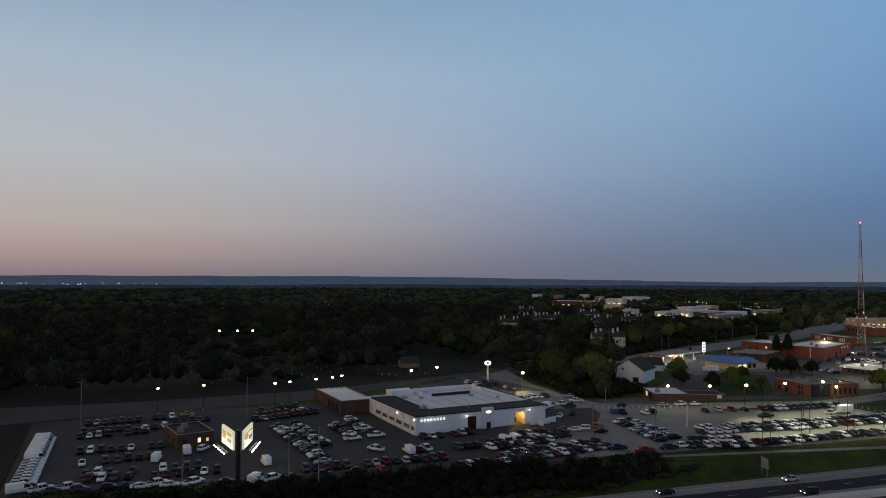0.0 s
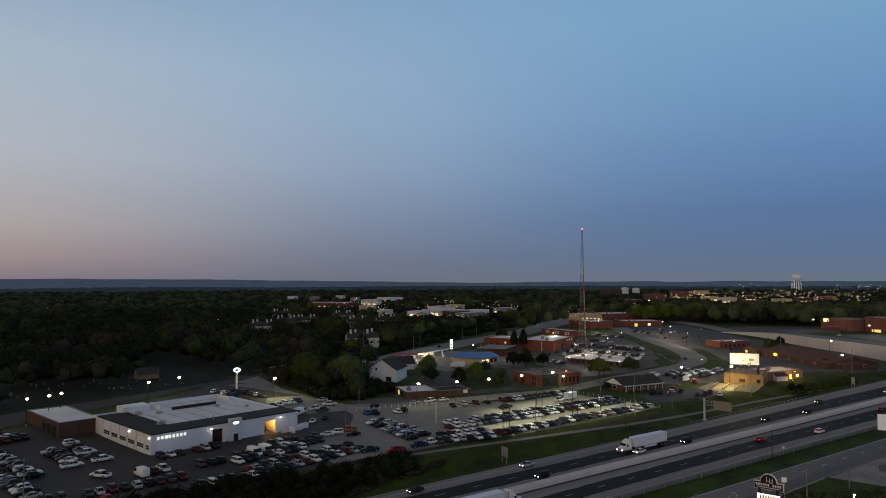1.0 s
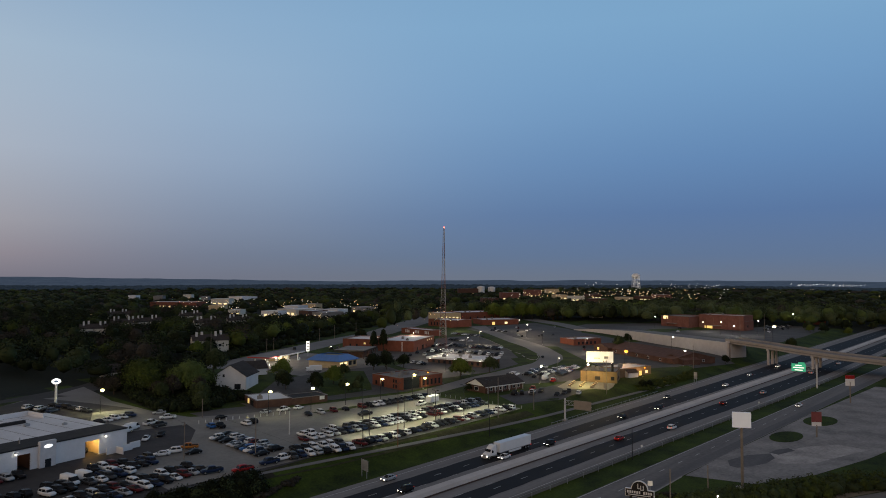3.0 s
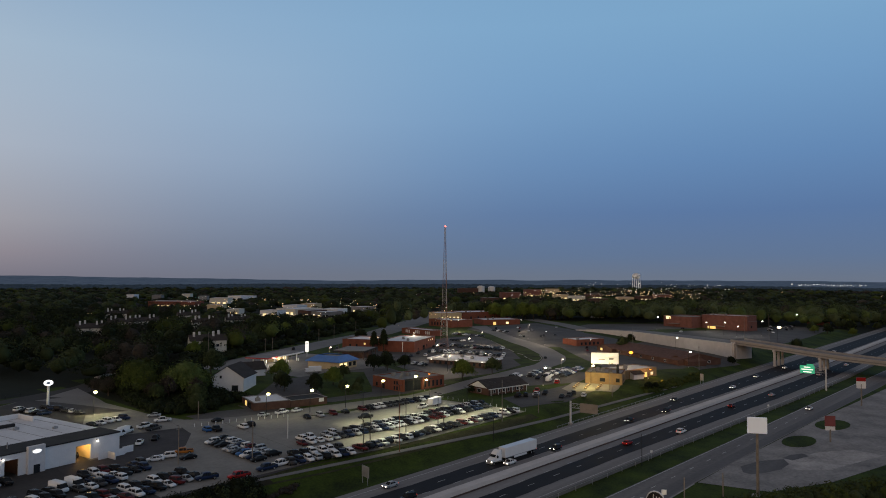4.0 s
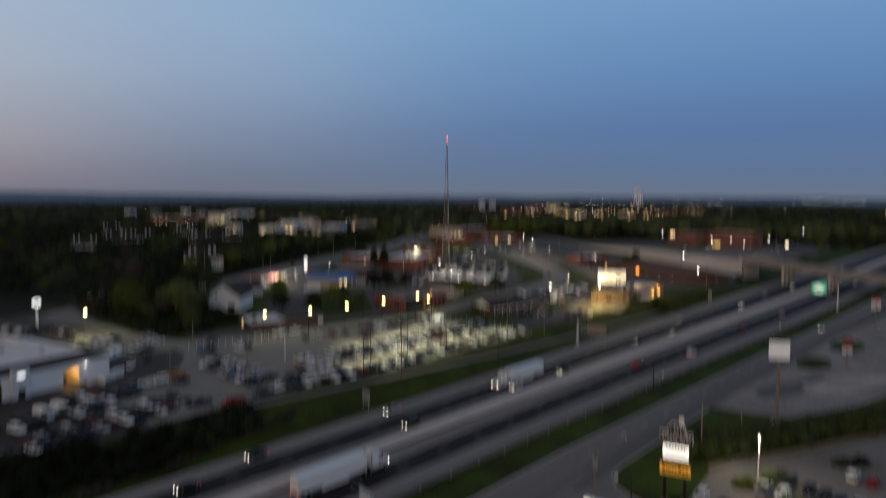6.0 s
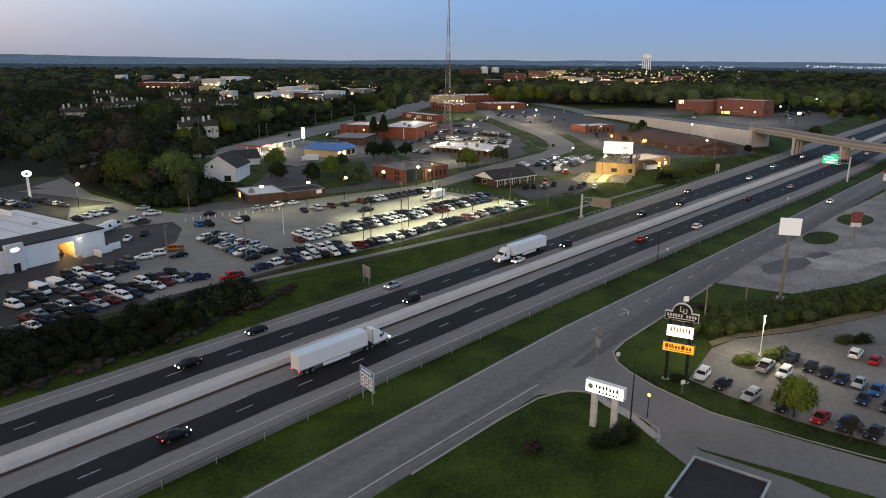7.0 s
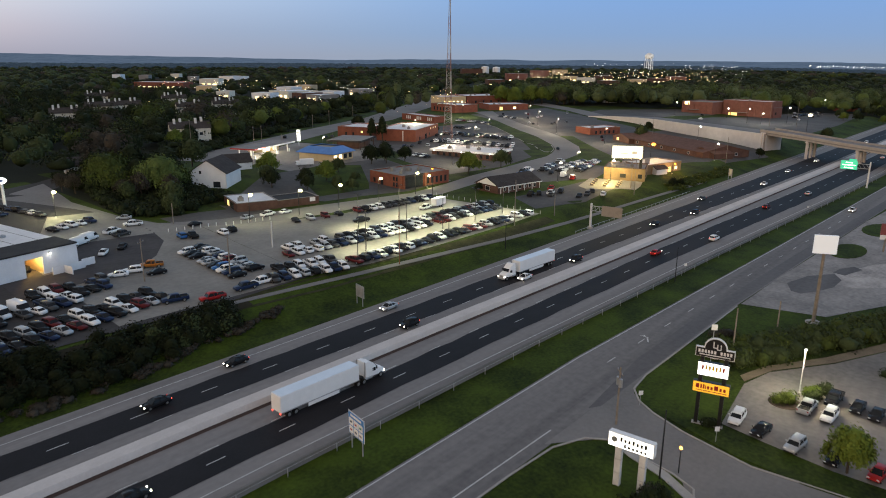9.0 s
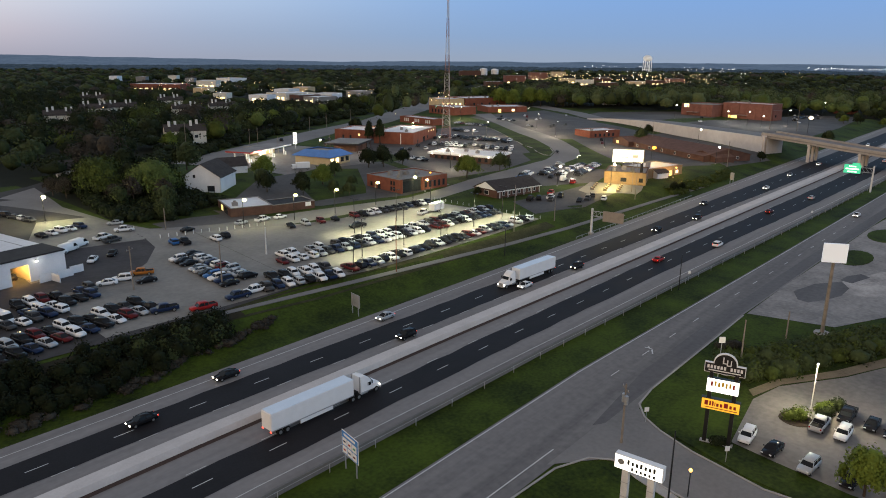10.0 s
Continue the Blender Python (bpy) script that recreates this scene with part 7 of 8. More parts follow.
green = thing("exit_sign", "green exit sign with a self-glowing face on a cantilever arm", "road sign", pose(365.5, 67.0, 0, 0, 0, -90))
part("post", rodded((0, 0, -0.3), (0, 0, 11.6), 0.4, 0.32, 12), STONE, green)
bm = bmesh.new()
for z in (8.4, 10.4):
    rod(bm, (-12, 0, z), (0, 0, z), 0.14)
for k in range(7):
    rod(bm, (-1.6 * k, 0, 8.4), (-1.6 * k - 1.6, 0, 10.4), 0.08, n=5)
part("truss", bm, GALV, green)
# face and word bars emit by themselves, as no lamp reaches them
SG_G = glow("glowing_green_panel", (0.03, 0.36, 0.20), 0.75)
gp = part("panel", boxed(-8.2, -0.3, 7.6, 6.6, 0.14, 3.8, 0, 0.03), SG_G, green, "green sign panel")
part("exit_tab", boxed(-6.9, -0.3, 11.45, 3.0, 0.14, 0.8), SG_G, gp)
for z, w in ((10.4, 2.8), (9.3, 5.2), (8.1, 3.6)):
    part("word_bar", boxed(-8.2, -0.4, z, w, 0.05, 0.4), SG_W, gp)
blank = thing("blank_billboard", "blank white square sign with added glow on a tall rusty post", "sign", pose(170.2, 41.2, 0.05, 0, 0, -62))
part("footing", rodded((0, 0, -0.1), (0, 0, 0.3), 1.6, n=10), KERB, blank)
part("post", rodded((0, 0, 0), (0, 0, 16), 0.40, 0.32, 12), TIMBER, blank)
# faint emission added so the plain panel comes out white
part("panel", boxed(0, -0.1, 15.6, 4.6, 0.5, 4.0, 0, 0.05), glow("blank_panel_glow", (0.80, 0.84, 0.90), 0.13), blank, "blank white panel")
red_sign = thing("red_shop_sign", "dark red square sign over a white strip", "sign", pose(247.2, 40.9, 0.05, 0, 0, -58))
part("post", boxed(0, 0, -0.2, 0.4, 0.4, 4.4), TIMBER, red_sign)
part("panel", boxed(0, 0, 5.2, 3.2, 0.4, 3.4), surface("faded_red", (0.18, 0.045, 0.045), (0.25, 0.07, 0.07), 1, 0.7), red_sign)
part("strip_panel", boxed(0, 0, 3.8, 3.0, 0.4, 1.3), SIGNWHITE, red_sign)
far_sign = thing("far_red_sign", "small red and white roadside sign", "sign", pose(330, 46, 0.05, 0, 0, -60))
part("post", boxed(0, 0, -0.2, 0.4, 0.4, 9.4), TIMBER, far_sign)
part("panel", boxed(0, 0, 7.4, 3.6, 0.4, 3.0), SIGNWHITE, far_sign)
part("strip_panel", boxed(0, 0, 10.4, 3.6, 0.4, 1.6), PAINTS["red"], far_sign)

# billboard over the bar
BB = thing("billboard", "lit pale billboard on a single dark post", "billboard", pose(292.5, 142.0, far_z(293, 139), 0, 0, -58))
part("post", rodded((1.4, 0.4, -0.4), (1.4, 0.4, 14.8), 0.62, n=14), BLACKMETAL, BB)
part("catwalk", boxed(-4.6, -0.9, 9.5, 12.8, 0.9, 0.15), BLACKMETAL, BB)
# panel emits what its floodlights would throw on it
bp = part("panel", boxed(-4.6, 0, 9.8, 12.8, 0.5, 5.2), glow("billboard_glow", (0.98, 0.95, 0.86), 0.36), BB, "pale picture panel glowing in place of floodlight")
for x, w, h in ((-6, 3.0, 0.5), (-1.6, 2.2, 1.2)):
    part("picture_bar", boxed(x, -0.28, 11.6, w, 0.05, h), GALV, bp)
part("side_frame", boxed(2.0, 0.6, 9.6, 0.4, 1.8, 5.6), BLACKMETAL, BB)
for k in range(4):
    bm = boxed(-10 + 3.6 * k, -1.6, 9.3, 0.5, 0.3, 0.25)
    lp = part("flood_light", bm, BLACKMETAL, BB)
    bm = bmesh.new()
    ball(bm, -10 + 3.6 * k, -1.5, 9.5, 0.16, 0.16, 0.12, 1)
    part("lens", bm, LENS_W, lp)
# V-shaped billboard in the west lot
# board colours glow, adding to the floodlight that falls on them
VB_TAN, VB_DARK = glow("board_tan_glow", (0.62, 0.46, 0.14), 0.5), glow("board_brown_glow", (0.22, 0.16, 0.10), 0.5)
VB = thing("v_billboard", "V-shaped billboard floodlit from below on a black post", "billboard", pose(-27.3, 143.6, 3.55))
part("post", rodded((0, 0, -0.3), (0, 0, 13.2), 0.62, n=14), BLACKMETAL, VB)
for s in (-1, 1):
    put = pose(s * 2.36, 5.24, 0, 0, 0, s * 76)
    bm = boxed(0, 0, 8.3, 10.6, 0.5, 4.5)
    bmesh.ops.transform(bm, matrix=put, verts=bm.verts)
    pnl = part("panel", bm, glow("vboard_glow", (0.95, 0.88, 0.66), 0.5) if s < 0 else bpy.data.materials["vboard_glow"], VB, "bright picture panel glowing in place of floodlight")
    for k, (x, z, w, h) in enumerate(((-2.6, 9.9, 2.8, 1.9), (2.2, 9.6, 3.4, 0.8), (2.0, 11.2, 3.8, 0.7))):
        bm = boxed(x, -0.28, z, w, 0.06, h)
        bmesh.ops.transform(bm, matrix=put, verts=bm.verts)
        part("picture_bar", bm, (VB_TAN, VB_DARK, VB_TAN)[k], pnl)
    bm = boxed(0, -1.4, 7.8, 10.8, 0.5, 0.15)
    bmesh.ops.transform(bm, matrix=put, verts=bm.verts)
    part("catwalk", bm, BLACKMETAL, VB)
    for k in range(6):
        bm = bmesh.new()
        ball(bm, -4.8 + 1.9 * k, -2.2, 7.7, 0.27, 0.27, 0.22, 1)
        bmesh.ops.transform(bm, matrix=put, verts=bm.verts)
        part("flood_light", bm, LENS_W, VB, "round lit floodlight")
    for k in (-3.2, 0, 3.2):
        li_ = bpy.data.lights.new("board_light", "POINT")
        li_.energy, li_.color, li_.shadow_soft_size = 130, (1.0, 0.93, 0.74), 0.3
        new("board_light", li_).location = Vector((-27.3, 143.6, 3.55)) + put @ Vector((k, -1.7, 8.4))
# oval sign on a white pole behind the dealership
oval = thing("oval_pole_sign", "white pole topped by a lit oval sign", "sign", pose(86.9, 266.6, far_z(86.9, 266.6), 0, 0, -25))
part("pole", rodded((0, 0, -0.2), (0, 0, 8.4), 0.5, 0.42, 12), SIGNWHITE, oval)
bm = bmesh.new()
ball(bm, 0, 0, 9.4, 1.6, 0.4, 1.1, 3)
ov = part("oval", bm, bpy.data.materials["lit_emblem"], oval, "lit white oval")
bm = bmesh.new()
ball(bm, 0, -0.12, 9.4, 1.0, 0.36, 0.62, 2)
part("oval_face", bm, surface("emblem_blue", (0.10, 0.16, 0.30), (0.14, 0.2, 0.36), 1, 0.5), ov)
# small things near the junction
for x_, y_, l_, c_ in ((110.6, 52.8, "street name sign on a thin post", SIGNWHITE), (107.4, 39.2, "small white sign on a thin post", SIGNWHITE), (187, 76.6, "small pale marker post", SIGNWHITE), (291, 72.6, "small pale marker post", SIGNWHITE)):
    ps = thing("post_sign", l_, "sign", pose(x_, y_, 0, 0, 0, -40))
    part("post", rodded((0, 0, -0.2), (0, 0, 2.6), 0.05, n=6), GALV, ps)
    part("panel", boxed(0, -0.06, 1.9, 0.75, 0.05, 0.75), c_, ps)
tall_sign = thing("pole_sign", "small white square sign on a tall thin pole", "sign", pose(132.9, 49.6, 0, 0, 0, -50))
part("post", rodded((0, 0, -0.2), (0, 0, 7.6), 0.07, n=6), GALV, tall_sign)
part("panel", boxed(0, -0.08, 7.4, 1.1, 0.12, 1.1, 0, 0.02), SIGNWHITE, tall_sign)
# turn arrow on the frontage road
bm = bmesh.new()
for cx, cy, sx, sy, rz in ((137.2, 63.8, 1.9, 0.28, 28), (138.5, 64.9, 1.3, 0.28, 80), (138.6, 65.6, 0.9, 0.24, 130), (138.9, 65.3, 0.9, 0.24, 35)):
    box(bm, cx, cy, 0.054, sx, sy, 0.006, rz)
tagged(link_mesh("turn_arrow", bm, PAINT_W), "worn white turn arrow on the frontage road", "road marking", kind="structure")
# white bollards along the lot's edge and the fence of the lit lot
for k in range(14):
    bo = thing("bollard", "short white bollard at the lot's edge", "bollard", pose(110.5 + 2.6 * k * 0.9, 204.5 - 1.1 * k * 0.5 - (k > 6) * 1.2, far_z(115, 203) + 0.05), "lot bollards")
    part("post", rodded((0, 0, -0.1), (0, 0, 1.1), 0.13, 0.12, 8), SIGNWHITE, bo)


def fence(name, label, pts, h, spacing, post_mat, rails, cap=None):
    root = thing(name, label, "fence")
    pm = None
    for (xa, ya), (xb, yb) in zip(pts, pts[1:]):
        ln = math.hypot(xb - xa, yb - ya)
        n = max(1, int(ln / spacing))
        for k in range(n):
            x, y = xa + (xb - xa) * k / n, ya + (yb - ya) * k / n
            if pm is None:
                p = part("post", rodded((0, 0, -0.2), (0, 0, h), 0.07, n=6), post_mat, root)
                pm = p.data
            else:
                p = new("post", pm)
                p.parent = root
            p.location = (x, y, far_z(x, y))
        for rz_ in rails:
            part("rail", rodded((xa, ya, far_z(xa, ya) + rz_), (xb, yb, far_z(xb, yb) + rz_), 0.035, n=5), post_mat, root)
    return root


fence("lot_fence", "low pale post fence along the grass", [(209.4, 137), (208.4, 153), (209, 184), (192, 186.6)], 1.1, 2.6, STONE, ())
fence("west_fence", "wire fence with dark posts beside the vans", [(-82.5, 150), (-86, 195), (-91, 232)], 1.9, 4.0, BLACKMETAL, (1.8, 0.2))
fence("guard_rail", "galvanised guard rail beside the shoulder", [(205, 120.4), (232, 120.5), (262, 120.6), (300, 120.9)], 0.8, 3.8, GALV, (0.6, 0.7))
fence("street_fence", "thin chain fence along the back street", [(-107, 263), (-70, 262), (0, 269.5), (46, 283.5), (95, 303.5)], 1.4, 6.0, BLACKMETAL, (1.3,))
fence("shoulder_fence", "thin wire fence along the shoulder wall", [(-60, 79.9), (60, 79.6), (120, 78.6), (200, 75.6), (320, 70.2), (400, 67.4)], 1.35, 8.0, GALV, (1.3,))


# ---- trees, woods and bushes ----
rng = np.random.default_rng(5)


def fast_mesh(name, verts, tris, quads, material):
    """A mesh from arrays of points, triangles and quads."""
    me = bpy.data.meshes.new(name)
    nt, nq = len(tris), len(quads)
    me.vertices.add(len(verts))
    me.vertices.foreach_set("co", np.asarray(verts, dtype=np.float32).ravel())
    loops = np.concatenate([np.asarray(tris, dtype=np.int32).ravel(), np.asarray(quads, dtype=np.int32).ravel()])
    me.loops.add(len(loops))
    me.loops.foreach_set("vertex_index", loops)
    me.polygons.add(nt + nq)
    me.polygons.foreach_set("loop_start", np.concatenate([np.arange(nt) * 3, nt * 3 + np.arange(nq) * 4]).astype(np.int32))
    me.materials.append(material)
    me.polygons.foreach_set("use_smooth", np.concatenate([np.ones(nt), np.zeros(nq)]).astype(bool))
    me.update(calc_edges=True)
    me.validate()
    return me


def unit_ico(sub):
    bm = bmesh.new()
    bmesh.ops.create_icosphere(bm, subdivisions=sub, radius=1.0)
    v = np.array([tuple(p.co) for p in bm.verts])
    f = np.array([[p.index for p in q.verts] for q in bm.faces])
    bm.free()
    return v, f


ICO1, ICO2 = unit_ico(1), unit_ico(2)


def leaves(centres, size, out):
    """Quads at the centres, turned roughly along the directions out; size: half width."""
    n = len(centres)
    face = np.asarray(out, dtype=float)
    face = face / np.maximum(np.linalg.norm(face, axis=1), 1e-6)[:, None] + 0.42 * rng.normal(size=(n, 3))
    face /= np.linalg.norm(face, axis=1)[:, None]
    a = np.cross(face, rng.normal(size=(n, 3)))
    a /= np.linalg.norm(a, axis=1)[:, None]
    b = np.cross(face, a)
    s = (np.broadcast_to(size, (n,)) * rng.uniform(0.6, 1.3, n))[:, None]
    v = np.stack([centres - a * s - b * s * 0.7, centres + a * s - b * s * 0.55, centres + a * s * 0.8 + b * s * 0.7, centres - a * s * 0.7 + b * s * 0.6], 1).reshape(-1, 3)
    q = np.arange(n * 4).reshape(-1, 4)
    return v, q


def crown_points(n_clump, n_leaf, rx, rz, zc):
    """Leaf places gathered in clumps over an uneven rounded crown."""
    out = []
    lobes = rng.normal(size=(6, 3))
    lobes /= np.linalg.norm(lobes, axis=1)[:, None]
    for _ in range(n_clump):
        d = rng.normal(size=3)
        d /= np.linalg.norm(d)
        d[2] = abs(d[2]) * 1.1 - 0.35
        r = 0.62 + 0.44 * max(0, float(np.max(lobes @ d))) ** 3 + rng.uniform(-0.16, 0.1)
        c = np.array([d[0] * rx * r, d[1] * rx * r, zc + d[2] * rz * r])
        out.append(c + rng.normal(size=(n_leaf, 3)) * np.array([rx, rx, rz]) * rng.uniform(0.08, 0.15))
    return np.concatenate(out)


def make_tree(label, h, spread, leaf_mat, leaf_size, n_clump, n_leaf, name="tree", core=True, group="broadleaf trees"):
    root = thing(name, label, "tree", group=group)
    bm = bmesh.new()
    rod(bm, (0, 0, -0.4), (0.1, 0.05, h * 0.4), h * 0.026, h * 0.017, 7)
    for k in range(6):
        a = k * 1.05 + 0.4
        rod(bm, (0.05, 0.03, h * (0.24 + 0.03 * k)), (spread * 0.55 * math.cos(a), spread * 0.55 * math.sin(a), h * (0.52 + 0.05 * k)), h * 0.012, h * 0.005, 5)
    part("trunk", bm, BARK, root)
    pts = crown_points(n_clump, n_leaf, spread, h * 0.50, h * 0.49)
    v, q = leaves(pts, leaf_size, (pts - np.array([0, 0, h * 0.42])) / np.array([spread, spread, h * 0.5]))
    tr = np.zeros((0, 3), int)
    if core:
        cv = ICO2[0] * np.array([spread * 0.56, spread * 0.56, h * 0.34]) * (1 + 0.08 * rng.normal(size=(len(ICO2[0]), 1))) + np.array([0, 0, h * 0.52])
        cv[:, 2] = np.maximum(cv[:, 2], h * 0.30)
        tr = ICO2[1] + len(v)
        v = np.concatenate([v, cv])
    ob = new("crown", fast_mesh("crown", v, tr, q, leaf_mat))
    ob.parent = root
    return root


def plant(proto, x, y, s=1.0, turn=0.0, sz=None):
    m = pose(x, y, far_z(x, y), 0, 0, turn) @ Matrix.Diagonal((s, s, sz or s, 1))
    if not proto.get("used"):
        proto["used"] = 1
        proto.matrix_basis = m
        return proto
    c = copy_thing(proto, pose(0, 0, 0))
    c.matrix_basis = m
    return c


T_DARK = [make_tree("dark green broadleaf tree with a dense crown", 15, 5.6, LEAFDARK, 0.42, 64, 40) for _ in range(3)]
T_MID = [make_tree("green broadleaf tree with a rounded crown", 13, 5.2, LEAF, 0.40, 64, 40) for _ in range(3)]
T_NEW = [make_tree("fresh green tree in young leaf", 14, 6.2, LEAFNEW, 0.40, 70, 40) for _ in range(2)]
T_BROAD = [make_tree("broad tall tree with a full green crown", 17, 9.6, m_, 0.36, 150, 60) for m_ in (LEAFGROVE, LEAFFRESH)]
T_BARE = [make_tree("brown tree still thin of leaf", 13, 4.6, TWIG, 0.28, 60, 36, core=False)]
T_CONE = make_tree("dark conifer with a narrow pointed crown", 17, 3.2, LEAFDARK, 0.36, 60, 40, "conifer")
T_LOT = make_tree("bushy young tree beside the parking lot", 7.2, 2.5, LEAFLOT, 0.15, 110, 60, group="parking lot trees")
T_THIN = make_tree("sparse brown sapling beside the parking lot", 5.0, 1.8, TWIG, 0.10, 40, 30, core=False, group="parking lot trees")
plant(T_LOT, 111.4, 22.6, 1.14, 20)
plant(T_THIN, 109.4, 14.2, 1.0, 50)
rt = random.Random(3)
# the grove between the street and the white house
for k in range(40):
    x_, y_ = 113 + 40 * rt.random(), 226 + 70 * rt.random()
    if y_ < 262 - (x_ - 113) * 0.55 - 18 or (142 < x_ < 178 and y_ < 286) or x_ < 111.5 + max(0, (y_ - 235) * 0.12) or (136 < x_ < 172 and y_ < 240):
        continue
    plant(rt.choice(T_DARK[:2] + T_MID[:1] + T_BARE * 2), x_, y_, rt.uniform(0.6, 0.95), rt.uniform(0, 360))
# two broad trees in fresh leaf stand out over the grove
for x_, y_, p_, s_ in ((122.5, 271, T_BROAD[0], 1.0), (135, 253, T_BROAD[1], 0.98), (133, 300, T_BARE[0], 1.3), (141, 290, T_DARK[1], 1.1), (119.5, 248.5, T_MID[1], 0.7), (123, 225.5, T_MID[0], 0.62), (147, 272, T_DARK[0], 1.0), (113, 276, T_BARE[0], 0.72), (111.5, 284, T_BARE[0], 0.65), (128, 291, T_DARK[0], 1.0)):
    plant(p_, x_, y_, s_, rt.uniform(0, 360))
for x_, y_, p_, s_ in ((176, 304, T_MID[0], 1.1), (189, 264, T_NEW[0], 0.8),
                       (214, 247, T_MID[2], 0.6), (188, 214, T_MID[1], 0.34),
                       (257, 207, T_NEW[0], 0.85), (282, 207, T_MID[2], 0.8), (264, 212, T_MID[0], 0.55), (240, 253, T_DARK[0], 0.72), (247, 250, T_DARK[2], 0.7), (252, 256, T_DARK[1], 0.72), (259, 249, T_DARK[0], 0.6),
                       (431, 206, T_MID[1], 0.95), (484, 226, T_DARK[2], 0.6), (225, 176, T_DARK[1], 0.3), (300, 128.5, T_DARK[0], 0.35), (306, 127.5, T_DARK[2], 0.3),
                       (340, 372, T_DARK[0], 0.8), (560, 128, T_MID[0], 0.7), (360, 318, T_DARK[1], 0.5), (420, 130, T_DARK[2], 0.45)):
    plant(p_, x_, y_, s_, rt.uniform(0, 360))
for x_, y_, s_ in ((301, 317, 0.95), (305.5, 312.5, 1.02), (287, 420, 1.0)):
    plant(T_CONE, x_, y_, s_, rt.uniform(0, 360))
for x_, y_, p_, s_ in ((198, 236, T_NEW[0], 0.72), (192, 213, T_MID[0], 0.45), (190, 220, T_MID[1], 0.5), (205, 226, T_MID[2], 0.42), (184, 232, T_DARK[0], 0.6), (180, 226, T_DARK[1], 0.5), (172, 238, T_DARK[2], 0.6), (176, 246, T_MID[1], 0.7)):
    plant(p_, x_, y_, s_, rt.uniform(0, 360))
for k in range(20):
    plant(rt.choice(T_MID + T_NEW + T_DARK[:1]), rt.uniform(690, 900), rt.uniform(118, 150) + 12 * rt.random(), rt.uniform(0.5, 0.9), rt.uniform(0, 360))
# rows along the far side of the avenue
for k in range(46):
    f = k / 46
    x_, y_ = 200 + 470 * f, 352 + 265 * f + 10
    plant(rt.choice(T_DARK + T_MID + T_MID + T_NEW), x_ + rt.uniform(-6, 6), y_ + rt.uniform(0, 14), rt.uniform(0.7, 1.1), rt.uniform(0, 360))
# trees behind the ramp
for k in range(44):
    f = k / 44
    x_, y_ = 640 + 190 * f + rt.uniform(-10, 10), 330 + 140 * (1 - f) * 0.9 + rt.uniform(-8, 26)
    plant(rt.choice(T_MID + T_NEW + T_NEW), x_, y_, rt.uniform(1.0, 1.7), rt.uniform(0, 360))


def edge_range(az):
    """How far from the middle of the place the closed woods begin, by direction in degrees."""
    pts = [(-25, 900), (8, 860), (12, 790), (20, 770), (24, 740), (29, 760), (33, 800), (37, 860), (41, 820), (42.5, 700), (46, 560), (50, 500), (54, 440), (58, 420), (62, 380), (66, 330), (70, 345), (74, 380), (80, 430), (110, 450), (130, 430)]
    return float(np.interp(az, [p[0] for p in pts], [p[1] for p in pts]))


CLEAR = [((a + c) / 2, (b + d) / 2 + 8, 26 + 0.5 * math.hypot(a - c, b - d)) for a, b, c, d, *_ in FARSHOPS] + [(x + 8, y + 2, 12) for x, y in APARTMENTS] + \
        [(x + 18, y, 36) for x, y, *_ in FARTOWN] + [(1606, 1222, 40), (-20, 504, 22), (742, 392, 14), (838, 175, 16)]
# low growth in front of what stands clear of the woods
LOW = []
for x, y, reach, r in [((a + c) / 2, (b + d) / 2, 200, 22 + 0.4 * math.hypot(a - c, b - d)) for a, b, c, d, *_ in FARSHOPS] + [(x + 8, y, 38, 11) for x, y in APARTMENTS] + [(x + 18, y, 280, 30) for x, y, *_ in FARTOWN] + [(-20, 504, 210, 20), (1606, 1222, 300, 40)]:
    d_ = math.hypot(x, y)
    LOW += [(x - x * k / d_, y - y * k / d_, r) for k in np.arange(0, reach, 12.0)]


def wooded(x, y):
    r, az = math.hypot(x, y), math.degrees(math.atan2(y, x))
    if r < edge_range(az):
        return False
    ay = 368 + (x - 255) * 0.565
    if 180 < x < 1100 and -34 < y - ay < 16:
        return False
    return not any((x - a) ** 2 + (y - b) ** 2 < c * c for a, b, c in CLEAR)


def scatter(r0, r1, cell):
    """Tree places, one for each cell of a ring, jittered."""
    pts = []
    for i in range(int(-0.5 * r1 / cell), int(r1 / cell) + 1):
        for j in range(int(-0.45 * r1 / cell), int(r1 / cell) + 1):
            x, y = (i + rng.uniform(0.05, 0.95)) * cell, (j + rng.uniform(0.05, 0.95)) * cell
            r = math.hypot(x, y)
            if r0 <= r < r1 and -12 < math.degrees(math.atan2(y, x)) < 112 and wooded(x, y):
                pts.append((x, y))
    return pts


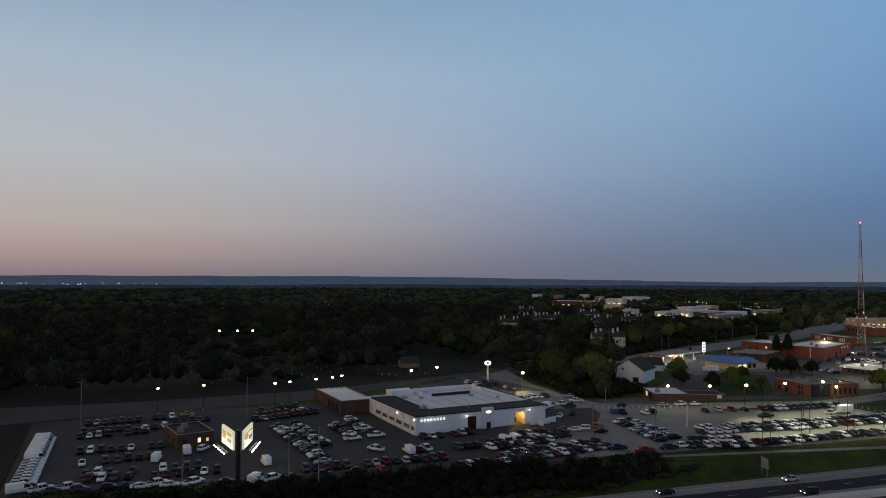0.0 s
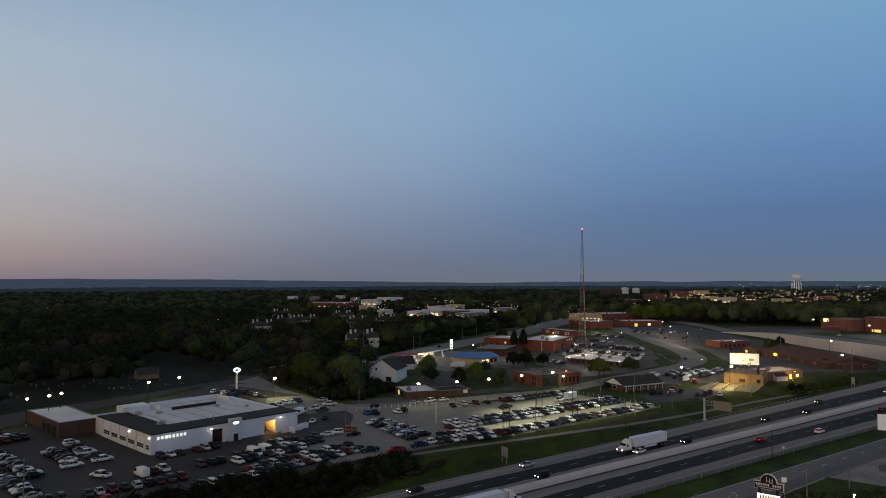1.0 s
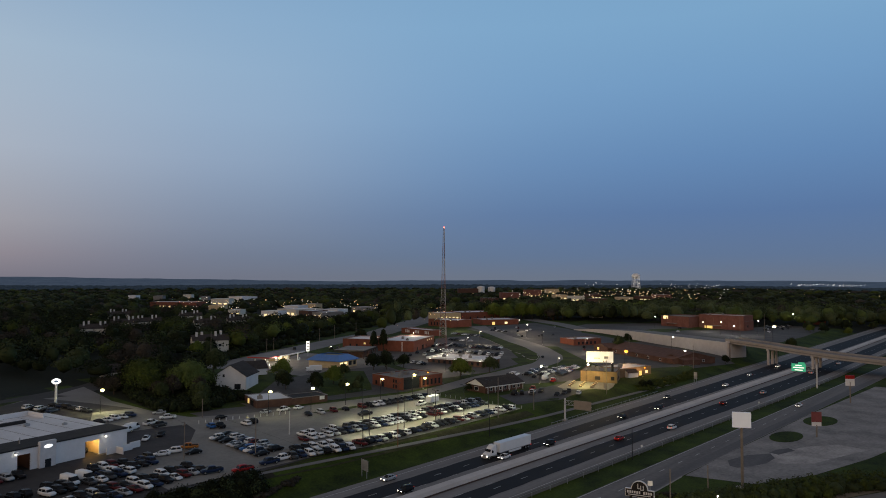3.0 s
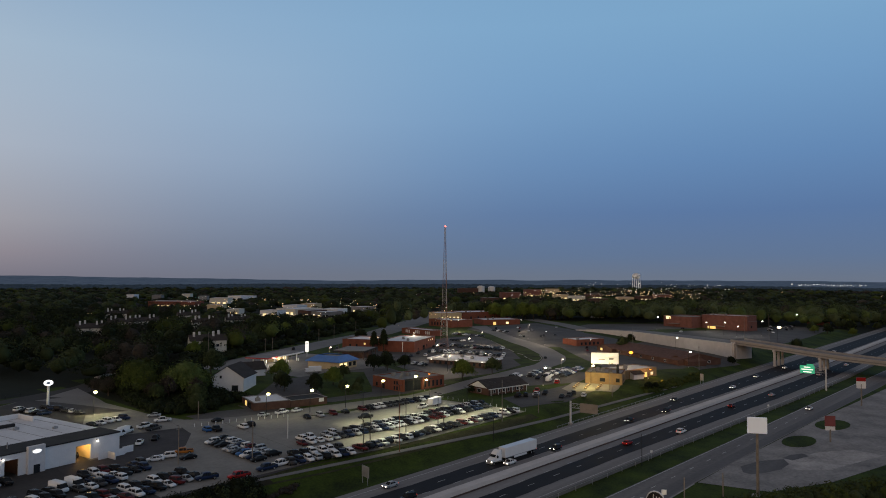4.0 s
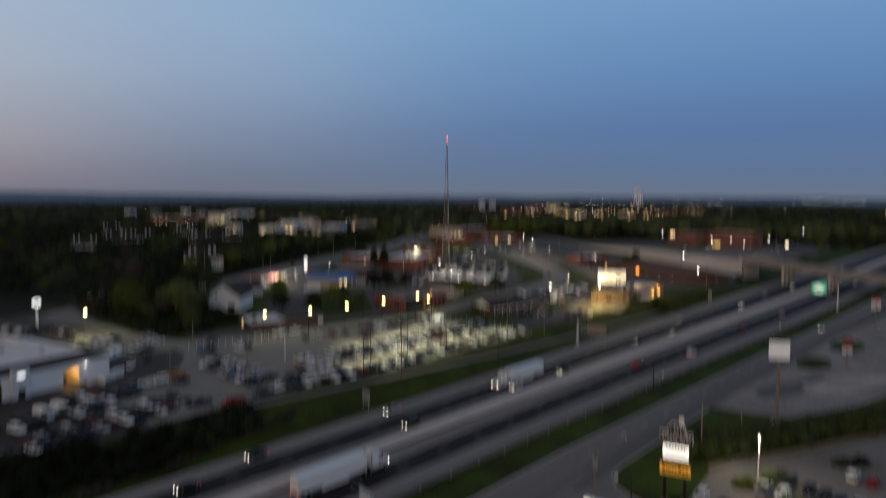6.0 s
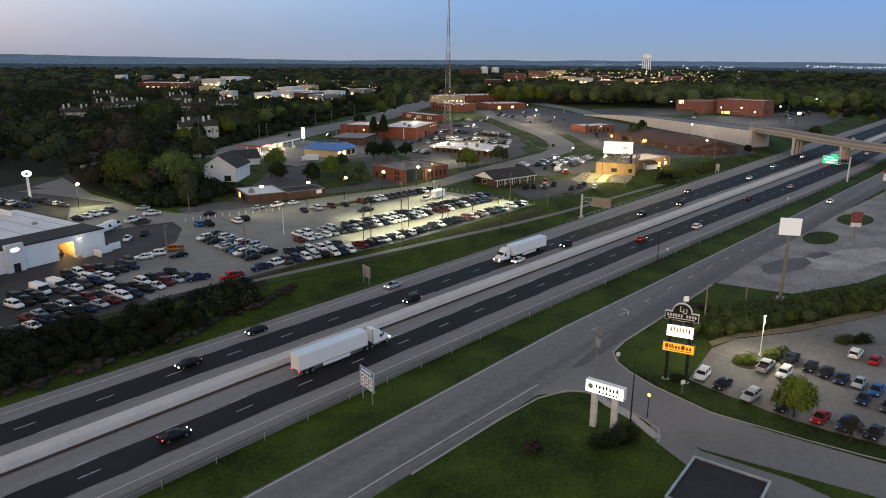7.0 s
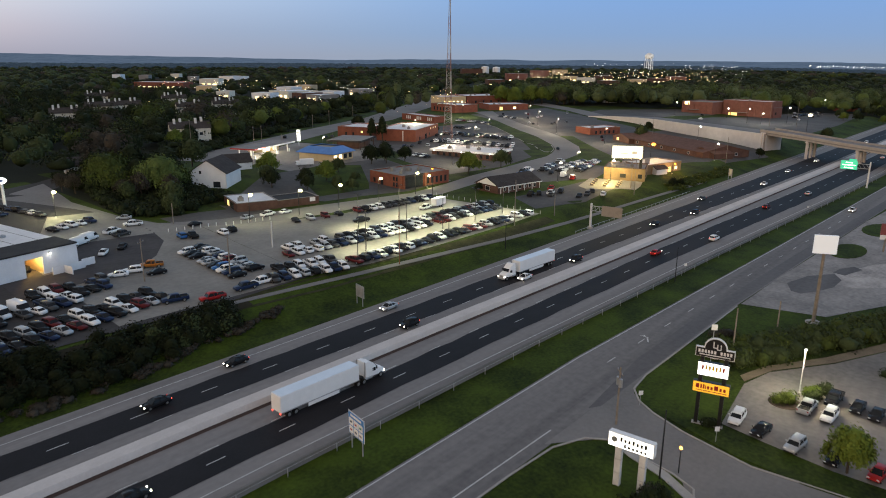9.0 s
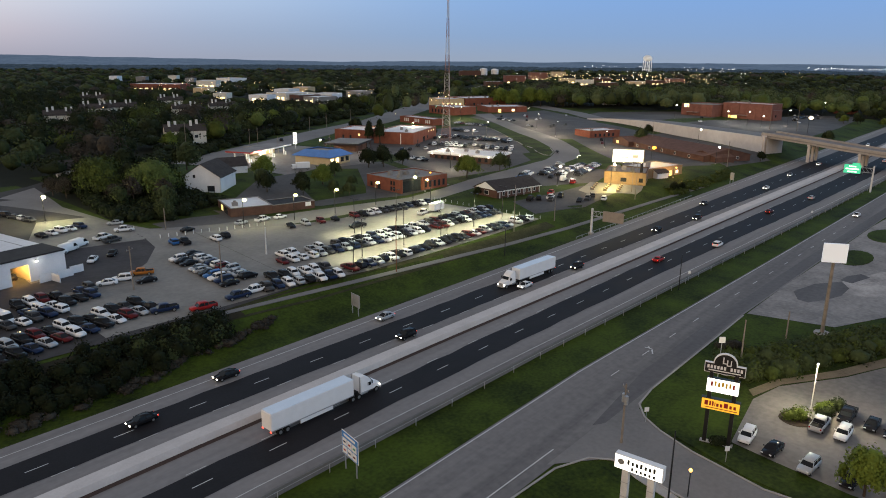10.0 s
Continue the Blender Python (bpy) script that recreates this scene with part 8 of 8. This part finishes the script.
def woods(name, label, places, mats, h0, h1, spread, n_leaf, leaf_size, ico):
    """Closed woods: cores with leaf clumps over them, joined by tone."""
    field = np.array([noise.noise((x / 60, y / 60, 0.0)) for x, y in places]) + 0.34 * rng.normal(size=len(places))
    rank = np.argsort(np.argsort(field)) / max(1, len(places))
    tone = np.minimum(np.searchsorted(np.cumsum([w for _, w in mats]), rank, side="right"), len(mats) - 1)
    for t, (mat, _) in enumerate(mats):
        vs, ts, qs, base = [], [], [], 0
        lv, lo = [], []
        for k in np.nonzero(tone == t)[0]:
            x, y = places[k]
            h = rng.uniform(h0, h1)
            s = spread * rng.uniform(0.75, 1.25)
            if any((x - a) ** 2 + (y - b) ** 2 < r * r for a, b, r in LOW):
                h, s = rng.uniform(4.5, 8.2), s * 0.75
            c = np.array([x, y, far_z(x, y) + h * 0.50])
            dims = np.array([s, s * rng.uniform(0.8, 1.2), h * 0.52])
            cv = ico[0] * dims * ((0.48 if n_leaf > 60 else 0.74) + 0.06 * rng.normal(size=(len(ico[0]), 1))) + c
            vs.append(cv)
            ts.append(ico[1] + base)
            base += len(cv)
            if n_leaf:
                d = rng.normal(size=(n_leaf, 3))
                d /= np.linalg.norm(d, axis=1)[:, None]
                d[:, 2] = np.abs(d[:, 2]) * 1.2 - 0.25
                lobe = rng.normal(size=(14, 3))
                lobe /= np.linalg.norm(lobe, axis=1)[:, None]
                lobe[:, 2] = np.abs(lobe[:, 2]) - 0.2
                pick = lobe[rng.integers(0, 14, n_leaf)] * rng.uniform(0.5, 0.72)
                lv.append(c + (pick + d * rng.uniform(0.3, 0.5, (n_leaf, 1))) * dims)
                lo.append(pick + d * 0.5 + np.array([0, 0, 0.15]))
        if not vs:
            continue
        v = np.concatenate(vs)
        q = np.zeros((0, 4), int)
        if lv:
            l_v, q = leaves(np.concatenate(lv), leaf_size, np.concatenate(lo))
            q = q + len(v)
            v = np.concatenate([v, l_v])
        ob = new(name, fast_mesh(name, v, np.concatenate(ts), q, mat))
        tagged(ob, label, "woods", kind="stuff")


TONES = [(LEAFDARK, 0.50), (LEAF, 0.33), (LEAFGROVE, 0.08), (TWIG, 0.09)]
near_places = scatter(320, 900, 15.5)
# mostly dark leaves here, putting the dimmer look of the west into colour
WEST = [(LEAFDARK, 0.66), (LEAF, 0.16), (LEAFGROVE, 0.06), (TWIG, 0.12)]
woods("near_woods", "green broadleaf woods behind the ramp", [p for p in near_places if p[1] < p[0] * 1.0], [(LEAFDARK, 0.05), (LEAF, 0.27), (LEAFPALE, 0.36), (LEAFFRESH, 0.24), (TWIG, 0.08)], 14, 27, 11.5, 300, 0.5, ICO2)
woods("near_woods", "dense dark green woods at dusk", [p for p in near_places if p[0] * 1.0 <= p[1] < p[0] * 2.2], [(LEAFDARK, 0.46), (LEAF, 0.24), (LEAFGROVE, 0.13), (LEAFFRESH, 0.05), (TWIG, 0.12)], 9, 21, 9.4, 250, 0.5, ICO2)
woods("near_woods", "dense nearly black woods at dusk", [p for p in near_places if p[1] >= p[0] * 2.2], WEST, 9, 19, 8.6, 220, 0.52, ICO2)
woods("middle_woods", "dark woods beyond the town", scatter(900, 1500, 22), TONES, 9, 18, 11, 40, 1.05, ICO1)
woods("middle_woods", "dark woods beyond the town", scatter(1500, 2300, 31), TONES, 9, 17, 15, 22, 1.6, ICO1)
woods("far_woods", "distant woods below the horizon with haze put in as glow", scatter(2300, 3900, 44), [(HAZEWOOD, 1.0)], 8, 14, 24, 0, 1, ICO1)


def bush_bank(name, label, places, mat, h, spread, n_leaf, leaf_size):
    vs, ts, lv, lo, base = [], [], [], [], 0
    for x, y in places:
        hh, s = h * rng.uniform(0.7, 1.3), spread * rng.uniform(0.7, 1.3)
        c = np.array([x, y, far_z(x, y) + hh * 0.35])
        dims = np.array([s, s, hh * 0.6])
        cv = ICO1[0] * dims * 0.72 * (1 + 0.15 * rng.normal(size=(len(ICO1[0]), 1))) + c
        vs.append(cv)
        ts.append(ICO1[1] + base)
        base += len(cv)
        d = rng.normal(size=(n_leaf, 3))
        d /= np.linalg.norm(d, axis=1)[:, None]
        lv.append(c + d * dims * rng.uniform(0.7, 1.1, (n_leaf, 1)))
        lo.append(d + np.array([0, 0, 0.2]))
    v = np.concatenate(vs)
    l_v, q = leaves(np.concatenate(lv), leaf_size, np.concatenate(lo))
    ob = new(name, fast_mesh(name, np.concatenate([v, l_v]), np.concatenate(ts), q + len(v), mat))
    return ob


# scrub on the bank between the lot and the highway
places_ = [(x, y) for x, y in ((rng.uniform(-140, 86), rng.uniform(124.5, 139)) for _ in range(820)) if y < 138.5 - max(0, x - 40) * 0.06 and y > 124.5 + max(0, x - 60) * 0.18]
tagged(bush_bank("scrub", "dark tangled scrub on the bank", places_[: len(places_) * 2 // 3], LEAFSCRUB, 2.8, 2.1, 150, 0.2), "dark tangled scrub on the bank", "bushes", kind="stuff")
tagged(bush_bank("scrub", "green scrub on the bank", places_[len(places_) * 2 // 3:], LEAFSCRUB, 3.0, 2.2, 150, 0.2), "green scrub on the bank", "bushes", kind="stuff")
places_ = [(x, 123.6 + max(0, x - 60) * 0.16 + rng.uniform(-0.9, 1.2)) for x in rng.uniform(-140, 96, 260)]
tagged(bush_bank("scrub", "", places_, TWIG, 1.0, 1.3, 90, 0.13), "dead brown growth along the foot of the scrub", "bushes", kind="stuff")
places_ = [(68 + 16 * rng.random(), 127.5 + 7 * rng.random()) for _ in range(22)]
tagged(bush_bank("scrub", "fresh green shrubs on the bank", places_, LEAF, 2.8, 2.0, 110, 0.28), "fresh green shrubs on the bank", "bushes", kind="stuff")
places_ = [(x, y) for x, y in ((rng.uniform(110, 150), rng.uniform(219, 318)) for _ in range(420)) if not (x > 126 and y < 224) and x > 110.5 + max(0, (y - 235) * 0.12) and y > 262 - (x - 113) * 0.55 - 34 and not (137 < x and y < 231)]
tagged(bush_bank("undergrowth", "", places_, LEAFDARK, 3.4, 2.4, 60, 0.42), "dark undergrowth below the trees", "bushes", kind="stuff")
# thicket along the far side of the avenue
places_ = [(x, 368 + (x - 255) * 0.565 + rng.uniform(4, 22)) for x in rng.uniform(150, 560, 230)]
tagged(bush_bank("thicket", "", places_, LEAFDARK, 5.0, 3.8, 60, 0.5), "dark thicket along the avenue", "bushes", kind="stuff")
# hedge behind the parking lot, along the yard
places_ = []
for k in range(230):
    f = rng.random()
    x_, y_ = 136 + 60 * f, 46.5 - 33 * f
    places_.append((x_ + rng.uniform(-2.4, 4.5), y_ + rng.uniform(-0.6, 7.0) - 0.5))
tagged(bush_bank("hedge", "", places_[:120], LEAFGROVE, 3.4, 2.0, 130, 0.2), "overgrown green hedge behind the parking lot", "hedge", kind="stuff")
tagged(bush_bank("hedge", "", places_[120:], LEAF, 3.4, 2.1, 130, 0.2), "overgrown dark hedge behind the parking lot", "hedge", kind="stuff")
strip("dirt_bank", [(133, 44.2), (140, 42.0), (152, 34.5), (168, 27), (210, 8)], [(131, 42.8), (139, 40.4), (150.5, 32.6), (166, 25), (209, 5)], DIRT, 0.10, "bare dirt strip along the hedge", "ground", step=1.5)
for x_, y_, h_, s_, m_, l_ in ((127.4, 35.3, 2.0, 1.7, LEAFNEW, "round lit bush on a mulch bed"), (133.2, 32.4, 2.4, 1.5, LEAFNEW, "bright green bush beside the lamp"), (135.2, 31.2, 2.0, 1.3, LEAF, "green bush beside the lamp"), (131.6, 31.8, 1.6, 1.2, LEAF, "low green bush beside the lamp"),
                               (150.5, 23.4, 1.8, 1.6, LEAF, "low green bush on an island"), (153, 21, 1.8, 1.8, LEAFDARK, "dark green bush on an island"), (86.6, 39.6, 3.4, 2.4, LEAFDARK, "dark bush below the shop sign"), (84.4, 41.2, 1.8, 1.9, LEAFDARK, "dark bush below the shop sign"),
                               (88.8, 40.6, 1.6, 1.5, TWIG, "dark leafless bush below the shop sign"), (111.8, 41.6, 1.3, 1.4, LEAFDARK, "dark bush between the sign posts"), (150, 53.4, 1.5, 2.2, TWIG, "grey leafless shrub beside the road"), (76.5, 48.5, 1.6, 1.0, TWIG, "bare reddish shrub on the grass")):
    tagged(bush_bank("bush", "", [(x_, y_), (x_ + 0.5 * s_, y_ - 0.3 * s_), (x_ - 0.4 * s_, y_ + 0.4 * s_)], m_, h_, s_ * 0.75, 320, 0.13), l_, "bush")
bm = rodded((127.4, 35.1, 0.0), (127.4, 35.1, 0.16), 2.6, 2.5, 20)
tagged(link_mesh("mulch_bed", bm, BARK), "round dark mulch bed with a kerb", "planting bed")
# low bushes along the slope below the bar
places_ = [(rng.uniform(292, 372), rng.uniform(125.5, 131.5)) for _ in range(60)]
tagged(bush_bank("scrub", "", places_, LEAFGROVE, 1.5, 2.2, 90, 0.25), "low green scrub on the grass slope below the bar", "bushes", kind="stuff")

# gravestones beyond the back street
vs, qs_ = [], []
for k in range(420):
    x_, y_ = rng.uniform(-160, 70), rng.uniform(300, 425)
    h_, w_, z_ = rng.uniform(0.4, 1.1), rng.uniform(0.2, 0.4), far_z(x_, y_)
    b0 = len(vs)
    for dz in (-0.1, h_):
        for dx, dy in ((-w_, -0.1), (w_, -0.1), (w_, 0.1), (-w_, 0.1)):
            vs.append((x_ + dx, y_ + dy, z_ + dz))
    qs_ += [(b0, b0 + 1, b0 + 5, b0 + 4), (b0 + 1, b0 + 2, b0 + 6, b0 + 5), (b0 + 2, b0 + 3, b0 + 7, b0 + 6), (b0 + 3, b0, b0 + 4, b0 + 7), (b0 + 4, b0 + 5, b0 + 6, b0 + 7)]
ob = new("gravestones", fast_mesh("gravestones", np.array(vs), np.zeros((0, 3), int), np.array(qs_), OLDROAD))
tagged(ob, "scattered grey gravestones on a dark lawn", "gravestones", kind="stuff")
places_ = [(rng.uniform(-165, 75), rng.uniform(284, 430)) for _ in range(330)]
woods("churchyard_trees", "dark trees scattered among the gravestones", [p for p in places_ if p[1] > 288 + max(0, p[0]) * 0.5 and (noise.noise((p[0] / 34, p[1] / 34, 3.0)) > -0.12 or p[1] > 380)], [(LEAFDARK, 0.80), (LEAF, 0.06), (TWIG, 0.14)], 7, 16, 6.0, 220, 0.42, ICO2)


# ---- distant lights of the town ----
def lights(name, label, places, mat):
    vs, ts, base = [], [], 0
    for x, y, z, r in places:
        vs.append(ICO1[0] * r + np.array([x, y, z]))
        ts.append(ICO1[1] + base)
        base += len(ICO1[0])
    ob = new(name, fast_mesh(name, np.concatenate(vs), np.concatenate(ts), np.zeros((0, 4), int), mat))
    tagged(ob, label, "lights", kind="stuff")


def polar(a0, a1, r0, r1, z0, z1, n, size=0.00024):
    out = []
    for _ in range(n):
        a, r = radians(rng.uniform(a0, a1)), rng.uniform(r0, r1)
        x, y = r * math.cos(a), r * math.sin(a)
        out.append((x, y, far_z(x, y) + rng.uniform(z0, z1), r * size * rng.uniform(0.35, 1.25) ** 1.5))
    return out


WARM_DOT, WHITE_DOT, RED_DOT, GREEN_DOT = glow("town_warm", (1.0, 0.66, 0.32), 4.0), glow("town_white", (1.0, 0.95, 0.86), 4.0), glow("town_red", (1.0, 0.10, 0.06), 2.5), glow("town_green", (0.25, 1.0, 0.75), 2.0)
lights("town_lights", "warm distant town lights", polar(47, 64, 1050, 1350, 8, 14, 26) + polar(46, 62, 820, 1150, 10, 14, 70, 0.00030) + polar(50, 57, 640, 720, 6, 10, 26, 0.0004) + polar(20, 34, 1250, 1800, 12, 17, 190, 0.00030) + polar(5, 20, 1500, 2600, 12, 20, 16) + polar(39, 45, 640, 1000, 7, 11, 40, 0.0004) + polar(40, 70, 500, 900, 9, 14, 26), WARM_DOT)
lights("town_lights", "white distant town lights", polar(47, 64, 1050, 1350, 8, 14, 22) + polar(46, 62, 860, 1120, 8, 13, 80) + polar(48, 56, 700, 780, 6, 11, 30) + polar(18, 35, 1250, 1900, 12, 18, 120, 0.00026) + polar(18.5, 23, 1850, 2300, 16, 24, 44, 0.0002) + polar(95, 108, 3000, 3600, 15, 19, 40, 0.00032) + polar(9, 14, 3200, 3800, 18, 24, 60, 0.00026) + polar(40, 105, 500, 1600, 10, 16, 40)
       + polar(20, 30, 3000, 3800, 20, 26, 24, 0.00024), WHITE_DOT)
lights("town_lights", "red distant signal lights", polar(38, 42.5, 700, 860, 6, 9, 10) + polar(60, 62, 1100, 1150, 9, 11, 5), RED_DOT)
lights("town_lights", "green distant signal lights", polar(40, 43, 640, 760, 6, 9, 8) + polar(60, 63, 1150, 1200, 12, 14, 4), GREEN_DOT)
